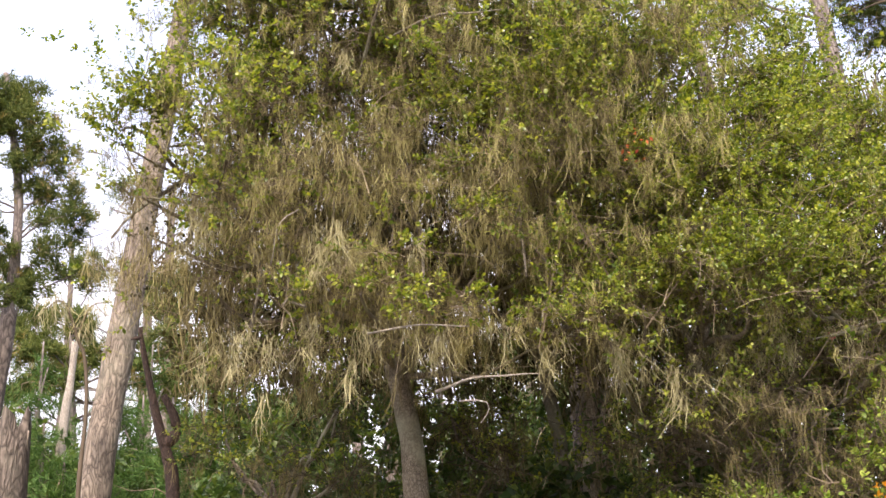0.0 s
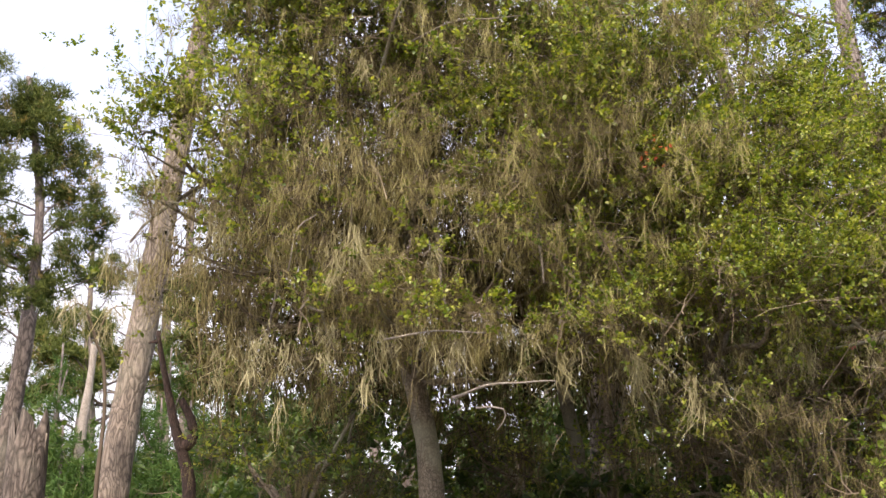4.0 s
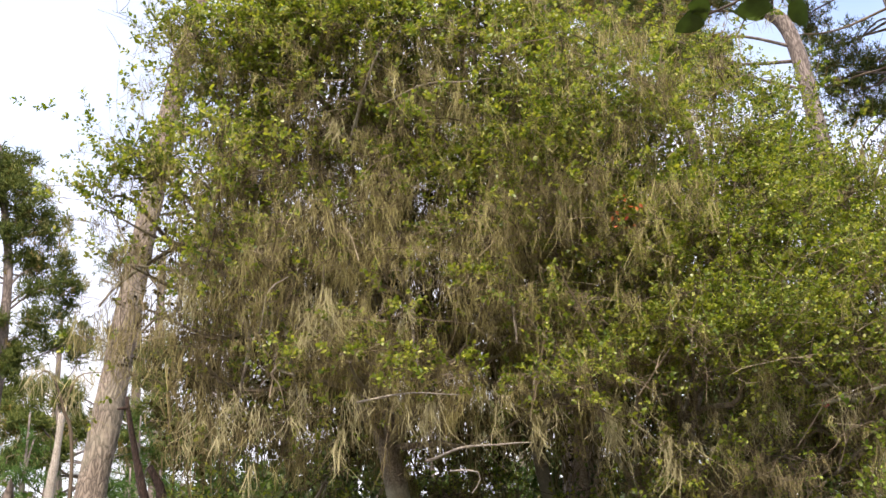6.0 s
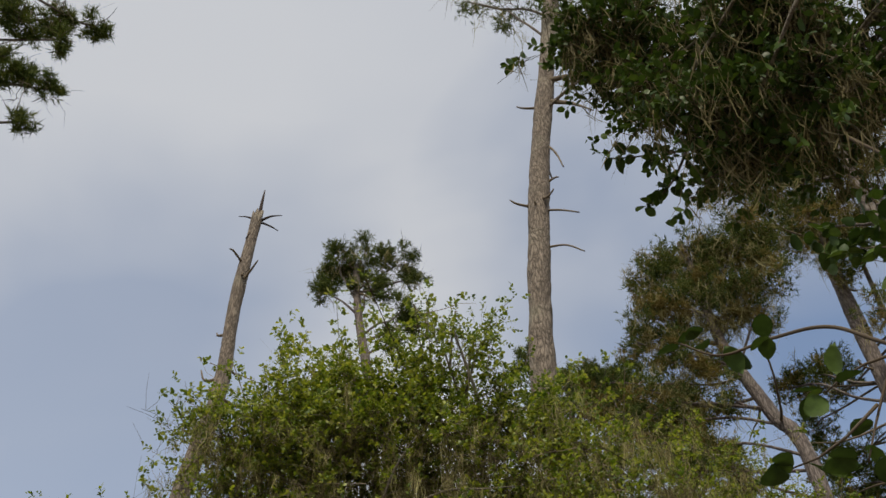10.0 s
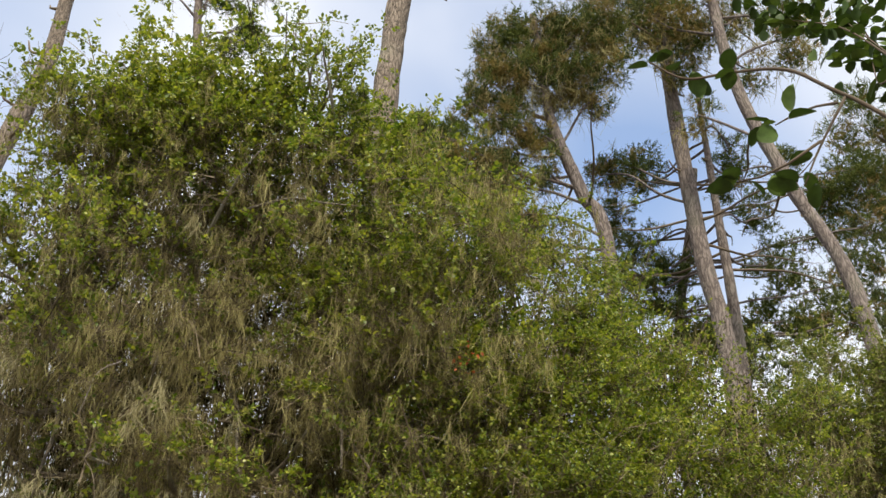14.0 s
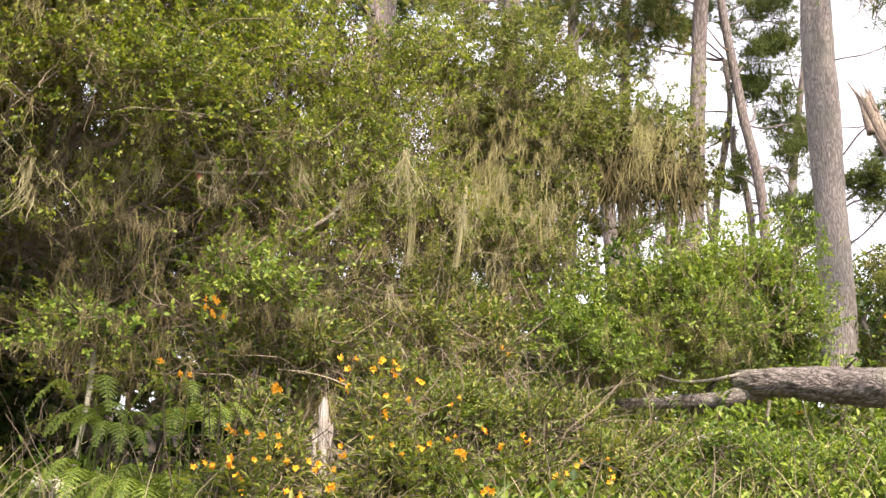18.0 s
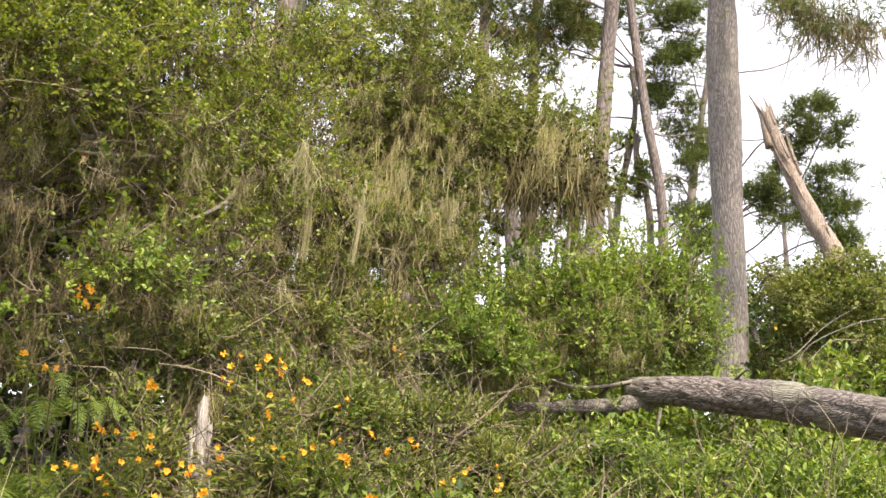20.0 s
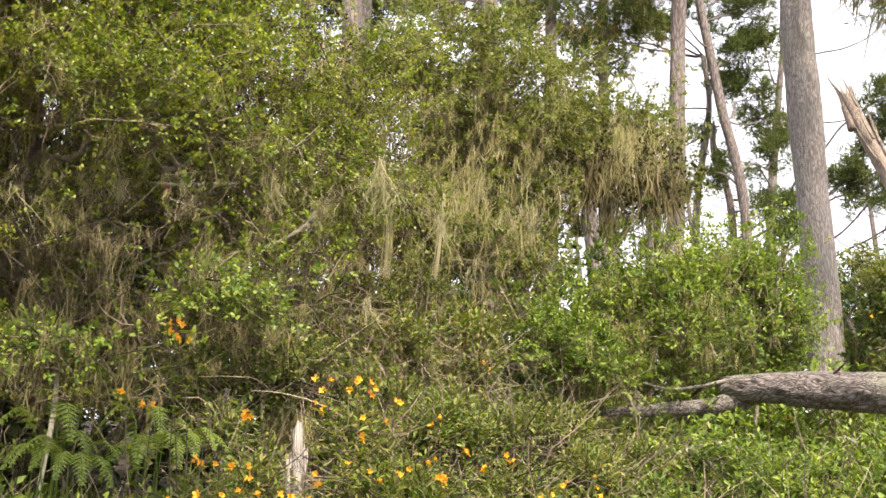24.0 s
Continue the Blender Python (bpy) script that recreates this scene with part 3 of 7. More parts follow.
def wild_twigs(pts, r, length=0.5, width=0.0035, bend=0.85, fall=-0.1):
    """Bare crooked twigs from the given points."""
    m, k = len(pts), 6
    d = unit(r.normal(size=(m, 3)) + np.array([0, 0, fall]))
    ln = length * (0.3 + r.random(m) ** 1.5)
    steps = unit(d[:, None] + np.cumsum(r.normal(size=(m, k - 1, 3)) * bend * 0.6, 1)) * (ln / (k - 1))[:, None, None]
    p = pts[:, None] + np.concatenate([np.zeros((m, 1, 3)), np.cumsum(steps, 1)], 1)
    w = width * (0.6 + 0.9 * r.random((m, 1))) * np.linspace(1, 0.3, k)
    return strips(p, w, r, 3 if width > 0.0055 else 2)


def tufts(pts, out, r, needles=16, length=0.13, width=0.0028):
    """Pine tufts: needles spread from each point."""
    m = len(pts)
    axis = unit(out * 0.8 + np.array([0, 0, 0.6]) + r.normal(size=(m, 3)) * 0.35)
    d = unit(axis[:, None] * 0.75 + unit(r.normal(size=(m, needles, 3))))
    ln = length * (0.7 + 0.5 * r.random((m, needles, 1)))
    side = unit(np.cross(d, r.normal(size=(m, needles, 3)))) * width
    b = pts[:, None] + axis[:, None] * (r.random((m, needles, 1)) - 0.5) * length * 0.9
    tip = b + d * ln
    verts = np.stack([b - side, b + side, tip], 2).reshape(-1, 3)
    return verts, np.arange(len(verts)).reshape(-1, 3)


def ground_z(x, y):
    """Height of the ground: a flat verge, a bank, then a slope that levels out."""
    h = np.hypot(x, y)
    up = np.interp(h, [0, 1.5, 2.2, 3.0, 3.7, 5, 8, 14, 24, 60, 1500], [0, 0, 0.3, 0.98, 1.30, 1.48, 1.75, 2.9, 4.2, 5.0, 6])
    s = np.clip((y + 0.35 * x + 1.0) / 2.2, 0, 1)
    p = np.stack([x, y, 0 * x], -1)
    return up * s * s * (3 - 2 * s) + 0.10 * vnoise(p * 0.7, 1) + 0.04 * vnoise(p * 2.3, 2)


# ---- ground ----
g_s = np.linspace(-1, 1, 181)
g_ax = np.sinh(g_s * 5.6) / np.sinh(5.6) * 900
gx, gy = np.meshgrid(g_ax + 2.0, g_ax + 4.5)
gv = np.stack([gx, gy, ground_z(gx, gy)], -1).reshape(-1, 3)
gi, gj = np.meshgrid(np.arange(180), np.arange(180), indexing="ij")
g0 = (gi * 181 + gj).ravel()
ground = part("ground", (gv, np.stack([g0, g0 + 1, g0 + 182, g0 + 181], -1)), SOIL, smooth=True)
tagged(ground, "brown soil bank strewn with leaf litter under scrub", "ground", kind="structure")


def gz(x, y):
    return float(ground_z(np.array(x, float), np.array(y, float)))


# ---- pines ----
def limb_to(root, end, r0, seed, sag=0.02, rough=0.12, r1=0.012):
    root, end = np.array(root, float), np.array(end, float)
    ln = np.linalg.norm(end - root)
    r = np.random.default_rng(seed)
    a = root + (end - root) * 0.35 + r.normal(size=3) * ln * 0.04 - np.array([0, 0, sag * ln * 0.5])
    b = root + (end - root) * 0.7 + r.normal(size=3) * ln * 0.06
    return stem([root, a, b, end], r0, r1, 7, rough, step=0.12, seed=seed, wander=min(ln * 0.06, 0.12))


def nearest_on(line, p, drop=0.5):
    """The point of a trunk from which a limb to p would grow: a little lower than p."""
    z = np.clip(p[2] - drop, line[0][2] + 0.5, line[-1][2])
    return line[int(np.argmin(np.abs(line[:, 2] - z)))]


def pine(label, trunk, r0, r1, clumps, seed, bark=None, needle=None, tuft_count=900, dry=0.0, stubs=0, lichen=0, plates=0.012, group="pines of the wood", needle_len=0.075, jag=0.0, limb_r=0.022, bare=0, width=0.005):
    """A pine: furrowed trunk, a limb to each clump of needles, broken stubs, dead limbs and hanging lichen."""
    r = np.random.default_rng(seed)
    base = np.array(trunk[0], float)
    base[2] = gz(base[0], base[1]) - 0.1
    pts = [base] + [p for p in trunk if p[2] > base[2] + 0.5]
    root = thing("pine_tree", base, label, "tree", group)
    line = curve(pts, 200)
    tall = line[-1][2] - line[0][2]
    near_by = bark is None or bark == PALE_BARK
    part("trunk", stem(pts, r0 * 1.12, r1, 30 if near_by else 14, 0.11 if near_by else 0.08, plates, step=0.07 if near_by else 0.13, seed=seed, jag=jag), bark or PINE_BARK, root, smooth=True)
    clumps = np.asarray(clumps, float).reshape(-1, 4)
    for n, c in enumerate(clumps):
        b = nearest_on(line, c, 0.35 + 0.5 * r.random())
        part("limb", limb_to(b, c[:3], min(limb_r, 0.018 + 0.012 * np.linalg.norm(c[:3] - b)), seed * 50 + n), bark or PINE_BARK, root, smooth=True)
    for n in range(stubs):
        s = r.random() ** 0.6
        b = line[int((0.35 + 0.64 * s) * 199)]
        a = r.random() * 6.28
        d = np.array([np.cos(a), np.sin(a), 0.5 * r.normal()])
        ln = 0.06 + 0.2 * r.random() ** 2
        part("broken_stub", stem([b, b + d * (ln * 0.6 + r0 * 0.7), b + d * (ln + r0 * 0.7) + np.array([0, 0, 0.05 * r.normal()])], 0.022, 0.008, 6, 0.1, step=0.05, seed=seed + n), TWIG, root)
    for n in range(bare):
        b = line[int((0.35 + 0.6 * r.random()) * 199)]
        a = r.random() * 6.28
        e = b + np.array([np.cos(a), np.sin(a), 0.1 * r.normal()]) * (0.7 + 1.2 * r.random())
        part("dead_limb", limb_to(b, e, 0.022, seed * 70 + n, 0.1, r1=0.005), TWIG, root)
    if len(clumps):
        p, d = in_lobes(broken(clumps, r, 10, 0.38 if width < 0.008 else 0.42), int(tuft_count * 1.65), r, 0.1, 0.5, 0.8)
        part("crown", tufts(p, d, r, 7 if width < 0.008 or width > 0.01 else 12, needle_len, width * 1.2 if width < 0.008 else width * 0.7), needle or NEEDLE, root)
        part("twigwork", wild_twigs(in_lobes(clumps * np.array([1, 1, 1, 0.6]), tuft_count // 6, r, 0.02, 0.0)[0], r, 0.35, 0.005, 0.5), TWIG, root)
        if dry:
            p, d = in_lobes(broken(clumps, r, 8, 0.3), int(tuft_count * dry * 1.3), r, 0.1, -0.4, 0.8)
            part("dry_needles", tufts(p, d, r, 9, needle_len, width), NEEDLE_DRY, root)
        if lichen:
            part("lichen", hanging(in_lobes(clumps, lichen, r, 0.3, -0.8)[0], r, 9, 0.12, 0.5, 0.0028, 0.04), LICHEN, root)
    return root


# A tall dead pine whose top has snapped off, leaning
snag = pine("tall dead grey-brown pine with snapped top and broken stubs", [(-2.92, 9.35, 3.21), (-2.81, 9.39, 4.63), (-2.65, 9.43, 6.47), (-2.52, 9.49, 7.98), (-2.33, 9.53, 9.33), (-2.33, 9.53, 10.62), (-2.25, 9.55, 12.21)], 0.14, 0.068, [], 3, stubs=15, jag=0.08, group="dead pines")
top = np.array((-2.23, 9.56, 12.21))
for n, (dx, dy, dz, r) in enumerate([(0.02, 0.0, 0.55, 0.03), (0.30, 0.0, 0.05, 0.02), (0.26, 0.1, -0.14, 0.02), (-0.26, 0.0, 0.02, 0.018), (-0.1, -0.1, -0.5, 0.03)]):
    part("broken_stub", stem([top + (0, 0, -0.08), top + (dx * 0.5, dy * 0.5, dz * 0.6), top + (dx, dy, dz)], r, 0.006, 6, 0.2, step=0.06, seed=90 + n), CHARRED, snag)
# A stout pine with a bare trunk and a crown high overhead
stout = pine("stout straight pine with bare furrowed trunk and dead side limbs", [(1.19, 8.28, 7.08), (1.10, 8.30, 8.03), (1.16, 8.29, 9.83), (1.29, 8.27, 11.70), (1.54, 8.23, 13.90), (1.99, 8.12, 17.88)], 0.142, 0.105, [(1.10, 8.30, 15.28, 0.41), (1.88, 8.15, 15.06, 0.49), (2.37, 7.60, 13.76, 0.53), (2.86, 7.20, 13.14, 0.50), (0.55, 8.36, 15.60, 0.30), (2.09, 8.30, 17.30, 1.11), (3.20, 7.27, 15.25, 0.98), (0.91, 8.73, 18.45, 0.88), (2.36, 8.23, 20.44, 1.50)], 4, tuft_count=3600, stubs=8, lichen=260, plates=0.026)
for n, path in enumerate([[(1.29, 8.27, 10.97), (1.47, 8.14, 10.83), (1.63, 8.00, 10.64)], [(1.23, 8.28, 10.35), (1.46, 8.14, 10.26), (1.63, 8.00, 10.02)], [(1.39, 8.25, 12.17), (1.48, 8.14, 11.86), (1.53, 8.02, 11.45)], [(1.46, 8.24, 13.03), (1.72, 7.98, 12.64), (1.92, 7.73, 12.16)], [(1.49, 8.24, 13.46), (1.77, 7.97, 13.21), (2.02, 7.60, 12.56)], [(1.26, 8.28, 11.20), (1.31, 8.07, 10.97), (1.37, 7.95, 10.97)]]):
    part("dead_limb", stem(path, (0.018, 0.016, 0.018, 0.035, 0.045, 0.02)[n], 0.008, 7, 0.15, step=0.06, seed=950 + n), TWIG, stout, "dead bare limb stub")
pine("slim pine with a small flat-topped dark crown", [(-0.49, 12.48, 9.89), (-0.83, 12.47, 11.72), (-1.07, 12.45, 13.15), (-1.17, 12.44, 14.26)], 0.10, 0.05, [(-1.43, 12.42, 14.17, 0.41), (-1.08, 12.45, 14.40, 0.42), (-0.53, 12.48, 14.31, 0.46), (-1.71, 12.39, 13.66, 0.27), (-0.20, 12.49, 14.04, 0.26), (-0.96, 12.46, 13.71, 0.36), (-0.41, 12.49, 13.31, 0.32), (-0.57, 12.48, 12.72, 0.26), (-0.15, 12.49, 13.02, 0.25)], 5, PINE_BARK_FAR, tuft_count=2400, stubs=4, lichen=60, bare=1)
pine("leaning pine with rust-brown needles and lichen in its crown", [(4.47, 10.43, 8.61), (4.18, 10.57, 9.91), (3.85, 10.71, 11.11), (3.70, 10.77, 12.52), (3.64, 10.79, 13.12)], 0.10, 0.05, [(3.17, 10.96, 12.49, 0.46), (3.74, 10.75, 12.74, 0.51), (3.22, 10.95, 11.67, 0.54), (3.82, 10.72, 11.83, 0.55), (2.83, 11.07, 11.45, 0.29), (3.34, 10.90, 10.94, 0.47), (2.39, 11.20, 10.64, 0.43), (2.90, 11.05, 10.19, 0.56), (2.15, 11.26, 10.86, 0.30), (3.60, 10.81, 10.32, 0.43), (3.15, 10.97, 9.54, 0.45), (4.42, 10.46, 12.84, 0.53), (4.24, 10.54, 11.80, 0.45), (2.51, 11.17, 9.81, 0.41), (3.37, 10.89, 9.25, 0.45)] + [(3.31, 10.92, 12.66, 0.46), (3.77, 10.75, 12.75, 0.46), (4.29, 10.53, 12.70, 0.46), (3.01, 11.02, 11.90, 0.36), (3.54, 10.84, 11.79, 0.52), (4.12, 10.61, 11.86, 0.52), (4.63, 10.38, 12.12, 0.37), (3.17, 10.97, 11.18, 0.31), (3.67, 10.79, 10.97, 0.31), (4.46, 10.46, 11.41, 0.28)], 6, PINE_BARK_FAR, tuft_count=4600, dry=0.75, lichen=800, stubs=5, bare=3)
pine("tall pale-barked pine with a knotted straight trunk", [(6.14, 10.70, 7.45), (5.96, 10.80, 9.54), (5.82, 10.88, 12.12), (5.78, 10.90, 14.22), (5.80, 10.89, 16.35)], 0.115, 0.095, [(5.21, 11.43, 11.24, 0.37), (4.91, 11.57, 11.06, 0.30), (5.49, 11.29, 13.77, 0.64), (5.04, 11.51, 14.21, 0.47), (6.08, 10.96, 13.52, 0.54), (5.89, 11.07, 15.20, 0.97), (6.62, 10.63, 14.72, 0.86), (4.92, 11.57, 15.40, 0.78), (5.54, 10.81, 13.57, 0.49), (6.08, 10.49, 13.09, 0.48), (5.76, 10.69, 12.49, 0.34)], 7, PINE_BARK_FAR, tuft_count=3600, stubs=8, dry=0.5, lichen=260, bare=5)
pine("slender pine standing close behind a thicker trunk", [(6.61, 11.22, 8.18), (6.56, 11.26, 10.52), (6.51, 11.29, 12.42), (6.45, 11.29, 14.6)], 0.10, 0.02, [(7.50, 12.20, 12.59, 0.43), (7.74, 12.04, 11.31, 0.41), (6.30, 12.90, 10.91, 0.45), (6.04, 13.03, 10.42, 0.44), (6.45, 12.82, 9.69, 0.39), (8.03, 11.84, 12.11, 0.42), (6.84, 12.60, 9.17, 0.34), (7.50, 12.20, 8.99, 0.42)] + [(5.98, 13.06, 12.16, 0.51), (6.40, 12.85, 12.45, 0.38), (6.58, 12.75, 10.57, 0.44), (6.18, 12.96, 10.11, 0.52), (5.87, 13.11, 11.61, 0.37), (6.80, 12.62, 9.65, 0.34), (7.51, 12.19, 11.91, 0.42), (7.72, 12.05, 10.48, 0.35)], 8, PINE_BARK_FAR, tuft_count=3600, dry=0.1, stubs=3, bare=4)
pine("leaning pine with a pale trunk and lichen-hung limbs", [(6.86, 8.97, 7.46), (6.42, 9.30, 9.61), (6.07, 9.55, 11.19), (5.92, 9.65, 12.91), (5.90, 9.66, 14.45)], 0.09, 0.068, [(5.34, 10.31, 13.12, 0.69), (5.92, 9.95, 13.27, 0.59), (5.09, 10.45, 14.12, 0.61), (5.02, 10.49, 15.54, 0.66), (5.81, 10.03, 14.77, 0.84), (5.72, 10.08, 11.20, 0.36), (4.50, 10.75, 14.81, 0.43), (5.87, 9.99, 16.66, 1.02), (6.43, 9.61, 14.99, 0.85), (6.88, 9.33, 12.35, 0.57), (6.64, 10.13, 13.20, 0.44), (7.20, 9.71, 13.03, 0.48), (6.68, 10.10, 12.24, 0.38)], 9, PINE_BARK_FAR, tuft_count=3000, dry=0.6, lichen=420, stubs=5, bare=3)
pine("thin pine in the wood behind the scrub", [(6.80, 13.20, 9.08), (7.12, 13.02, 11.60), (7.26, 12.94, 12.72)], 0.09, 0.06, [(8.58, 13.28, 8.94, 0.58), (8.14, 13.57, 9.49, 0.46), (7.45, 13.98, 9.27, 0.40), (6.48, 14.48, 11.94, 0.50), (8.90, 13.06, 11.12, 0.60), (9.16, 12.87, 9.82, 0.53), (9.68, 12.47, 10.72, 0.71), (9.77, 12.40, 12.46, 0.75)] + [(9.62, 12.52, 12.39, 0.55), (9.88, 12.31, 11.74, 0.59), (9.32, 12.75, 11.68, 0.44), (10.09, 12.13, 12.81, 0.51), (8.80, 13.13, 10.29, 0.47), (8.29, 13.47, 10.28, 0.43), (7.67, 13.86, 10.06, 0.47), (9.34, 12.73, 10.18, 0.57), (9.71, 12.44, 9.99, 0.47), (7.27, 14.08, 9.89, 0.37)], 10, PINE_BARK_FAR, tuft_count=3400, dry=0.2, width=0.009, stubs=2, bare=5)
pine("crooked pine with brownish crown behind the oak scrub", [(3.96, 13.34, 8.75), (3.79, 13.39, 10.28), (3.70, 13.42, 11.11), (3.64, 13.44, 12.10)], 0.10, 0.05, [(2.68, 13.69, 12.87, 0.37), (3.23, 13.55, 12.79, 0.42), (3.51, 13.48, 12.21, 0.46), (3.94, 13.34, 12.22, 0.41), (4.12, 13.29, 11.55, 0.40), (4.36, 13.20, 11.11, 0.33), (3.78, 13.40, 11.22, 0.40), (3.16, 13.57, 12.09, 0.35), (2.62, 13.70, 12.28, 0.32), (4.60, 13.11, 10.59, 0.26)], 23, PINE_BARK_FAR, tuft_count=2600, dry=0.3, lichen=200, bare=3, width=0.008)
pine("pine with a pale trunk and dry hanging lichen", [(11.32, 12.95, 9.02), (11.31, 12.96, 11.28), (11.18, 12.84, 12.24), (11.29, 12.75, 14.09)], 0.11, 0.07, [(10.98, 13.25, 10.97, 0.52), (11.62, 12.68, 10.58, 0.59), (11.11, 13.14, 10.09, 0.45), (11.55, 12.51, 14.13, 0.86), (11.73, 12.34, 12.94, 0.83), (10.96, 13.04, 13.28, 0.62), (10.68, 13.27, 12.47, 0.61), (11.37, 12.68, 11.85, 0.68), (12.02, 12.06, 14.62, 0.87), (10.91, 13.08, 14.72, 0.73)], 11, PINE_BARK_FAR, tuft_count=1700, dry=0.3, lichen=240, bare=3, width=0.009, needle_len=0.13)
pine("thin pine with sparse dark foliage in the wood", [(12.65, 13.08, 9.41), (12.67, 13.05, 11.43), (12.54, 12.95, 10.92), (12.72, 12.77, 13.27)], 0.09, 0.06, [(12.58, 13.14, 10.87, 0.55), (13.02, 12.70, 11.37, 0.62), (13.13, 12.59, 10.56, 0.55), (12.35, 13.36, 10.33, 0.47), (12.90, 12.59, 12.59, 0.72), (13.21, 12.26, 13.73, 0.88), (12.42, 13.06, 11.88, 0.64), (12.93, 12.56, 11.51, 0.70), (11.84, 13.60, 11.78, 0.56), (12.77, 12.95, 10.06, 0.47)], 12, PINE_BARK_FAR, tuft_count=1500, dry=0.2, lichen=160, bare=3, width=0.009, needle_len=0.13)
pine("straight reddish-grey pine trunk rising behind the scrub", [(10.97, 10.05, 5.50), (11.01, 10.00, 6.57), (11.06, 9.95, 8.73), (10.96, 9.68, 11.22), (11.05, 9.58, 13.30)], 0.118, 0.10, [(10.97, 10.42, 12.00, 0.67), (10.51, 10.89, 11.18, 0.56), (10.77, 10.63, 10.50, 0.46), (11.32, 10.03, 13.08, 1.09), (11.73, 9.53, 12.03, 0.86), (10.40, 11.00, 10.18, 0.36)], 13, PINE_BARK_FAR, tuft_count=1500, stubs=6, lichen=100, bare=4)
thick = pine("thick straight pine with deeply furrowed grey bark", [(8.82, 6.33, 3.29), (8.80, 6.36, 5.42), (8.77, 6.39, 7.30), (8.52, 6.20, 8.92), (8.39, 5.97, 11.80)], 0.162, 0.14, [(8.24, 6.28, 8.75, 0.84), (8.62, 5.73, 8.46, 0.76), (8.38, 6.08, 9.85, 1.02), (8.85, 5.34, 9.04, 0.72)], 14, PALE_BARK, tuft_count=1500, stubs=3, lichen=160, plates=0.02, limb_r=0.016)
bough = stem([(8.71, 6.31, 9.52), (8.55, 5.83, 7.94), (8.36, 5.39, 6.86), (8.25, 4.97, 6.42), (8.20, 4.44, 6.03)], 0.03, 0.008, 8, 0.15, step=0.08, seed=960)
part("limb", bough, PALE_BARK, thick, smooth=True)
br = np.random.default_rng(961)
bl = curve([(8.71, 6.31, 9.52), (8.55, 5.83, 7.94), (8.36, 5.39, 6.86), (8.25, 4.97, 6.42), (8.20, 4.44, 6.03)], 60)[18:]
part("lichen", hanging(np.repeat(bl, 3, 0) + br.normal(size=(len(bl) * 3, 3)) * 0.08, br, 9, 0.15, 0.75, 0.004, 0.03), LICHEN_SHADE_BROWN, thick, "dark lichen hanging from the bough")
bp = np.repeat(bl, 8, 0) + br.normal(size=(len(bl) * 8, 3)) * np.array([0.22, 0.22, 0.14])
part("crown", tufts(bp, br.normal(size=bp.shape), br, 9, 0.11, 0.005), NEEDLE, thick)
pine("leaning bare pine trunk far in the wood", [(14.34, 11.48, 7.31), (14.13, 11.73, 9.40), (13.93, 11.98, 11.63), (13.67, 11.90, 12.61), (13.65, 11.91, 14.35)], 0.085, 0.07, [(15.13, 12.09, 10.64, 0.69), (15.26, 11.93, 9.83, 0.60), (15.43, 11.69, 8.60, 0.59), (15.44, 11.69, 9.37, 0.60), (14.93, 12.34, 11.95, 0.70), (15.38, 11.76, 11.43, 0.84), (15.07, 12.16, 8.40, 0.46), (15.43, 11.69, 7.75, 0.53), (14.76, 12.55, 8.40, 0.33)], 15, PINE_BARK_FAR, tuft_count=1900, bare=3, width=0.009, needle_len=0.13)
pine("thin pale pine far in the wood", [(15.34, 13.40, 7.74), (15.55, 13.16, 10.05), (15.51, 13.21, 11.26)], 0.07, 0.05, [(15.58, 13.12, 10.77, 0.34), (15.45, 13.28, 9.70, 0.28), (14.91, 13.89, 12.02, 0.47), (14.29, 14.53, 11.76, 0.47), (13.80, 15.02, 12.00, 0.47), (13.10, 15.63, 12.21, 0.47)], 16, PINE_BARK_FAR, tuft_count=900, bare=5, width=0.009, needle_len=0.13)
pine("thin dark pine far in the wood", [(15.38, 12.58, 7.70), (15.22, 12.78, 8.92), (15.20, 12.80, 9.60)], 0.07, 0.05, [(14.08, 8.28, 8.09, 0.43), (14.14, 8.17, 7.19, 0.53), (13.76, 8.83, 7.77, 0.43), (13.97, 8.47, 8.38, 0.38), (13.62, 9.04, 7.16, 0.42), (13.78, 8.78, 6.79, 0.47), (14.09, 8.26, 6.42, 0.47), (13.07, 9.84, 6.48, 0.42)], 17, PINE_BARK_FAR, tuft_count=1300, bare=4, width=0.009, needle_len=0.13)
pine("pine trunk in the gap below the oak boughs", [(11.31, 11.86, 5.18), (11.21, 11.96, 6.88), (11.13, 12.03, 8.00)], 0.12, 0.10, [(11.67, 12.90, 5.96, 0.20), (12.13, 12.45, 6.75, 0.28), (11.80, 12.78, 7.02, 0.28)], 18, PINE_BARK_FAR, tuft_count=700, bare=4)
pine("far pine trunk with dark foliage seen through the gap", [(12.93, 13.07, 6.07), (12.84, 13.16, 7.48), (12.75, 13.25, 8.84)], 0.10, 0.08, [(13.10, 12.89, 7.28, 0.25), (12.76, 13.24, 6.26, 0.21), (13.38, 12.61, 6.79, 0.27), (12.06, 13.89, 5.32, 0.38)], 19, PINE_BARK_FAR, tuft_count=900, bare=4)
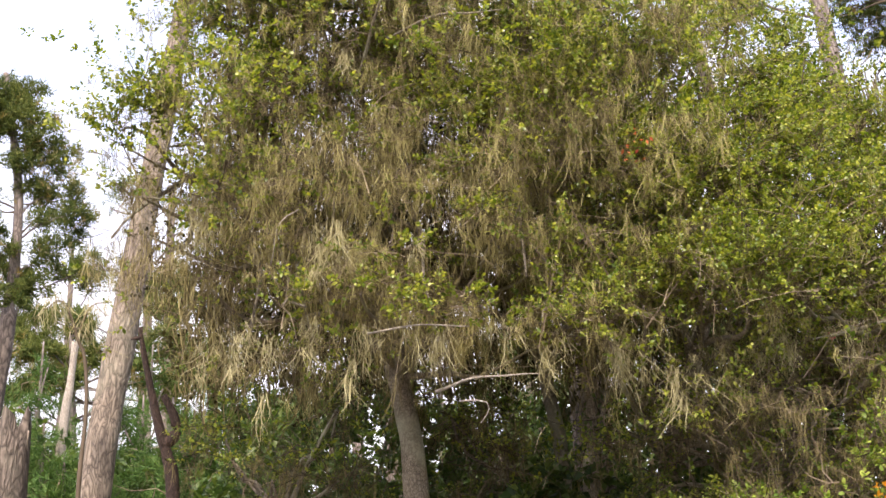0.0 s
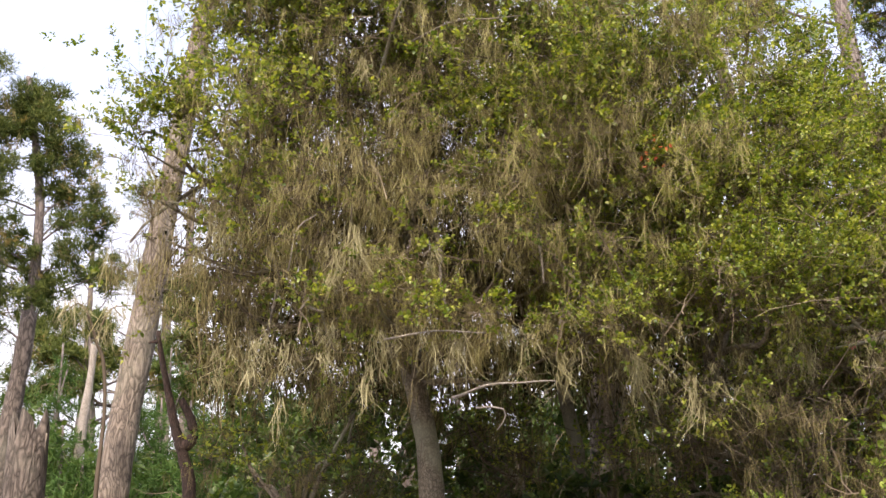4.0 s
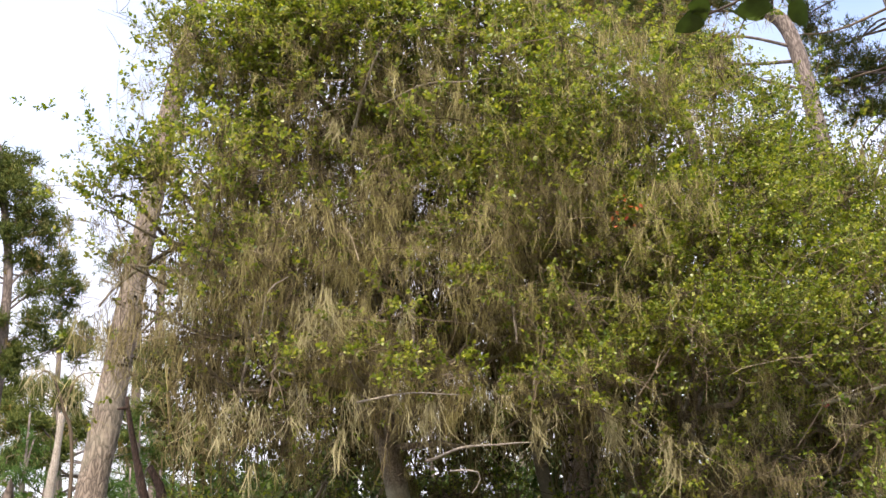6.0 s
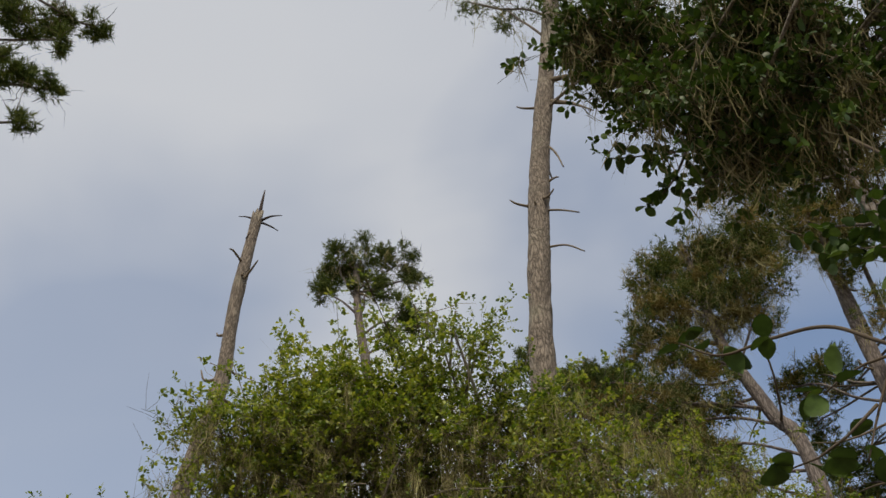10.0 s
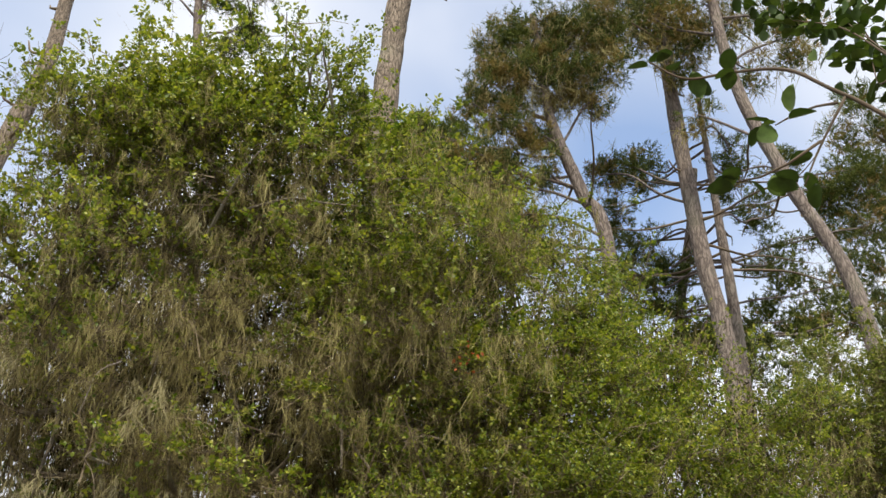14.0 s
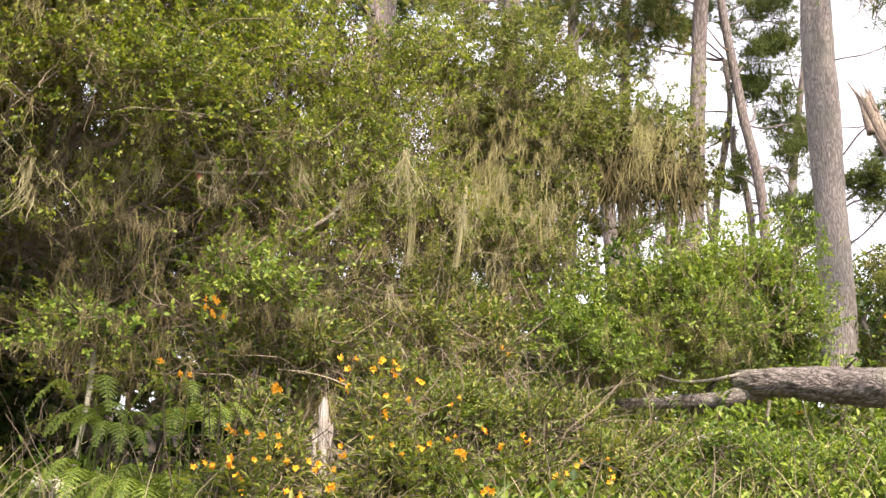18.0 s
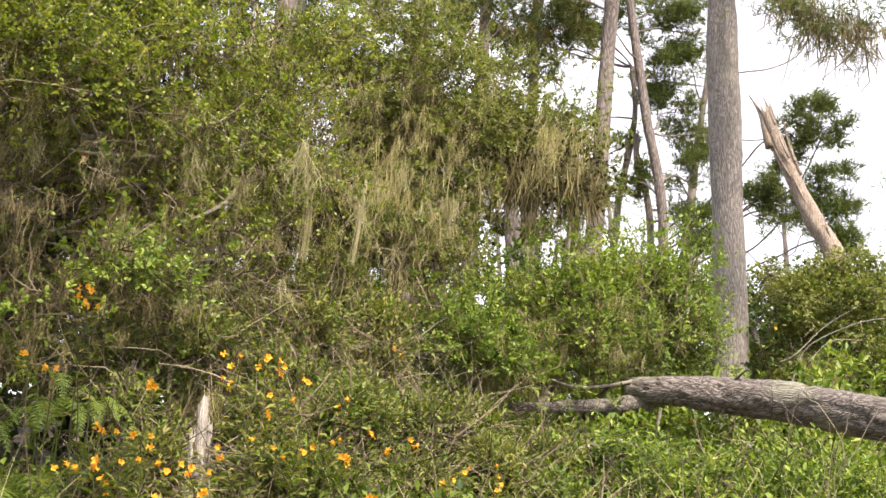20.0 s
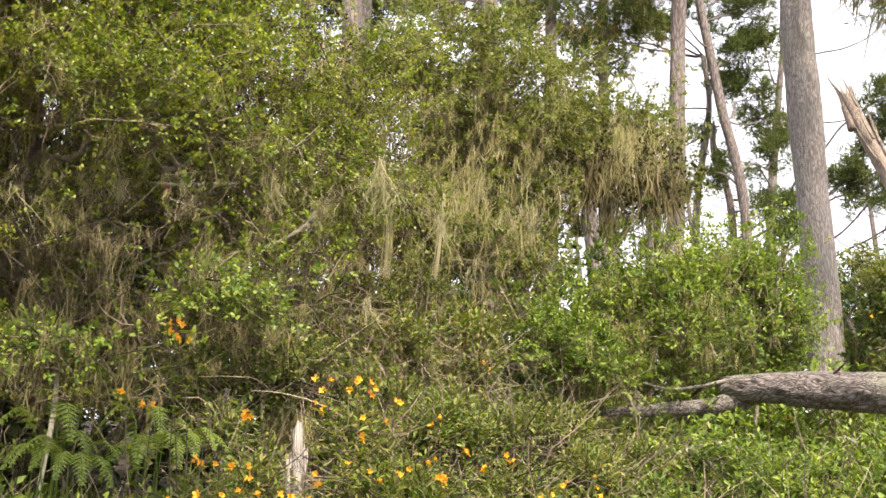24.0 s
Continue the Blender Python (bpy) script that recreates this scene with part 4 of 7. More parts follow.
pine("old pine with a broad dark layered crown", [(-7.79, 18.96, 4.02), (-7.85, 18.93, 5.35), (-7.84, 18.94, 6.97), (-7.79, 18.96, 8.48), (-7.81, 18.95, 9.84), (-7.93, 18.90, 11.01), (-8.19, 18.79, 12.33), (-8.36, 18.71, 13.20)], 0.13, 0.06, [(-8.49, 18.65, 12.80, 0.66), (-7.89, 18.92, 12.72, 0.51), (-8.73, 18.54, 12.23, 0.62), (-8.20, 18.78, 12.09, 0.62), (-7.59, 19.04, 11.96, 0.62), (-7.22, 19.18, 11.58, 0.38), (-7.75, 18.98, 11.36, 0.56), (-7.21, 19.19, 10.96, 0.55), (-6.77, 19.35, 10.35, 0.48), (-7.37, 19.13, 10.35, 0.60), (-8.97, 18.42, 10.99, 0.85), (-8.85, 18.49, 9.60, 0.90), (-8.36, 18.71, 9.63, 0.53), (-7.71, 18.99, 9.21, 0.51), (-7.16, 19.21, 9.46, 0.53), (-6.63, 19.40, 9.21, 0.44), (-7.45, 19.09, 8.61, 0.53), (-8.10, 18.83, 8.58, 0.59), (-8.76, 18.53, 8.27, 0.87), (-9.23, 18.30, 12.29, 0.70)], 20, PINE_BARK_FAR, tuft_count=6500, dry=0.06, lichen=120, bare=6, width=0.007, needle_len=0.13)
pine("dark-crowned pine far behind the oak", [(2.62, 16.82, 9.98), (2.73, 16.79, 12.63), (2.85, 16.77, 15.27)], 0.11, 0.05, [(2.09, 16.91, 16.12, 0.32), (2.33, 16.87, 15.74, 0.34), (1.74, 16.96, 15.73, 0.25), (3.46, 16.64, 15.32, 0.32), (3.78, 16.56, 15.00, 0.27), (3.14, 16.71, 14.99, 0.25), (2.80, 16.78, 15.49, 0.34), (2.3, 16.9, 15.1, 0.35), (3.4, 16.7, 14.6, 0.35), (2.8, 16.8, 14.7, 0.4)], 24, PINE_BARK_FAR, tuft_count=1800, width=0.007, needle_len=0.12)
pine("slim dark pine in the wood behind the leaning snag", [(-4.80, 19.41, 4.73), (-4.89, 19.39, 6.76), (-5.00, 19.36, 9.17), (-5.06, 19.35, 10.95)], 0.12, 0.07, [(-5.04, 19.35, 8.26, 0.53), (-4.50, 19.49, 7.63, 0.59), (-4.98, 19.37, 8.94, 0.48), (-6.38, 18.96, 9.16, 0.37), (-5.98, 19.09, 10.85, 0.22), (-4.67, 19.45, 8.74, 0.46), (-6.75, 18.83, 8.13, 0.46), (-7.17, 18.67, 7.77, 0.52), (-6.34, 18.97, 7.73, 0.40), (-3.93, 19.61, 8.32, 0.46), (-6.83, 18.80, 7.06, 0.52), (-4.17, 19.56, 7.00, 0.46)], 21, PINE_BARK_FAR, tuft_count=1900, width=0.009, needle_len=0.13)
pine("tall pine with a dark bough reaching over", [(-8.60, 5.20, 2.50), (-8.50, 5.40, 8.00), (-8.30, 5.60, 14.50)], 0.2, 0.12, [(-4.62, 6.59, 12.21, 0.31), (-4.31, 6.80, 12.54, 0.27), (-3.97, 7.00, 12.69, 0.20), (-4.35, 6.77, 11.17, 0.26), (-4.11, 6.91, 11.28, 0.18), (-4.20, 6.86, 10.66, 0.14), (-4.83, 6.45, 11.20, 0.39), (-5.11, 6.23, 10.68, 0.50), (-4.18, 6.87, 12.20, 0.17), (-4.56, 6.64, 11.50, 0.16)], 22, PINE_BARK_FAR, tuft_count=2400, limb_r=0.03, needle_len=0.09)
pine("slight dark pine low in the wood", [(-5.43, 16.11, 5.27), (-5.51, 16.08, 6.13), (-5.60, 16.05, 7.03)], 0.07, 0.03, [(-6.36, 15.76, 6.59, 0.35), (-5.91, 15.94, 6.59, 0.31), (-5.63, 16.04, 6.17, 0.35), (-6.43, 15.73, 5.88, 0.35), (-5.48, 16.09, 7.04, 0.26), (-6.00, 15.90, 6.05, 0.27), (-5.35, 16.13, 6.50, 0.29), (-4.23, 16.47, 6.76, 0.35), (-3.94, 16.54, 6.22, 0.38), (-4.21, 16.47, 5.98, 0.35), (-4.89, 16.28, 6.72, 0.28), (-4.52, 16.39, 6.28, 0.31)], 25, PINE_BARK_FAR, tuft_count=1500, dry=0.1, lichen=100, bare=4, width=0.007, needle_len=0.14)
for n, (x, y, h, s) in enumerate([(-2.52, 11.22, 1.94, 0.75), (-2.21, 12.30, 1.97, 0.75), (-4.79, 13.16, 1.95, 0.98), (-3.56, 10.41, 1.51, 0.68), (-5.56, 13.93, 1.88, 1.05), (-3.83, 13.99, 2.3, 1.1), (-5.0, 11.6, 1.9, 0.9), (-3.0, 12.2, 2.2, 0.9), (-5.6, 15.0, 3.2, 1.3), (-4.3, 16.0, 3.4, 1.4), (-7.0, 16.0, 3.2, 1.4), (-2.8, 15.5, 3.4, 1.3), (-1.98, 13.86, 2.20, 0.98), (-2.00, 10.31, 1.60, 0.68)]):
    z = gz(x, y)
    r = np.random.default_rng(40 + n)
    cl = [(x + s * r.normal() * 0.45 * (1.1 - k / 9), y + s * r.normal() * 0.45 * (1.1 - k / 9), z + h * (0.18 + 0.8 * k / 9), s * (1.05 - 0.75 * k / 9) * 0.62) for k in range(9)]
    pine("bushy bright green young pine under taller trees", [(x, y, z), (x + 0.05, y, z + h * 0.5), (x, y, z + h)], 0.05, 0.012, cl, 40 + n, PINE_BARK_FAR, NEEDLE_YOUNG, 750, group="young pines", needle_len=0.14, plates=0.004, limb_r=0.015)

# The far wood: one pine, repeated
far_r = np.random.default_rng(77)
far_c = [(far_r.normal() * 0.9, far_r.normal() * 0.9, 3.2 + 0.62 * k, 1.15 - 0.05 * k) for k in range(11)]
fz = gz(14.0, 33.0)
far_pine = pine("dark pine in the far wood", [(14.0, 33.0, fz), (14.2, 33.1, fz + 5), (14.0, 33.0, fz + 9.5)], 0.16, 0.05, [(14 + a, 33 + b, fz + c, d) for a, b, c, d in far_c], 78, PINE_BARK_FAR, tuft_count=360, group="far pines", width=0.011, needle_len=0.22, bare=0, plates=0.0)
for n in range(30):
    a = radians(-34 + 3.6 * n + 2 * far_r.random())
    h = 24 + 14 * far_r.random()
    x, y = h * math.sin(a), h * math.cos(a)
    copy_thing(far_pine, pose(x, y, gz(x, y) - 0.1, 3 * far_r.normal(), 3 * far_r.normal(), 360 * far_r.random()))


# ---- oaks and scrub hung with lace lichen ----
def oak(label, name, trunks, leaf_lobes, lichen_lobes, seed, leaf_mat, sprig_count, lichen_count, twig_count, inner=0, size=0.034, category="tree", strands=8, high=0.34, bark=None, trunk_r=0.09, slim=0.62, group="", lichen_mat=None, limbs=True, fill=(), fringe=(), tip=0.08, veils=(), low_limb=0.0, broke=(5, 0.45), bald=-0.15, shoots=0, boughs=(), moss_len=(0.05, 0.30), gap=-0.22, moss_top=99.0, rosette=9):
    """A live oak or shrub: stems, limbs to its lobes, bare twigs, leafy sprigs, and lichen hanging under them."""
    r = np.random.default_rng(seed)
    trunks = [[(q[0][0], q[0][1], gz(q[0][0], q[0][1]) - 0.08), *q[1:]] if n == 0 or q[0][2] < 2.3 or name != "oak_tree" else q for n, q in enumerate(trunks)]
    b = np.array(trunks[0][0], float)
    root = thing(name, b, label, category, group)
    lines = []
    for n, path in enumerate(trunks):
        part("trunk", stem(path, trunk_r * (1 - 0.25 * (n > 0)), trunk_r * 0.6, 16, 0.12, 0.004, step=0.06, seed=seed + n, wander=0.05), bark or OAK_BARK, root, smooth=True)
        lines.append(curve(path, 40))
    every = np.concatenate(lines)
    every = every[every[:, 2] > low_limb]
    lobes = [*leaf_lobes, *lichen_lobes]
    if limbs:
        for n, c in enumerate(lobes):
            c = np.array(c[:3], float)
            ends = np.array([ln[-1] for ln in lines])
            k = ends[int(np.argmin(np.linalg.norm(ends - c, axis=1)))] if r.random() < 0.6 else every[int(np.argmin(np.linalg.norm(every - c + np.array([0, 0, 0.6]), axis=1)))]
            part("limb", limb_to(k, c, 0.014 + 0.008 * np.linalg.norm(c - k), seed * 60 + n, -0.1, r1=0.006), bark or OAK_BARK, root, smooth=True)
    if boughs:
        n_leafy, n_mossy, n_mixed = boughs
        p1, d1 = in_lobes(broken(leaf_lobes, r, *broke), n_leafy, r, 0.35, 0.4, 0.9, 0.45)
        p2, d2 = in_lobes(broken(lichen_lobes, r, 4, 0.6), n_mossy, r, 0.5, 0.0, 1.0, 0.9)
        p3, d3 = in_lobes(veils, n_mixed, r, 0.1, 0.1, 1.0, 0.5)
        k1, k3 = vnoise(p1 * 3.1, seed + 9) > gap - 0.25, vnoise(p3 * 3.1, seed + 9) > gap
        p1, d1, p3, d3 = p1[k1], d1[k1], p3[k3], d3[k3]
        whole = np.array([*leaf_lobes, *lichen_lobes, *veils], float)
        near = [np.min(np.linalg.norm(q[:, None] - whole[:, :3], axis=2) - whole[:, 3], axis=1) < 0.1 for q in (p1, p2, p3)]
        p1, p2, p3, d1, d2, d3 = p1[near[0]], p2[near[1]], p3[near[2]], d1[near[0]], d2[near[1]], d3[near[2]]
        p, d = np.concatenate([p1, p2, p3]), np.concatenate([d1, d2, d3])
        patch = vnoise(p * 1.7, seed + 5)
        leafy = np.concatenate([np.full(len(p1), 0.85), np.full(len(p2), 0.07), np.clip(0.30 - bald + 0.75 * patch[len(p1) + len(p2) :], 0.04, 0.9)])
        mossy = np.concatenate([np.full(len(p1), 0.08), np.full(len(p2), 0.7), np.clip(0.36 + 0.8 * bald - 0.35 * patch[len(p1) + len(p2) :], 0.03, 0.8)])
        high_up = np.clip((p[:, 2] - moss_top) / 0.5, 0, 1)
        leafy, mossy = leafy + (0.9 - leafy) * high_up, mossy * (1 - high_up)
        leaf, twig, moss = sprays(p, d, r, leafy, mossy, size, slim, leaves=rosette)
        part("crown", leaf, leaf_mat, root)
        # Undergrowth twigs carry shade in their colour; tree twigs keep the plain one.
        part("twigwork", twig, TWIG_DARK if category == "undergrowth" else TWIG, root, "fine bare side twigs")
        # A random share of the bunches takes the lichen colour that holds shade.
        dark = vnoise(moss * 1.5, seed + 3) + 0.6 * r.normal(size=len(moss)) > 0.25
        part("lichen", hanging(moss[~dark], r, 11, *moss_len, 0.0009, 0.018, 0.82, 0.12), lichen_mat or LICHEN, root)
        part("lichen", hanging(moss[dark], r, 9, *moss_len, 0.0011, 0.02, 0.8, 0.1, 3), LICHEN_SHADE_BROWN, root, "lichen in a brown that holds shade")
    p, d = in_lobes(broken(leaf_lobes, r, *broke), sprig_count, r, 0.3, 0.35, 0.9, 0.35)
    leaf, twig = sprigs(p, d, r, 9, tip, size, slim)
    if not boughs:
        part("crown", leaf, leaf_mat, root)
    if shoots:
        q, d = in_lobes(leaf_lobes, shoots, r, 0.85, 1.3)
        d = unit(d * 0.5 + np.array([0, 0, 0.9]) + r.normal(size=d.shape) * 0.4)
        ln = 0.15 + 0.4 * r.random(shoots)
        s = np.linspace(0.2, 1, 5)
        p = (q[:, None] + d[:, None] * (s * ln[:, None])[..., None]).reshape(-1, 3)
        part("crown", sprays(p, np.repeat(d, 5, 0), r, np.full(len(p), 0.95), np.zeros(len(p)), size * 1.04, slim, 0.13, 3, 6)[0], leaf_mat, root, "upright leafy shoots")
        part("twigwork", strips(np.stack([q - d * 0.2, q, q + d * ln[:, None]], 1), np.full((shoots, 3), 0.003), r), TWIG, root)
    shapes = [strips(twig[::2], np.full(twig[::2].shape[:2], 0.0018), r)]
    if twig_count:
        shapes.append(wild_twigs(in_lobes(lobes, twig_count, r, 0.05, 0.0, 0.9, 0.5)[0], r, 0.5, 0.0026))
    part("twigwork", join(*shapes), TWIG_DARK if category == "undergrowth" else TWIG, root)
    # Inner leaves get near-black tones that stand in for shade inside the crown.
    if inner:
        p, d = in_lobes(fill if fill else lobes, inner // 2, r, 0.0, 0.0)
        part("inner_leaves", sprigs(p if fill else p + np.array([0.1, 0.45, -0.05]), d, r, 8, 0.2, size * 1.5)[0], OAK_SHADE_FILL if fill else OAK_LEAF_SHADE, root)
        # Lichen behind the crown's front, its shade mixed into the brown.
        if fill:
            part("lichen", hanging(in_lobes(fill, inner // 2, r, 0.0, 0.0)[0], r, 6, 0.15, 0.6, 0.0038, 0.05, 0.6, 0.12, 3), LICHEN_SHADE_BROWN, root, "lichen deep in the crown, coloured brown for shade")
    if lichen_count and not boughs:
        p, _ = in_lobes(broken(lichen_lobes if len(lichen_lobes) else leaf_lobes, r, 4, 0.6), lichen_count, r, 0.3, -0.35, 1.0, 0.7)
        part("lichen", hanging(p, r, strands, 0.05, high), lichen_mat or LICHEN, root)
    if fringe:
        p, _ = in_lobes(broken(fringe, r, 6, 0.8), 22 * len(fringe), r, 0.1, 0.0, 0.8, 0.3)
        part("lichen", hanging(p, r, 7, 0.04, 0.26, 0.0011, 0.014, 0.8, 0.22), LICHEN_PALE, root, "pale lichen fringe along the lower boughs")
    return root


A_LEAF = [(-1.30, 5.35, 5.70, 0.07), (-1.02, 5.44, 5.51, 0.17), (-1.18, 5.45, 5.27, 0.14), (-1.60, 5.42, 4.81, 0.15), (-1.72, 5.41, 4.57, 0.13), (-1.59, 5.42, 4.16, 0.16), (-1.41, 5.57, 4.65, 0.19), (-0.86, 5.33, 5.90, 0.20), (-0.94, 5.44, 5.57, 0.28), (-0.54, 5.35, 5.93, 0.20), (-0.29, 5.31, 6.00, 0.18), (-0.04, 5.19, 6.00, 0.15), (0.10, 4.95, 6.12, 0.06), (0.24, 5.03, 6.03, 0.07), (-0.03, 5.41, 5.74, 0.30), (-0.45, 5.40, 5.55, 0.31), (0.32, 5.42, 5.71, 0.25), (0.61, 5.48, 5.76, 0.21), (0.90, 5.58, 5.75, 0.24), (1.09, 5.69, 5.55, 0.25), (0.47, 5.54, 5.36, 0.31)]
A_LEAF += [(-0.86, 5.40, 5.13, 0.20), (0.85, 5.70, 5.23, 0.30), (0.21, 5.36, 4.29, 0.16), (0.60, 5.25, 4.22, 0.21), (0.96, 5.13, 4.35, 0.28), (1.27, 5.31, 4.10, 0.25), (0.81, 5.38, 4.78, 0.23), (1.24, 5.29, 4.79, 0.26), (0.39, 5.47, 4.70, 0.18), (0.00, 5.56, 4.76, 0.15), (-0.63, 5.11, 3.39, 0.07), (-0.36, 5.11, 3.45, 0.07), (0.23, 5.09, 3.37, 0.10), (-0.02, 5.14, 3.42, 0.07)] + [(0.47, 5.13, 3.53, 0.11), (-0.13, 5.18, 3.72, 0.08), (0.37, 5.22, 3.85, 0.11), (-0.51, 5.24, 4.04, 0.07), (0.54, 5.20, 3.31, 0.08), (-0.23, 5.65, 5.20, 0.19), (-1.11, 5.47, 5.12, 0.15), (0.76, 5.32, 3.79, 0.14), (-0.74, 5.09, 3.40, 0.05), (0.67, 5.21, 3.53, 0.09), (0.99, 5.56, 3.91, 0.17), (1.12, 5.48, 3.78, 0.14)]
A_LEAF += [(0.12, 5.20, 6.52, 0.09), (-0.06, 5.20, 6.35, 0.10), (0.25, 5.20, 6.33, 0.09), (0.05, 5.20, 6.14, 0.12)]
A_MOSS = [(-1.62, 5.5, 4.2, 0.2), (-1.5, 5.5, 3.8, 0.22), (-1.70, 5.5, 4.5, 0.16), (-1.75, 5.5, 3.95, 0.14), (-1.35, 5.73, 4.36, 0.22), (-1.07, 5.93, 4.76, 0.32), (-0.70, 5.91, 5.09, 0.34), (-0.53, 5.74, 4.38, 0.33), (-0.99, 5.63, 3.99, 0.32), (-1.24, 5.69, 3.72, 0.19), (-0.64, 5.64, 3.82, 0.32), (-0.21, 5.75, 4.17, 0.33), (-0.21, 5.66, 3.58, 0.30), (0.25, 5.71, 3.42, 0.26), (0.21, 5.82, 4.01, 0.33), (0.70, 5.81, 3.92, 0.29), (0.66, 5.79, 3.41, 0.22), (-0.98, 5.55, 3.34, 0.18), (-0.63, 5.60, 3.35, 0.20), (-0.21, 5.92, 4.93, 0.35), (-1.61, 5.69, 4.04, 0.17), (-1.52, 5.68, 4.60, 0.14), (-0.65, 5.95, 5.25, 0.40), (-0.15, 5.99, 5.24, 0.40), (0.19, 6.08, 4.89, 0.39), (0.56, 6.09, 5.03, 0.36)]
oak_a = oak("spreading live oak draped in pale lace lichen", "oak_tree", [[(-0.10, 6.45, 1.85), (-0.10, 6.42, 2.6), (-0.20, 6.42, 3.3), (-0.35, 6.6, 4.1), (-0.3, 6.8, 4.9)], [(-0.21, 6.45, 3.4), (0.2, 6.6, 4.2), (0.5, 6.8, 4.9)], [(-0.22, 6.46, 3.45), (-0.7, 6.5, 4.2), (-1.2, 6.6, 4.8)]],
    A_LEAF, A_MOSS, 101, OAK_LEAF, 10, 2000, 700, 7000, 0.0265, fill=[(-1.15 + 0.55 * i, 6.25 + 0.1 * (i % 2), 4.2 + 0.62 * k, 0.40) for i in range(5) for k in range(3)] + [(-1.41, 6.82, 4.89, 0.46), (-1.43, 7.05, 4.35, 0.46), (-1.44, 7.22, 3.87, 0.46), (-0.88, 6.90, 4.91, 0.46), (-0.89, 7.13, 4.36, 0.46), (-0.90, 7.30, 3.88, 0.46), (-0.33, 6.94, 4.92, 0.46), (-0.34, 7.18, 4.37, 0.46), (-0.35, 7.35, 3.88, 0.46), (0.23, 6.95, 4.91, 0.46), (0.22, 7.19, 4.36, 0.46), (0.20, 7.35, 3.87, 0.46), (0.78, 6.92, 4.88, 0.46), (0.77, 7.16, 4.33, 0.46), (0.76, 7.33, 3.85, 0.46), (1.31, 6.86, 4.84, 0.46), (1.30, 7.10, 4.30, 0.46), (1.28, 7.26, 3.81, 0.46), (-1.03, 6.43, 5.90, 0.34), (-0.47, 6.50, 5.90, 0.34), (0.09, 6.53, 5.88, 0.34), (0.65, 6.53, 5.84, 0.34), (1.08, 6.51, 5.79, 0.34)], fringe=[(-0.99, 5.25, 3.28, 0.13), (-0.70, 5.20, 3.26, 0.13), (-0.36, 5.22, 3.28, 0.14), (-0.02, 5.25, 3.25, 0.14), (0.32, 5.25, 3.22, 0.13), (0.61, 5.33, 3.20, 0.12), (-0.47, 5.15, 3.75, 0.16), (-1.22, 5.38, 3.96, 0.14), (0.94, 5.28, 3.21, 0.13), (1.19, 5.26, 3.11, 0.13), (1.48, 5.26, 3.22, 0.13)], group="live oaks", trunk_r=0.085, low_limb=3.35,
    veils=veil((-1.37, 5.38, 5.36), (1.11, 5.69, 5.37), (-1.26, 5.48, 3.39), (1.05, 5.35, 3.26), 13, 11, 0.24, 111) + veil((-1.18, 5.38, 5.76), (0.26, 5.45, 5.84), (-1.43, 5.49, 5.35), (0.64, 5.67, 5.31), 8, 5, 0.26, 112, 0.2) + veil((0.52, 5.03, 5.19), (1.51, 4.82, 5.02), (0.46, 5.10, 3.99), (1.39, 4.88, 3.86), 6, 6, 0.24, 115, 0.2), boughs=(820, 380, 1700), bald=0.06, gap=-0.3, moss_top=5.2, rosette=10, shoots=130)
B_LEAF = [(1.77, 5.47, 4.85, 0.31), (2.19, 5.54, 4.88, 0.28), (2.43, 5.61, 4.58, 0.28), (1.92, 5.39, 4.23, 0.31), (1.58, 5.33, 4.34, 0.27), (1.47, 5.33, 3.94, 0.30), (1.88, 5.27, 3.77, 0.30), (2.34, 5.44, 4.03, 0.31), (1.34, 5.11, 3.47, 0.25), (1.57, 5.03, 3.49, 0.22), (1.06, 5.20, 3.39, 0.16), (0.87, 5.25, 3.35, 0.12), (1.78, 5.09, 3.45, 0.15), (1.90, 5.24, 3.20, 0.17), (2.29, 5.40, 3.62, 0.22), (1.58, 5.80, 5.32, 0.32), (1.83, 5.62, 5.44, 0.19), (2.10, 5.62, 5.27, 0.22), (2.19, 5.60, 4.86, 0.27), (1.86, 5.54, 4.77, 0.30)]
B_LEAF += [(1.35, 5.67, 4.86, 0.30), (2.38, 5.51, 4.41, 0.28), (2.65, 5.50, 4.15, 0.26), (0.97, 5.70, 5.35, 0.25), (2.61, 5.63, 4.17, 0.26), (2.89, 5.51, 4.14, 0.22), (2.39, 5.58, 3.74, 0.24), (2.75, 5.43, 3.70, 0.28), (3.08, 5.34, 3.75, 0.18), (3.08, 5.43, 4.07, 0.15), (2.12, 5.64, 3.87, 0.23), (2.62, 5.55, 3.26, 0.19), (3.00, 5.45, 3.31, 0.23), (2.06, 5.59, 3.20, 0.19), (2.35, 5.36, 2.82, 0.18), (2.44, 5.05, 2.94, 0.12), (1.72, 5.41, 2.72, 0.15)]
B_LEAF += [(3.01, 5.40, 4.20, 0.23), (3.14, 5.32, 3.87, 0.24), (3.29, 5.23, 3.52, 0.21), (3.07, 5.37, 3.39, 0.24), (3.19, 5.29, 4.34, 0.17), (2.94, 5.44, 3.71, 0.22), (2.79, 5.52, 4.06, 0.23), (3.19, 5.29, 3.18, 0.19), (2.99, 5.41, 3.06, 0.19)]
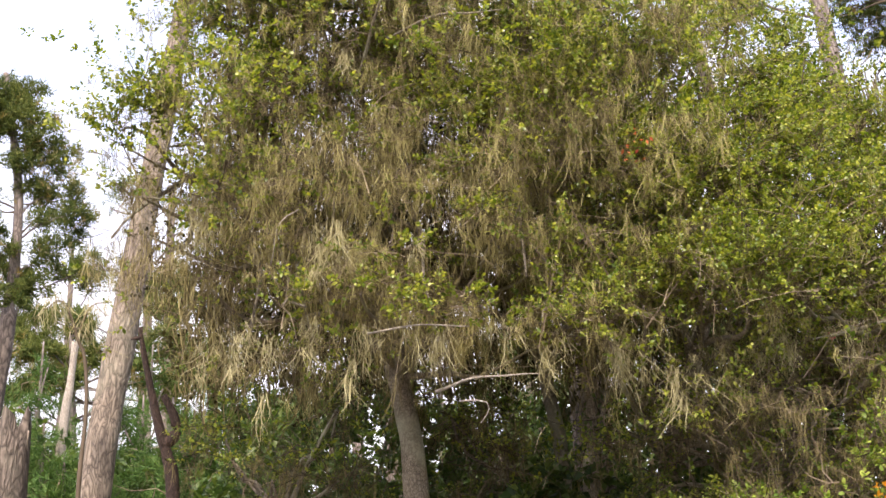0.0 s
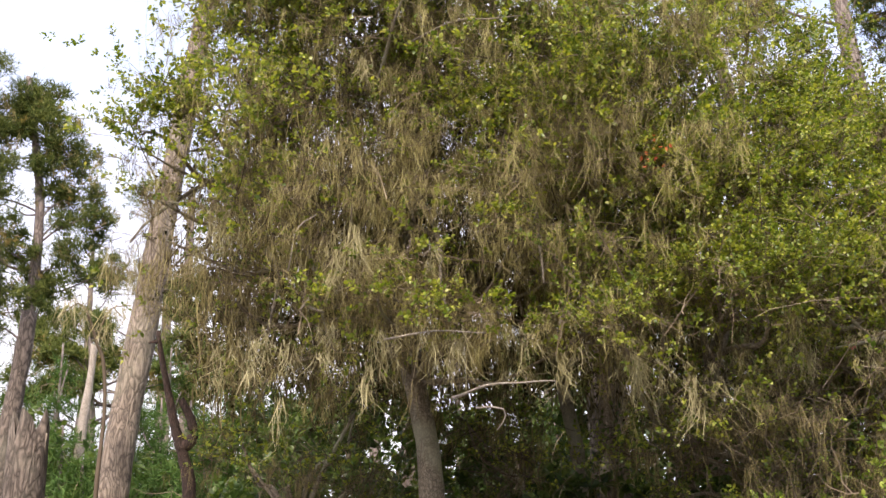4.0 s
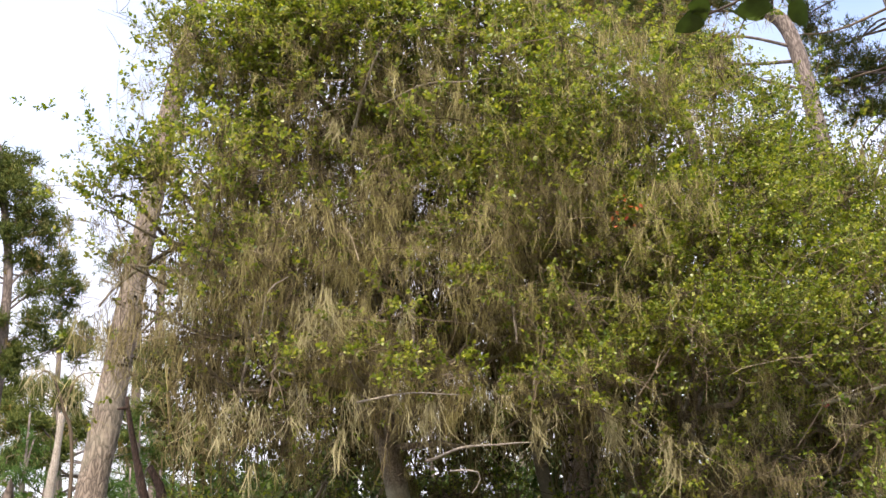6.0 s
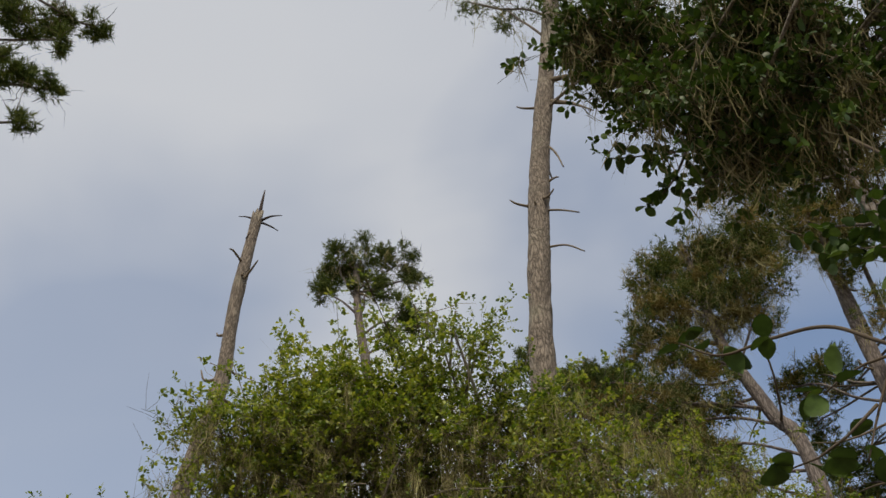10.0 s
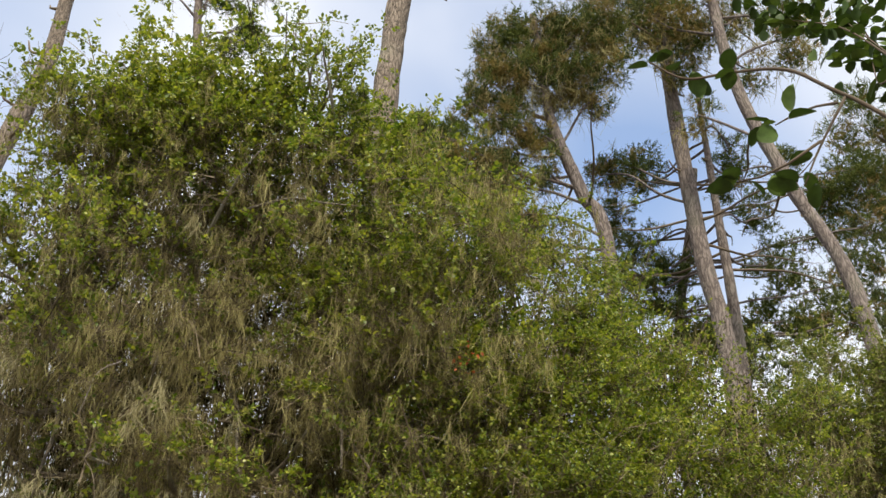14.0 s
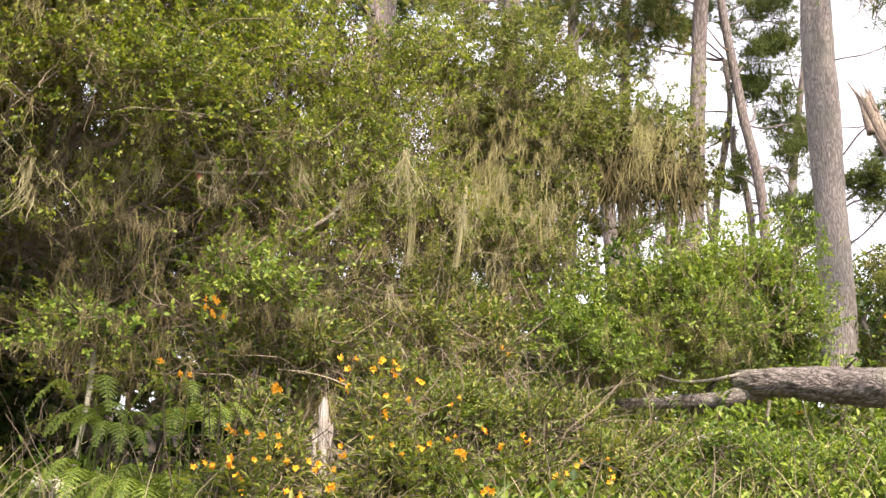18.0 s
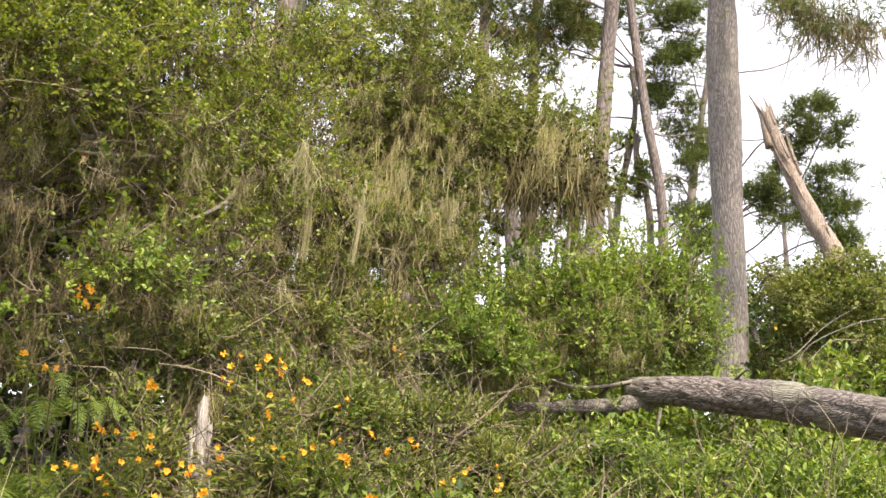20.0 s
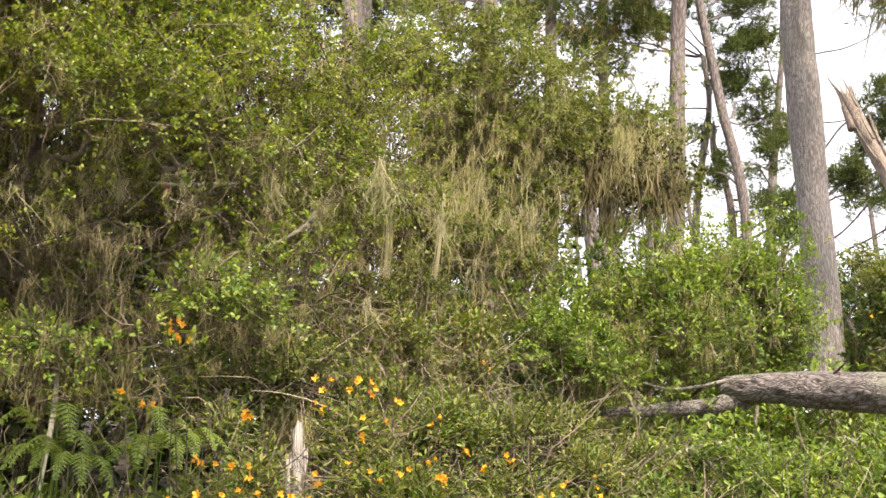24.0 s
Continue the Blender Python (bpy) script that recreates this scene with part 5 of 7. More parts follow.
# its lower shelf stands forward of the rest
B_SHELF = [(q[0] * 0.96, 0.1 + (q[1] - 0.1) * 0.96, 1.5 + (q[2] - 1.5) * 0.96, q[3]) for q in B_LEAF if 3.3 < q[2] < 3.95 and q[0] < 2.2]
B_LEAF += B_SHELF
B_MOSS = [(1.16, 5.65, 3.26, 0.25), (1.53, 5.55, 3.28, 0.25), (1.84, 5.56, 3.30, 0.19), (2.83, 5.70, 3.52, 0.30), (2.45, 5.81, 3.40, 0.27), (3.19, 5.64, 3.47, 0.27), (1.96, 5.84, 3.55, 0.26), (2.22, 5.64, 3.65, 0.23), (1.64, 5.68, 3.01, 0.21), (1.33, 5.72, 3.15, 0.21), (2.09, 5.58, 2.82, 0.21), (1.97, 5.85, 4.58, 0.33), (1.47, 5.93, 4.54, 0.32)]
oak_b = oak("dense live oak scrub with small leaves and hanging lichen", "oak_tree", [[(1.32, 6.6, 1.9), (1.35, 6.5, 2.6), (1.6, 6.6, 3.4), (2.0, 6.9, 4.3)], [(0.93, 6.95, 1.9), (0.95, 6.95, 2.9), (1.0, 6.95, 3.9), (1.1, 7.1, 4.8)], [(3.2, 6.2, 1.9), (3.1, 6.1, 2.8), (3.3, 6.3, 3.6)], [(0.83, 7.15, 1.9), (0.80, 7.15, 2.9), (0.74, 7.2, 3.6)]],
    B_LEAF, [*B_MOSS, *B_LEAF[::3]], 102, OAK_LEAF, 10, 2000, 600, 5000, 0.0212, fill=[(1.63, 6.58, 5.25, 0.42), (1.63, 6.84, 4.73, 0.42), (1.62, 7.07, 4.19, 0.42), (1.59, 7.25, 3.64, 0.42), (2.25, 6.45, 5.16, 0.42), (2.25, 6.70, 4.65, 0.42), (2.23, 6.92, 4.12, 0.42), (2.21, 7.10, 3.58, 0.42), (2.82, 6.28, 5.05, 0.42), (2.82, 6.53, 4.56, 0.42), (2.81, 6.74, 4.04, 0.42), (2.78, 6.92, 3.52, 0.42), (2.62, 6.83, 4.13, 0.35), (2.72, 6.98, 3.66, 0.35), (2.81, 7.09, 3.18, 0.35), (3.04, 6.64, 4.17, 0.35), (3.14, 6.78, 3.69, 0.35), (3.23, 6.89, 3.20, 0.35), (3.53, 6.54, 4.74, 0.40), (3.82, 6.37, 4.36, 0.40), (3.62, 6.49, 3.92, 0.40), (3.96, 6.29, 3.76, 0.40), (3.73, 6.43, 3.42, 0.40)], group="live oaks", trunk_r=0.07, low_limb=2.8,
    veils=veil((0.81, 5.12, 5.18), (3.14, 5.34, 4.18), (0.68, 5.40, 3.28), (3.16, 5.19, 2.90), 15, 10, 0.26, 113), boughs=(1200, 40, 1000), bald=-0.35, gap=-0.02, moss_top=4.0, rosette=11, shoots=110, fringe=[(2.93, 4.86, 3.33, 0.12), (2.78, 5.08, 3.33, 0.12), (2.51, 5.22, 3.35, 0.12), (2.03, 5.15, 3.19, 0.12), (1.67, 5.16, 3.21, 0.11), (0.99, 5.26, 3.15, 0.13), (1.35, 5.23, 2.99, 0.11), (1.32, 5.44, 4.21, 0.15), (2.17, 4.99, 2.82, 0.11)])
C_LEAF = [(4.52, 6.81, 5.56, 0.23), (4.78, 6.62, 5.56, 0.28), (5.06, 6.54, 5.36, 0.33), (4.57, 6.80, 5.07, 0.34), (4.98, 6.59, 4.90, 0.36), (5.40, 6.39, 5.14, 0.26), (5.71, 6.20, 5.00, 0.23), (5.95, 6.02, 4.90, 0.21), (6.17, 5.87, 4.75, 0.17), (6.30, 5.90, 4.45, 0.14), (5.37, 6.37, 4.73, 0.30), (4.57, 6.79, 4.58, 0.29), (4.04, 6.22, 3.80, 0.18), (4.75, 5.81, 3.46, 0.18)] + [(3.76, 5.92, 3.05, 0.18), (6.36, 5.95, 4.24, 0.10), (5.60, 6.24, 4.59, 0.23), (5.95, 6.03, 4.61, 0.18), (4.23, 6.77, 5.06, 0.27), (4.10, 6.63, 4.51, 0.25), (3.95, 6.24, 3.91, 0.20), (4.21, 6.06, 3.59, 0.19), (4.48, 5.91, 3.44, 0.19), (4.00, 5.96, 3.21, 0.19), (4.54, 5.58, 3.07, 0.19)]
C_MOSS = [(4.93, 6.67, 4.58, 0.41), (5.28, 6.41, 4.53, 0.36), (5.63, 6.14, 4.71, 0.27), (5.96, 5.86, 4.60, 0.23), (4.34, 6.46, 3.97, 0.33), (4.69, 6.23, 3.89, 0.37), (4.95, 6.04, 3.85, 0.29), (4.10, 6.10, 3.34, 0.31), (4.42, 5.89, 3.27, 0.31), (4.71, 5.90, 3.32, 0.22), (5.04, 6.59, 5.32, 0.37), (4.01, 5.78, 2.95, 0.25)]
# Its last three fill lobes are dark leaves standing in for the bough's underside shade.
oak_c = oak("rounded live oak thick with grey-green lace lichen", "oak_tree", [[(6.0, 7.6, 2.6), (6.1, 7.5, 3.6), (6.0, 7.4, 4.6)], [(7.1, 7.2, 2.6), (7.2, 7.0, 3.8), (7.2, 6.9, 4.7)]],
    C_LEAF, C_MOSS, 103, OAK_LEAF_GREY, 10, 2000, 400, 2600, 0.0255, fill=[(5.22, 7.46, 5.23, 0.35), (5.32, 7.60, 4.81, 0.35), (5.58, 7.20, 5.22, 0.35), (5.68, 7.33, 4.81, 0.35), (5.92, 6.92, 5.21, 0.35), (6.02, 7.05, 4.80, 0.35), (4.74, 7.18, 4.02, 0.32), (5.11, 6.92, 4.02, 0.32), (5.39, 6.69, 4.01, 0.32), (5.22, 5.68, 4.19, 0.22), (5.40, 5.50, 4.13, 0.22), (5.56, 5.33, 4.15, 0.22)], group="live oaks", high=0.5, low_limb=3.5,
    veils=veil((4.37, 6.83, 5.48), (6.17, 5.87, 4.75), (3.99, 6.29, 3.36), (6.19, 5.86, 4.46), 9, 7, 0.3, 114), boughs=(760, 90, 900), bald=-0.25, gap=-0.1, moss_top=5.3, rosette=10, shoots=60, moss_len=(0.08, 0.42), fringe=[(5.33, 5.83, 4.44, 0.15), (5.53, 5.68, 4.37, 0.15), (5.77, 5.58, 4.35, 0.13), (4.96, 5.80, 4.04, 0.16), (4.32, 5.76, 3.77, 0.17), (3.87, 5.66, 3.58, 0.16), (4.51, 5.64, 3.70, 0.15), (4.09, 5.48, 3.27, 0.14), (5.40, 5.72, 4.51, 0.13), (4.92, 5.86, 4.27, 0.17)])
D_LEAF = [(5.39, 5.46, 3.16, 0.19), (5.55, 5.24, 3.28, 0.21), (5.92, 5.22, 3.44, 0.20), (6.25, 5.13, 3.46, 0.21), (5.14, 5.36, 2.91, 0.22), (5.38, 5.09, 2.96, 0.26), (5.75, 4.93, 3.09, 0.27), (6.36, 5.09, 3.23, 0.19), (6.56, 5.24, 3.04, 0.17), (6.08, 5.24, 2.91, 0.18), (4.71, 5.27, 2.67, 0.18), (4.99, 5.47, 3.01, 0.17), (4.61, 5.32, 2.80, 0.16), (5.32, 5.22, 2.77, 0.17)]
oak("bright green broad-leaved shrub below the wood", "shrub", [[(5.2, 5.9, 2.0), (5.3, 5.9, 2.8)], [(5.9, 5.6, 2.1), (6.0, 5.6, 3.0)], [(6.6, 5.8, 2.2), (6.7, 5.8, 3.1)]],
    D_LEAF, D_LEAF[:6], 104, SHRUB_LEAF, 10, 260, 500, 400, 0.031, "shrub", trunk_r=0.03, broke=(12, 0.36), shoots=120, slim=0.45, veils=[(q[0], q[1], q[2], 0.32) for q in D_LEAF], boughs=(680, 80, 320), bald=-0.4, gap=0.02, group="shrubs", high=0.3, tip=0.14)
E_LEAF = [(4.03, 4.40, 1.86, 0.17), (4.23, 4.21, 1.88, 0.17), (4.41, 4.00, 1.89, 0.17), (4.58, 3.79, 1.91, 0.17), (4.74, 3.57, 1.92, 0.17), (4.88, 3.36, 1.93, 0.17), (4.99, 3.16, 1.94, 0.17), (3.86, 4.03, 1.69, 0.19), (4.07, 3.80, 1.71, 0.19), (4.26, 3.57, 1.72, 0.19), (4.43, 3.33, 1.74, 0.19), (4.59, 3.09, 1.75, 0.19), (4.68, 2.94, 1.76, 0.19)]
oak("sprawling yellow-green shrub under the fallen log", "shrub", [[(4.4, 4.2, 1.75), (4.5, 4.2, 2.1)], [(5.4, 3.9, 1.8), (5.4, 3.9, 2.2)]],
    E_LEAF, [], 105, SHRUB_LEAF, 3600, 0, 900, 300, 0.037, "shrub", trunk_r=0.02, slim=0.4, group="shrubs", tip=0.14)
F_LEAF = [(9.60, 6.26, 4.31, 0.30), (9.32, 5.95, 3.87, 0.37), (9.08, 5.41, 3.71, 0.38), (9.21, 6.25, 3.56, 0.26), (8.60, 5.41, 3.27, 0.31), (9.47, 5.49, 4.28, 0.31), (9.15, 5.12, 4.04, 0.44), (8.89, 4.87, 3.32, 0.41)]
oak("dark green scrub at the edge of the wood", "shrub", [[(9.6, 6.6, 2.9), (9.6, 6.6, 4.0)], [(9.6, 5.6, 2.9), (9.6, 5.6, 3.9)]],
    F_LEAF, F_LEAF[:5], 106, OAK_LEAF_GREY, 2600, 500, 600, 300, 0.045, "shrub", trunk_r=0.04, group="shrubs", tip=0.14)
# Undergrowth: the hollow's shade is partly in its twig and lichen colours.
U_LEAF = [(0.45, 6.84, 3.00, 0.33), (-0.58, 6.47, 2.78, 0.34), (-0.94, 6.23, 2.75, 0.27), (0.10, 7.00, 3.26, 0.34), (1.13, 5.61, 3.03, 0.23), (1.47, 5.45, 2.92, 0.24), (0.27, 6.90, 2.73, 0.33), (-0.61, 6.76, 3.30, 0.25), (1.00, 6.17, 2.98, 0.23), (1.78, 5.37, 2.89, 0.24), (1.99, 5.22, 2.74, 0.24), (-1.27, 6.52, 3.05, 0.21), (1.33, 5.75, 2.69, 0.23), (1.63, 5.37, 2.58, 0.24), (1.19, 6.01, 2.58, 0.22), (1.53, 5.64, 2.48, 0.22), (1.79, 5.44, 2.51, 0.20), (2.01, 5.26, 2.48, 0.20), (1.62, 5.78, 2.14, 0.23), (2.27, 5.15, 2.47, 0.17), (1.82, 5.28, 2.16, 0.17)]
oak("tangled brown undergrowth of bare twigs beneath the oaks", "undergrowth", [[(-0.9, 6.4, 1.9), (-0.9, 6.4, 2.5)], [(0.6, 7.2, 2.0), (0.6, 7.2, 2.6)], [(2.0, 6.2, 1.9), (2.0, 6.2, 2.5)]],
    U_LEAF, U_LEAF, 107, OAK_LEAF, 10, 1500, 900, 900, 0.026, "undergrowth", veils=[(q[0], q[1] - 0.1, q[2], q[3] * 1.2) for q in U_LEAF], boughs=(220, 90, 120), bald=0.05, gap=0.0, moss_len=(0.06, 0.30), lichen_mat=LICHEN_SHADE_BROWN, trunk_r=0.025, group="shrubs", high=0.3)
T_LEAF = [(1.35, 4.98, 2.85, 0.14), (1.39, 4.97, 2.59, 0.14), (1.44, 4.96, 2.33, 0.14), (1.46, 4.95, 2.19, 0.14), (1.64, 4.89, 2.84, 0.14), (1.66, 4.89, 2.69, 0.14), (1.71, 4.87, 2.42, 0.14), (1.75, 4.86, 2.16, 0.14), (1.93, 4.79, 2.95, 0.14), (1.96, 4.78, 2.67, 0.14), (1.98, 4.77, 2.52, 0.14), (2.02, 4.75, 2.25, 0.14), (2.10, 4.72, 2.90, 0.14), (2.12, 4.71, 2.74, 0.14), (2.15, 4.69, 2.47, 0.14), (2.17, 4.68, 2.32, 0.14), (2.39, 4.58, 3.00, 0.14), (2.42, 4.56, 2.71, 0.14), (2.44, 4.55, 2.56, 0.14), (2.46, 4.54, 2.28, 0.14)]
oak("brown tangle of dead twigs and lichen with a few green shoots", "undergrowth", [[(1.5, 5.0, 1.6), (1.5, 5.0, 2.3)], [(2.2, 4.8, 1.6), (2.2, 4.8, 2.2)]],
    T_LEAF[2:16:4], T_LEAF, 117, SHRUB_LEAF, 10, 600, 120, 0, 0.025, "undergrowth", veils=T_LEAF, boughs=(70, 24, 70), bald=0.05, gap=0.12, moss_len=(0.05, 0.26), lichen_mat=LICHEN_SHADE_BROWN, trunk_r=0.015, group="shrubs", limbs=False)
V_LEAF = [(2.46, 5.15, 2.55, 0.17), (2.81, 5.07, 2.59, 0.18), (3.17, 4.98, 2.50, 0.18), (3.70, 5.09, 2.55, 0.19), (2.55, 4.83, 2.23, 0.16), (2.91, 4.63, 2.14, 0.16), (3.37, 4.66, 2.16, 0.19), (2.18, 4.91, 2.20, 0.13)]
oak("low shrub of mixed leaves and dead stems on the bank", "shrub", [[(2.6, 5.2, 1.7), (2.6, 5.2, 2.3)], [(3.6, 5.4, 1.8), (3.6, 5.4, 2.4)]],
    V_LEAF, V_LEAF[:6], 108, HERB_LEAF, 2300, 500, 1700, 300, 0.034, "shrub", trunk_r=0.02, slim=0.5, group="shrubs", high=0.3, tip=0.14)

W_LEAF = [(2.65, 4.33, 1.95, 0.12), (2.90, 4.17, 1.93, 0.12), (3.31, 4.22, 1.99, 0.13), (3.73, 4.38, 2.05, 0.14), (2.04, 4.13, 1.69, 0.09), (2.44, 4.02, 1.69, 0.11), (2.64, 3.89, 1.69, 0.12), (3.08, 3.92, 1.73, 0.13), (3.62, 3.97, 1.81, 0.12), (1.79, 4.03, 1.58, 0.08), (2.08, 4.52, 1.95, 0.07), (4.11, 4.18, 1.90, 0.13)]
oak("loose bushy herbs and narrow-leaved shrubs on the bank crest", "shrub", [[(2.4, 4.1, 1.4), (2.4, 4.1, 1.7)], [(3.3, 4.0, 1.4), (3.3, 4.0, 1.8)]],
    W_LEAF, [], 109, HERB_LEAF, 3400, 0, 1500, 0, 0.034, "shrub", trunk_r=0.012, slim=0.34, group="shrubs", limbs=False, tip=0.14)
# Scrub with shade put into its leaf colour, closing the view under the oaks
for n, (a, h, s, z) in enumerate([(-2, 7.9, 0.7, 0.9), (5, 8.1, 0.7, 0.9), (13, 8.2, 0.7, 0.9), (21, 8.0, 0.7, 0.9), (28, 7.4, 0.7, 0.8), (-9, 8.0, 0.7, 0.7), (-6, 9.5, 1.0, 1.75), (3, 9.5, 1.1, 1.75), (11, 9.5, 1.1, 1.6), (19, 9.3, 1.1, 1.5), (27, 9.0, 1.0, 1.0)] + [(34, 9.5, 1.0, 0.9), (40, 10.5, 1.0, 0.8), (50, 14, 1.2, 1.0), (58, 14, 1.3, 1.0), (64, 12, 1.2, 1.0), (-29, 15.0, 1.2, 0.9), (-23, 15.0, 1.2, 0.9), (-17, 14.5, 1.2, 0.9), (-11, 12.5, 1.1, 1.5), (-3, 10.6, 1.0, 1.9), (5, 10.8, 1.0, 1.9), (12, 10.8, 1.0, 1.9), (19, 10.6, 1.0, 1.9), (26, 10.4, 1.0, 1.7), (33, 11.0, 1.0, 1.5), (39, 11.5, 1.0, 1.2), (8, 7.0, 0.6, 0.6), (15, 6.8, 0.6, 0.6)]):
    x, y = h * math.sin(radians(a)), h * math.cos(radians(a))
    g = gz(x, y)
    r = np.random.default_rng(1200 + n)
    lobes = [(x + s * r.normal() * 0.5, y + s * r.normal() * 0.3, g + z * (0.35 + 0.22 * k), s * (0.55 + 0.2 * r.random())) for k in range(6)]
    oak("scrub under the trees in dark green coloured for shade", "shrub", [[(x, y, g), (x, y, g + 0.6 * z), (x + 0.2, y, g + 1.2 * z)]], lobes, lobes, 1200 + n, OAK_LEAF_SHADE, 260 if z < 1.4 else 480, 20, 120, 0, 0.085, "shrub", trunk_r=0.03, group="background scrub", limbs=False)

# A ring of thicket in the same leaf colour darkened for shade.
for n in range(23):
    r = np.random.default_rng(1400 + n)
    a, h = radians(-36 + 4.9 * n), 13.5 + 2.0 * r.random()
    x, y = h * math.sin(a), h * math.cos(a)
    g = gz(x, y)
    lobes = [(x + r.normal() * 0.55, y + r.normal() * 0.5, g + 0.35 + 0.28 * k, 0.5 + 0.25 * r.random()) for k in range(5)]
    oak("dark green thicket across the wood floor", "shrub", [[(x, y, g), (x, y, g + 0.6), (x + 0.2, y, g + 1.2)]], lobes, lobes, 1400 + n, OAK_LEAF_SHADE, 180, 0, 40, 0, 0.14, "shrub", trunk_r=0.03, group="background scrub", limbs=False, tip=0.3)
for n, (a, h, s) in enumerate([(44, 9.9, 0.6), (49, 9.6, 0.6), (54, 9.3, 0.26), (59, 9, 0.6), (65, 8.6, 0.6), (39, 9, 0.6), (41, 10.5, 1.2), (45, 10.8, 1.25), (48.5, 10.6, 0.8), (52, 10.4, 0.26), (56, 12.5, 1.2), (61, 12.5, 1.1), (47, 8.6, 0.55), (50, 8.6, 0.26), (54.5, 8.4, 0.42), (57, 8.2, 0.4), (52, 8.5, 0.42), (60, 8.0, 0.4), (50, 7.5, 0.42), (53.5, 8.0, 0.45), (57, 8.3, 0.45), (47, 7.4, 0.4)]):
    x, y = h * math.sin(radians(a)), h * math.cos(radians(a))
    g = gz(x, y)
    r = np.random.default_rng(1300 + n)
    lobes = [(x + s * r.normal() * 0.6, y + s * r.normal() * 0.5, g + s * (0.3 + 0.25 * k), s * (0.5 + 0.2 * r.random())) for k in range(5)]
    oak("low yellow-green shrub behind the fallen log", "shrub", [[(x, y, g), (x, y, g + 0.4), (x + 0.1, y, g + 0.8)]], lobes, lobes, 1300 + n, SHRUB_LEAF, 320, 20, 100, 0, 0.065, "shrub", trunk_r=0.02, slim=0.45, group="background scrub", limbs=False, tip=0.15)

# Pale bunches of lichen that hang clear of the boughs
for n, (x, y, z, ln) in enumerate([(-0.46, 4.97, 3.78, 0.38), (-0.57, 5.01, 3.66, 0.22), (-0.83, 5.17, 3.11, 0.28), (-0.96, 5.13, 3.16, 0.20), (-0.42, 5.23, 3.08, 0.33), (-0.62, 5.15, 3.27, 0.20), (0.03, 5.19, 3.26, 0.25), (0.89, 5.13, 3.22, 0.28), (1.17, 5.14, 3.00, 0.33), (1.69, 5.00, 3.32, 0.28), (-0.45, 5.12, 4.79, 0.25), (1.49, 5.13, 4.85, 0.28), (-1.16, 5.23, 3.96, 0.30), (-0.10, 5.14, 3.70, 0.15), (2.94, 4.81, 3.45, 0.42), (3.75, 5.40, 3.48, 0.35), (2.56, 5.18, 3.39, 0.22), (2.98, 4.94, 2.68, 0.25), (5.49, 5.87, 4.63, 0.35), (5.72, 5.69, 4.54, 0.40), (4.40, 5.86, 4.02, 0.35), (4.67, 5.65, 3.69, 0.30), (4.30, 5.99, 3.91, 0.30), (-1.25, 5.49, 3.21, 0.20)] + [(3.24, 6.26, 4.94, 0.20), (3.35, 6.23, 4.89, 0.18), (3.42, 6.22, 4.84, 0.20), (5.48, 5.77, 4.55, 0.30), (5.76, 5.56, 4.41, 0.28), (1.68, 5.06, 3.17, 0.25), (0.91, 5.19, 3.08, 0.25)]):
    r = np.random.default_rng(300 + n)
    a = np.array([(x, y, z)]) + r.normal(size=(3, 3)) * np.array([0.02, 0.02, 0.06])
    part("lichen", hanging(a, r, 18, ln * 0.6, ln * 1.05, 0.0013, 0.015, 0.85, 0.17), LICHEN_PALE, oak_a if x < 1.2 else oak_b if x < 4.2 else oak_c, "long pale beard of lace lichen")

# A long pale beard by itself, lesser ones, and curtains of lichen along the lower boughs
br = np.random.default_rng(340)
for path, w in (([(3.16, 5.14, 3.60), (3.18, 5.13, 3.34), (3.21, 5.10, 3.14), (3.20, 5.12, 2.96)], 0.016), ([(3.44, 4.95, 3.42), (3.43, 4.96, 3.15), (3.41, 4.97, 2.95)], 0.011), ([(1.92, 5.72, 3.43), (1.94, 5.70, 3.26), (1.94, 5.72, 3.10)], 0.011), ([(2.68, 5.38, 3.56), (2.68, 5.40, 3.40), (2.67, 5.41, 3.27)], 0.010), ([(3.13, 5.10, 2.74), (3.17, 5.06, 2.58), (3.24, 5.02, 2.44)], 0.012)):
    line = curve(path, 7)
    many = line[None] + br.normal(size=(46, 1, 3)) * w * np.array([1, 1, 2.0]) * np.linspace(1, 0.35, 7)[:, None] + np.cumsum(br.normal(size=(46, 7, 3)) * 0.0035, 1)
    many = many + (line[0] - many) * np.linspace(0.75, 0, 7)[:, None]
    part("lichen", strips(many, 0.0013 * np.ones((46, 1)) * np.array([1, 1.2, 1.2, 1.1, 1, 0.7, 0.3]), br), LICHEN_PALE, oak_c if path[0][0] > 3 else oak_b, "single long pale beard of lichen")
for a, b, n, high in (((3.60, 5.20, 3.56), (4.08, 4.83, 3.40), 110, 0.34), ((3.45, 5.35, 3.75), (4.05, 5.0, 3.62), 70, 0.3), ((4.91, 5.42, 4.30), (5.33, 4.99, 4.26), 130, 0.42), ((4.2, 5.9, 4.35), (4.9, 5.6, 4.4), 90, 0.35)):
    seat = br.random(9)
    p = np.array(a) + (np.array(b) - np.array(a)) * (seat[br.integers(0, 9, n // 2)] + 0.03 * br.normal(size=n // 2))[:, None] + br.normal(size=(n // 2, 3)) * np.array([0.06, 0.12, 0.12])
    part("lichen", hanging(p, br, 9, 0.08, high, 0.0011, 0.016, 0.85, 0.12), LICHEN if n % 20 else LICHEN_PALE, oak_c, "curtain of hanging lichen")

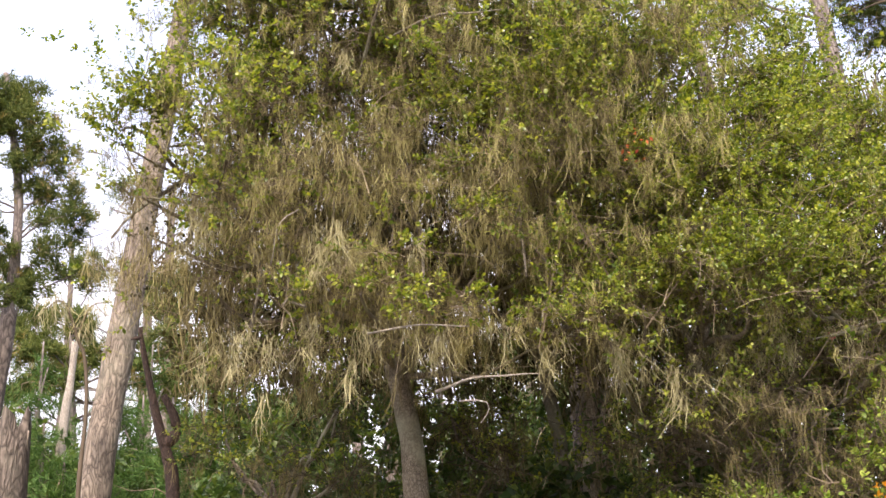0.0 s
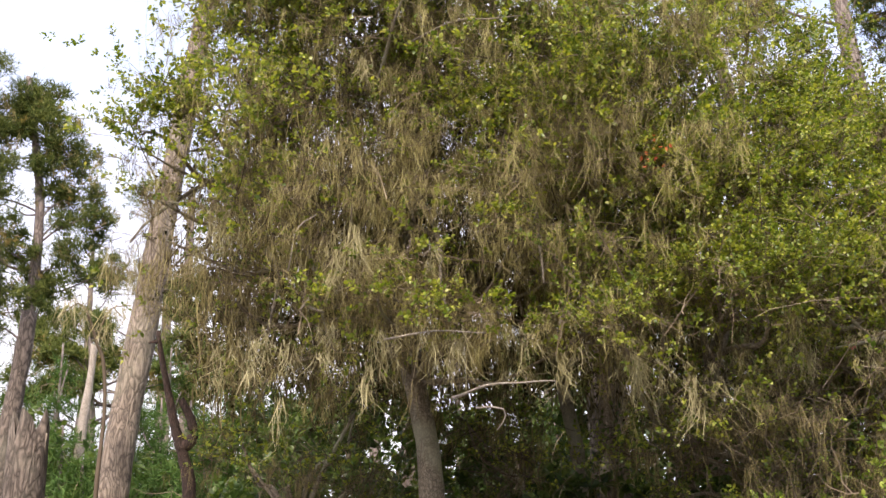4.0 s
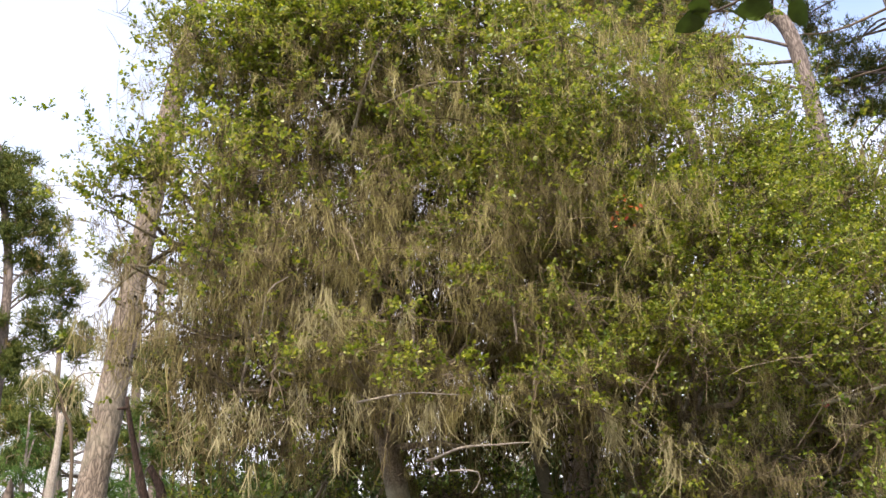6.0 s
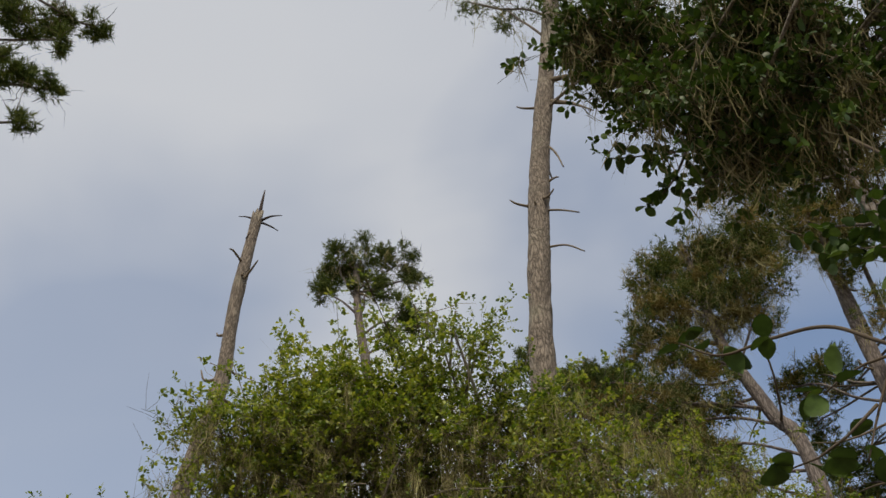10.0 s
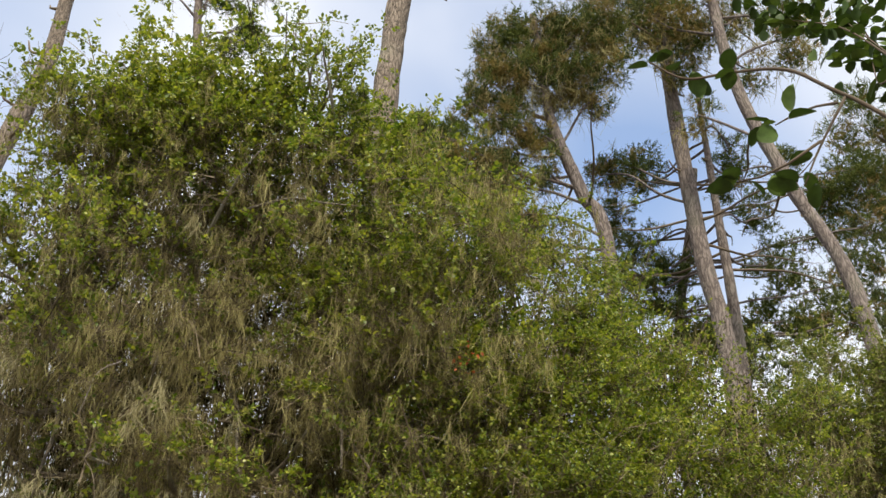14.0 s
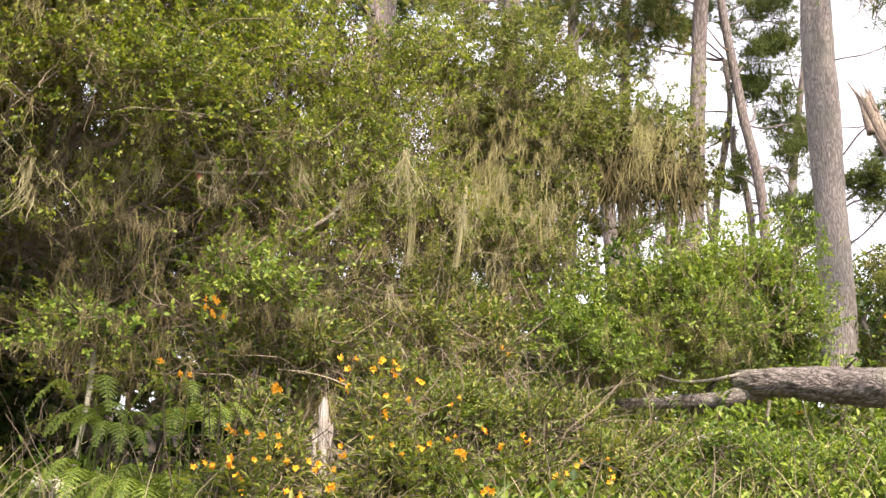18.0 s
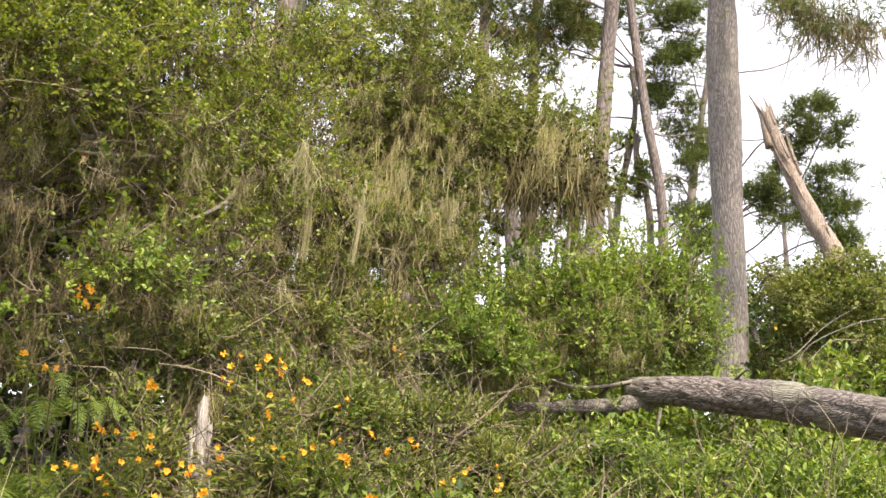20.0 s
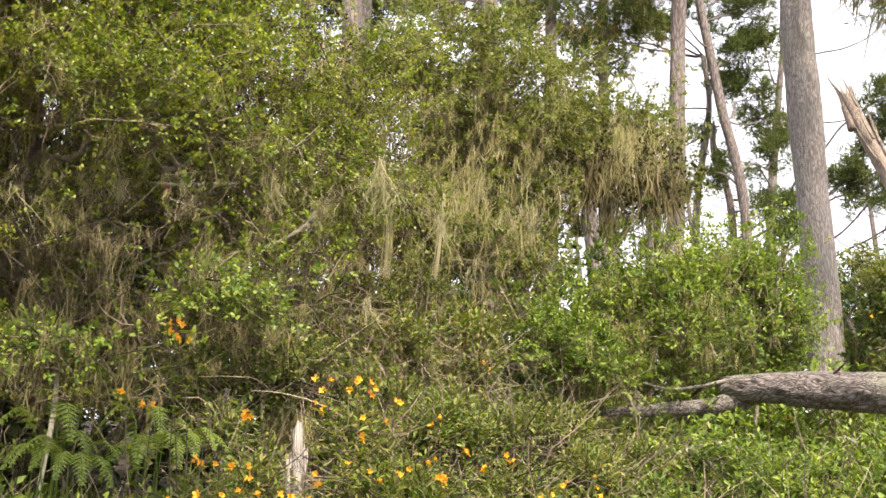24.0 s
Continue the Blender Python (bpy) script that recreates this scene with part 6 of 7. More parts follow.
# Bare pale branches across the oak's front, and a few reddened leaves
for n, (path, ra) in enumerate([([(-0.00, 5.32, 3.00), (0.17, 5.25, 3.05), (0.36, 5.24, 3.05), (0.51, 5.18, 3.04)], 0.008), ([(0.12, 5.33, 2.95), (0.25, 5.28, 2.93), (0.27, 5.29, 2.88), (0.22, 5.30, 2.83)], 0.006), ([(-0.33, 5.13, 3.25), (-0.08, 5.08, 3.28), (0.17, 5.08, 3.26)], 0.006), ([(-0.82, 5.15, 3.63), (-0.78, 5.08, 3.82), (-0.67, 5.06, 3.90)], 0.006), ([(-0.23, 5.28, 5.04), (0.05, 5.13, 5.09), (0.25, 5.08, 5.07), (0.43, 5.02, 5.05)], 0.01), ([(-0.39, 5.39, 4.85), (-0.25, 5.09, 5.15), (-0.12, 4.96, 5.34)], 0.014), ([(-1.10, 5.37, 4.52), (-1.22, 5.19, 4.57), (-1.30, 5.12, 4.65)], 0.01)]):
    part("bare_branch", stem(path, ra, 0.003, 6, 0.2, step=0.04, seed=970 + n, wander=0.02), GREY_WOOD if n < 4 else OAK_BARK, oak_a, "pale bare branch", smooth=True)
rr = np.random.default_rng(985)
rp = np.array((1.04, 4.89, 4.12)) + rr.normal(size=(16, 3)) * np.array([0.03, 0.02, 0.06])
part("leaves", leaf_blades(rp, rr.normal(size=(16, 3)), rr.normal(size=(16, 3)) + np.array([0, -0.5, 1]), np.full(16, 0.03), np.full(16, 0.018)), RED_LEAF, oak_a, "a few withered red leaves")

# An oak beside the road, whose boughs reach over the viewer
N_LEAF = [(0.58, 2.05, 4.94, 0.17), (0.72, 2.01, 4.69, 0.16), (0.91, 1.91, 4.73, 0.20), (1.05, 1.83, 4.50, 0.19), (0.77, 1.98, 4.38, 0.11), (0.91, 1.92, 4.29, 0.14), (1.06, 1.82, 4.15, 0.14), (1.19, 1.74, 4.34, 0.14), (0.78, 1.98, 4.10, 0.08), (0.66, 2.02, 4.44, 0.07)]
nr = np.random.default_rng(500)
near_oak = thing("oak_tree", (2.5, -1.3, 0.0), "live oak reaching broad dark leaves over the road", "tree", "live oaks")
part("trunk", stem([(2.5, -1.3, -0.1), (2.45, -1.2, 1.5), (2.3, -0.9, 2.9), (2.1, -0.2, 4.2), (1.9, 0.8, 5.4)], 0.17, 0.08, 18, 0.1, 0.006, step=0.06, seed=501), OAK_BARK, near_oak, smooth=True)
NEAR_BOUGH = [(2.3, -0.9, 2.8), (1.5, 0.1, 2.52), (0.95, 0.75, 2.42), (0.69, 1.01, 2.49), (0.56, 1.13, 2.66), (0.50, 1.18, 2.74), (0.43, 1.23, 2.76), (0.36, 1.27, 2.76), (0.31, 1.30, 2.81)]
NEAR_TWIGS = [[(0.56, 1.13, 2.66), (0.52, 1.17, 2.57), (0.49, 1.18, 2.50)], [(0.52, 1.16, 2.58), (0.46, 1.21, 2.54), (0.41, 1.24, 2.53)], [(0.55, 1.14, 2.65), (0.51, 1.17, 2.65), (0.47, 1.20, 2.63)], [(0.69, 1.01, 2.49), (0.80, 1.25, 2.9), (0.88, 1.45, 3.22)], [(0.80, 1.25, 2.9), (0.86, 1.38, 2.98), (0.90, 1.43, 3.10)], [(0.80, 1.25, 2.9), (0.82, 1.40, 3.14), (0.79, 1.52, 3.27)]]
part("limb", stem(NEAR_BOUGH, 0.006, 0.0014, 8, 0.08, step=0.04, seed=502), TWIG_DARK, near_oak, smooth=True)
for n, path in enumerate(NEAR_TWIGS):
    part("limb", stem(path, 0.0026, 0.0012, 6, 0.08, step=0.03, seed=503 + n), TWIG_DARK, near_oak, smooth=True)
for n, c in enumerate(N_LEAF):
    part("limb", limb_to((1.95, 0.6, 5.0), c[:3], 0.010, 510 + n, -0.05, r1=0.005), OAK_BARK, near_oak, smooth=True)
p, d = in_lobes(broken(N_LEAF, nr, 5, 0.5), 330, nr, 0.1, 0.1)
leaf, twig, moss = sprays(p, d, nr, np.full(len(p), 0.75), np.full(len(p), 0.45), 0.031, 0.6, 0.24, 8, 8)
part("crown", leaf, NEAR_LEAF, near_oak)
part("twigwork", twig, TWIG_DARK, near_oak)
part("lichen", hanging(moss, nr, 8, 0.06, 0.28, 0.0013, 0.02, 0.85, 0.13), LICHEN_SHADE_BROWN, near_oak, "brown lichen hanging among the leaves")
# twigs with large round leaves against the sky
HANG = [[(0.95, 2.30, 4.62), (0.78, 2.26, 4.52), (0.62, 2.24, 4.46), (0.50, 2.24, 4.44)], [(0.78, 2.26, 4.52), (0.70, 2.25, 4.34), (0.60, 2.27, 4.22)], [(0.95, 2.30, 4.62), (0.90, 2.24, 4.40), (0.80, 2.22, 4.26)], [(1.00, 1.72, 3.90), (1.06, 1.66, 3.72), (1.10, 1.62, 3.52)], [(1.20, 1.80, 3.95), (1.16, 1.76, 3.70), (1.20, 1.72, 3.45)], [(1.10, 2.0, 4.5), (1.02, 1.86, 4.3), (0.98, 1.78, 4.12)]]
for n, path in enumerate(HANG):
    line = curve(path, 24)
    twig_ob = part("twig", stem(path, 0.006, 0.002, 6, 0.1, step=0.03, seed=540 + n), TWIG_DARK, near_oak, "thin dark twig")
    at = np.repeat(line[8::2], 3, 0)
    part("leaf_spray", broad_leaves(at + nr.normal(size=at.shape) * 0.012, nr.normal(size=at.shape) + np.array([-0.3, 0, -0.1]), nr.normal(size=at.shape) * 0.45 + np.array([0, -0.3, 1.0]), 0.038 + 0.022 * nr.random(len(at)), 0.026 + 0.012 * nr.random(len(at))), NEAR_LEAF, twig_ob, "round leathery leaves")
near_pts = np.concatenate([np.repeat(np.array(NEAR_BOUGH[6:]), 3, 0)] + [curve(q, 12)[[6, 9, 11, 11, 11, 11]] for q in NEAR_TWIGS])
m = len(near_pts)
pp = near_pts + nr.normal(size=(m, 3)) * 0.008
ww = nr.normal(size=(m, 3)) * np.array([1, 1, 0.6]) + np.array([-0.3, 0.1, 0])
part("crown", broad_leaves(pp, ww, nr.normal(size=(m, 3)) * 0.35 + np.array([0, 0, 1.0]), 0.034 + 0.02 * nr.random(m), 0.023 + 0.011 * nr.random(m)), NEAR_LEAF, near_oak, "broad dark leaves close by")
pp = in_lobes([(0.90, 1.46, 3.22, 0.08), (0.94, 1.43, 3.10, 0.08), (0.85, 1.50, 3.30, 0.07), (0.99, 1.42, 3.02, 0.07), (0.95, 1.5, 3.4, 0.1), (0.79, 1.52, 3.28, 0.07), (0.74, 1.55, 3.32, 0.06), (0.84, 1.47, 3.12, 0.06)], 230, nr, 0.1, 0.0)[0]
part("crown", broad_leaves(pp, nr.normal(size=pp.shape), nr.normal(size=pp.shape) * 0.4 + np.array([0, 0, 1.0]), 0.028 + 0.016 * nr.random(230), 0.019 + 0.009 * nr.random(230)), NEAR_LEAF, near_oak, "dark leaves bunched on the bough")

# ---- dead wood ----
log = thing("fallen_log", (5.83, 4.14, 1.70), "fallen grey-brown pine trunk with a broken forked end", "log")
part("trunk", stem([(5.66, 2.52, 2.17), (5.84, 3.54, 2.42), (5.83, 4.14, 2.55), (5.67, 4.54, 2.59), (5.58, 4.81, 2.61)], 0.14, 0.084, 44, 0.16, 0.034, step=0.02, seed=601, wander=0.03, jag=0.10), LOG_BARK, log, smooth=True)
part("branch", stem([(5.68, 4.69, 2.59), (5.57, 4.80, 2.50), (5.38, 4.90, 2.44), (5.15, 5.07, 2.42), (4.92, 5.24, 2.42)], 0.068, 0.042, 30, 0.3, 0.024, step=0.018, seed=602, jag=0.12, wander=0.05), LOG_BARK, log, smooth=True)
part("bare_twig", stem([(5.57, 4.75, 2.66), (5.40, 4.88, 2.61), (5.22, 5.00, 2.59), (5.06, 5.10, 2.63), (4.90, 5.26, 2.67)], 0.014, 0.004, 7, 0.2, step=0.04, seed=603, wander=0.04), GREY_WOOD, log, "thin bleached barkless branch", smooth=True)
part("broken_stub", stem([(5.74, 4.27, 2.58), (5.75, 4.17, 2.66), (5.74, 4.10, 2.70)], 0.014, 0.005, 6, 0.2, step=0.04, seed=604), CHARRED, log)

stump = thing("broken_stump", (-2.34, 6.05, 1.95), "thick splintered tree stump with rough bark", "stump")
part("bark", stem([(-2.34, 6.05, 1.95), (-2.38, 6.05, 2.94)], 0.12, 0.105, 24, 0.10, 0.014, step=0.04, seed=611, jag=0.16), STUMP_BARK, stump, smooth=True)
part("splinter", stem([np.array((-2.38, 6.05, 2.94)) + (0.08, -0.02, -0.25), np.array((-2.38, 6.05, 2.94)) + (0.10, -0.02, 0.08)], 0.03, 0.008, 7, 0.2, step=0.04, seed=612), RAW_WOOD, stump)

burnt = thing("burnt_snag", (-1.51, 6.41, 1.90), "crooked blackened dead sapling", "dead tree")
part("trunk", stem([(-1.51, 6.41, 1.90), (-1.56, 6.41, 2.73), (-1.61, 6.40, 2.96), (-1.67, 6.39, 3.15), (-1.72, 6.37, 3.40), (-1.79, 6.35, 3.72)], 0.048, 0.015, 12, 0.18, 0.006, step=0.03, seed=621, wander=0.03), CHARRED, burnt, smooth=True)
part("limb", stem([(-1.62, 6.40, 2.99), (-1.55, 6.41, 3.06), (-1.56, 6.41, 3.17), (-1.63, 6.40, 3.30)], 0.035, 0.02, 10, 0.18, step=0.03, seed=622), CHARRED, burnt, smooth=True)
part("limb", stem([(-1.78, 6.35, 3.65), (-1.81, 6.35, 3.65), (-1.84, 6.34, 3.64)], 0.014, 0.005, 6, 0.18, step=0.03, seed=623), CHARRED, burnt, smooth=True)

pole = thing("dead_pole", (-4.59, 13.23, 3.70), "thin bleached dead trunk standing among pines", "dead tree")
part("trunk", stem([(-4.59, 13.23, 3.70), (-4.57, 13.23, 4.87), (-4.55, 13.24, 5.30), (-4.54, 13.24, 5.80)], 0.06, 0.045, 10, 0.1, 0.004, step=0.06, seed=631, jag=0.1), GREY_WOOD, pole, smooth=True)

snapped = thing("snapped_trunk", (-4.40, 10.62, 1.9), "leaning reddish-brown dead pine trunk snapped off short", "dead tree")
part("trunk", stem([(-4.40, 10.62, 1.9), (-4.40, 10.62, 2.95), (-4.41, 10.61, 3.59), (-4.40, 10.62, 4.26), (-4.37, 10.63, 4.90), (-4.36, 10.64, 5.26)], 0.115, 0.08, 16, 0.10, 0.010, step=0.05, seed=633, jag=0.12), STUMP_BARK, snapped, smooth=True)

sapling = thing("dead_sapling", (-2.70, 8.55, 1.90), "thin dead sapling hung with yellowish lichen", "dead tree")
part("trunk", stem([(-2.70, 8.55, 1.90), (-2.81, 8.55, 3.94), (-2.90, 8.52, 4.36), (-3.00, 8.48, 4.62)], 0.02, 0.01, 8, 0.15, step=0.05, seed=661, wander=0.04), TWIG_DARK, sapling, smooth=True)
sr = np.random.default_rng(662)
for n, path in enumerate([[(-3.00, 8.48, 4.62), (-3.06, 8.36, 4.67), (-3.11, 8.23, 4.51)], [(-2.90, 8.52, 4.41), (-2.78, 8.45, 4.60), (-2.64, 8.50, 4.66)]]):
    part("limb", stem(path, 0.012, 0.004, 6, 0.15, step=0.05, seed=663 + n, wander=0.03), TWIG, sapling)
    pts = curve(path, 14)
    part("lichen", hanging(pts + sr.normal(size=pts.shape) * 0.03, sr, 8, 0.08, 0.34, 0.002, 0.02), LICHEN_PALE, sapling, "yellowish lichen beards")

brush = thing("dead_branch", (8.41, 5.30, 2.30), "bleached bare fallen branches among the scrub", "branch")
for n, path in enumerate([[(8.17, 5.31, 3.05), (8.16, 5.14, 3.36), (8.22, 4.83, 3.52), (8.36, 4.57, 3.60)], [(8.15, 5.14, 3.26), (8.24, 4.99, 3.45), (8.37, 4.77, 3.45)], [(8.21, 5.44, 3.30), (8.20, 5.27, 3.35), (8.31, 5.07, 3.59), (8.35, 4.79, 3.73)]]):
    part("branch", stem(path, 0.008, 0.003, 6, 0.2, step=0.05, seed=671 + n, wander=0.05), GREY_WOOD, brush, smooth=True)

split = thing("splintered_snag", (11.60, 6.56, 2.60), "leaning broken pine with raw orange splintered wood", "dead tree")
part("trunk", stem([(11.60, 6.56, 2.60), (11.53, 6.70, 4.93), (11.38, 6.96, 5.73), (11.26, 7.16, 6.35), (11.14, 7.35, 6.99)], 0.15, 0.075, 20, 0.16, 0.02, step=0.05, seed=641, jag=0.2, wander=0.03), RAW_WOOD, split, smooth=True)
part("splinter", stem([(11.14, 7.35, 6.66), (11.08, 7.44, 7.11), (11.00, 7.56, 7.39)], 0.06, 0.006, 9, 0.2, step=0.05, seed=642), RAW_WOOD, split)

fr = np.random.default_rng(645)
for n in range(14):
    f = 0.15 + 0.8 * fr.random()
    a = np.array((11.53, 6.70, 4.93)) + (np.array((11.14, 7.35, 6.99)) - np.array((11.53, 6.70, 4.93))) * f
    o = fr.normal(size=3) * np.array([0.05, 0.05, 0.02]) + np.array([-0.03, -0.06, 0])
    part("splinter", stem([a + o, a + o * 1.25 + (-0.05, 0.09, 0.25), a + o * 1.5 + (-0.10, 0.17, 0.42 + 0.25 * fr.random())], 0.012 + 0.012 * fr.random(), 0.003, 5, 0.3, 0.006, step=0.04, seed=646 + n, wander=0.02), RAW_WOOD, split)

post = thing("weathered_stump", (2.20, 4.07, 1.30), "small grey weathered stump with split top", "stump")
for n, (dx, dz, r) in enumerate([(0.0, 0.0, 0.034), (0.035, -0.06, 0.022), (-0.03, -0.12, 0.02)]):
    part("splinter", stem([np.array((2.20, 4.07, 1.30)) + (dx * 1.4, 0, 0), np.array((2.17, 4.07, 1.92)) + (dx, 0, dz)], r, r * 0.6, 9, 0.2, 0.004, step=0.025, seed=651 + n, jag=0.05), GREY_WOOD, post, smooth=True)


# ---- plants on the bank ----
def fern(place, seed, fronds=6, length=0.55, stipe=0.3):
    """Bracken: upright stalks, each with a spread, arching frond cut into leaflets."""
    r = np.random.default_rng(seed)
    place = np.array(place, float)
    root = thing("fern", place, "light green bracken fern on the bank", "fern", "ferns on the bank")
    back = math.atan2(-place[1], -place[0])
    for n in range(fronds):
        a = back + 2.6 * ((n + 0.3 + 0.4 * r.random()) / fronds - 0.5)
        o = np.array([np.cos(a), np.sin(a), 0])
        ln = length * (0.75 + 0.45 * r.random())
        low = place + o * 0.03
        crown = place + o * 0.06 + np.array([0, 0, stipe * (0.8 + 0.35 * r.random())])
        stalk = part("stalk", strips(curve([low, (low + crown) / 2 + r.normal(size=3) * 0.015, crown], 8)[None], np.full((1, 8), 0.003), r, 3), FERN_LEAF, root)
        up = 0.25 * r.random()
        rachis = curve([crown, crown + o * ln * 0.33 + (0, 0, ln * (0.12 + up)), crown + o * ln * 0.65 + (0, 0, ln * (0.5 * up - 0.08)), crown + o * ln * 0.86 + (0, 0, -ln * 0.38)], 45)
        shapes = [strips(rachis[None], np.linspace(0.0025, 0.0008, 45)[None], r, 3)]
        tan = unit(np.gradient(rachis, axis=0))
        side = unit(np.cross(tan, np.array([0, 0, 1.0])))
        gap = ln / 15
        for k in range(3, 45, 3):
            f = (k - 3) / 42
            pl = ln * 0.34 * (1 - f) ** 0.9 * min(1, 0.6 + f * 3) + 0.006
            for sg in (-1, 1):
                q = max(3, int(pl / 0.006))
                s = (np.arange(q) + 0.5) / q
                way = unit(side[k] * sg + tan[k] * 0.3 - np.array([0, 0, 0.12]))
                face = np.tile(np.cross(way, tan[k]) * (1 if np.cross(way, tan[k])[2] > 0 else -1), (q, 1))
                bp = rachis[k] + way * (s * pl)[:, None] - np.array([0, 0, 1]) * (0.22 * pl * s**2)[:, None]
                for sg2 in (-1, 1):
                    w2 = unit(tan[k] * sg2 + way * 0.5) + r.normal(size=(q, 3)) * 0.05
                    shapes.append(leaf_blades(bp, w2, face, gap * (0.62 * (1 - s) + 0.12), np.full(q, 0.0085), 0.02))
        part("frond", join(*shapes), FERN_LEAF, stalk)
    return root


for n, (x, y, z, s) in enumerate([(1.69, 4.32, 2.00, 0.16), (1.42, 4.31, 1.90, 0.14), (1.24, 3.94, 1.67, 0.17), (1.47, 3.92, 1.66, 0.18), (1.37, 4.44, 1.98, 0.15), (1.85, 4.36, 1.97, 0.12), (1.36, 3.80, 1.63, 0.17)]):
    fern((x, y, gz(x, y)), 700 + n, 6, s * 1.25, max(0.12, z - gz(x, y) - 0.10))


def flower_shape(c, out, r, size=0.02):
    """A funnel flower: a tube and five notched, spread lobes."""
    out = unit(np.array(out, float))
    u = unit(np.cross(out, np.array([0.2, 0.3, 1.0])))
    v = np.cross(out, u)
    verts, faces = [c - out * size * 1.2], []
    k = 15
    for i in range(k):
        a = 6.283 * i / k
        verts.append(c + (u * np.cos(a) + v * np.sin(a)) * size * 0.28)
    for i in range(k):
        a = 6.283 * i / k
        w = (0.6, 1.0, 0.97)[i % 3] * size * (0.85 + 0.35 * r.random())
        verts.append(c + (u * np.cos(a) + v * np.sin(a)) * w + out * size * (0.35 + 0.35 * r.normal()))
    for i in range(k):
        j = (i + 1) % k
        faces += [(0, 1 + i, 1 + j), (1 + i, 1 + k + i, 1 + k + j), (1 + i, 1 + k + j, 1 + j)]
    return np.array(verts), np.array(faces)


def flower_plant(place, heads, seed):
    """A sticky monkeyflower: stems, narrow leaves, and a flower or two at each stem's head."""
    r = np.random.default_rng(seed)
    place = np.array(place, float)
    root = thing("flowering_plant", place, "bushy plant with orange funnel flowers and narrow green leaves", "flower", "orange flowers on the bank")
    leaves = []
    for h in heads:
        h = np.array(h, float)
        mid = (place + h) / 2 + r.normal(size=3) * np.array([0.04, 0.04, 0.02])
        line = curve([place + r.normal(size=3) * np.array([0.03, 0.03, 0]), mid, h - np.array([0, 0, 0.03])], 16)
        stalk = part("stem", strips(line[None], np.linspace(0.003, 0.0015, 16)[None], r, 3), TWIG, root)
        idx = np.repeat(np.arange(4, 16), 3)
        lp = line[idx] + r.normal(size=(len(idx), 3)) * 0.004
        lw = r.normal(size=(len(idx), 3)) * np.array([1, 1, 0.3]) + np.array([0, 0, 0.35])
        L = 0.03 + 0.035 * r.random(len(idx))
        leaves.append(leaf_blades(lp, lw, np.tile([0, 0, 1.0], (len(idx), 1)) + r.normal(size=(len(idx), 3)) * 0.3, L, L * 0.24))
        for q in range(1 + int(r.random() < 0.7) + int(r.random() < 0.4)):
            o = np.array([r.normal(), -0.9 + 0.7 * r.normal(), 0.45])
            part("flower", flower_shape(h + r.normal(size=3) * 0.016, o, r, 0.0105 + 0.0045 * r.random()), PETAL, stalk, "orange funnel-shaped blossom")
    part("leaves", join(*leaves), HERB_LEAF, root)
    return root


FLOWERS = [(1.52, 3.82, 2.22), (1.55, 3.81, 2.23), (1.56, 3.80, 2.16), (1.32, 3.58, 1.95), (1.39, 3.55, 1.91), (1.79, 3.71, 1.94), (1.66, 3.65, 1.78), (1.72, 3.63, 1.75), (1.61, 3.68, 1.77), (1.41, 3.43, 1.64), (1.49, 3.40, 1.65), (1.55, 3.37, 1.63), (1.52, 3.39, 1.61), (1.73, 3.40, 1.65), (1.77, 3.38, 1.65), (1.76, 3.27, 1.60), (1.62, 3.23, 1.56), (1.72, 3.52, 1.70)]
FLOWERS += [(2.38, 4.01, 2.16), (2.42, 3.98, 2.16), (2.22, 3.98, 2.13), (2.44, 3.97, 2.11), (2.50, 3.93, 2.09), (2.34, 3.91, 2.02), (2.37, 3.77, 1.98), (2.22, 3.99, 2.05), (2.19, 3.77, 1.84), (2.08, 3.72, 1.76), (2.23, 3.63, 1.78), (2.29, 3.59, 1.78), (2.29, 3.83, 1.90), (2.51, 3.68, 1.85), (2.42, 3.50, 1.77), (2.44, 3.49, 1.77), (2.73, 3.64, 1.83), (2.73, 3.77, 1.88), (2.71, 3.91, 2.03), (2.92, 3.75, 1.90), (2.98, 3.57, 1.77), (3.16, 3.68, 1.81), (3.33, 3.65, 1.77), (3.45, 3.81, 1.84), (2.46, 3.35, 1.64), (1.95, 3.56, 1.69), (3.10, 4.11, 2.33), (5.63, 5.52, 2.60), (5.78, 4.56, 2.43), (8.19, 5.46, 3.60)]
left = list(FLOWERS)
seed_n = 0
while left:
    h0 = left[0]
    near = sorted(left, key=lambda q: math.dist(q, h0))[:4]
    near = [q for q in near if math.dist(q, h0) < 0.45]
    left = [q for q in left if q not in near]
    cx, cy = sum(q[0] for q in near) / len(near), sum(q[1] for q in near) / len(near)
    flower_plant((cx, cy + 0.04, gz(cx, cy + 0.04)), near, 800 + seed_n)
    seed_n += 1

# A pale stone half sunk in the litter
sr = np.random.default_rng(890)
sa, sb = np.meshgrid(np.linspace(0, np.pi, 14), np.linspace(0, 2 * np.pi, 24, endpoint=False), indexing="ij")
sv = np.stack([np.sin(sa) * np.cos(sb), np.sin(sa) * np.sin(sb), np.cos(sa)], -1).reshape(-1, 3)
sv = sv * (1 + 0.22 * vnoise(sv * 1.6, 41) + 0.06 * vnoise(sv * 5, 42))[:, None] * np.array([0.085, 0.065, 0.05]) + np.array((1.45, 5.08, 1.61))
si, sj = (q.ravel() for q in np.meshgrid(np.arange(13), np.arange(24), indexing="ij"))
sk = (sj + 1) % 24
stone = part("stone", (sv, np.stack([si * 24 + sj, (si + 1) * 24 + sj, (si + 1) * 24 + sk, si * 24 + sk], -1)), STONE, smooth=True)
tagged(stone, "pale smooth stone lying among the ferns", "stone")

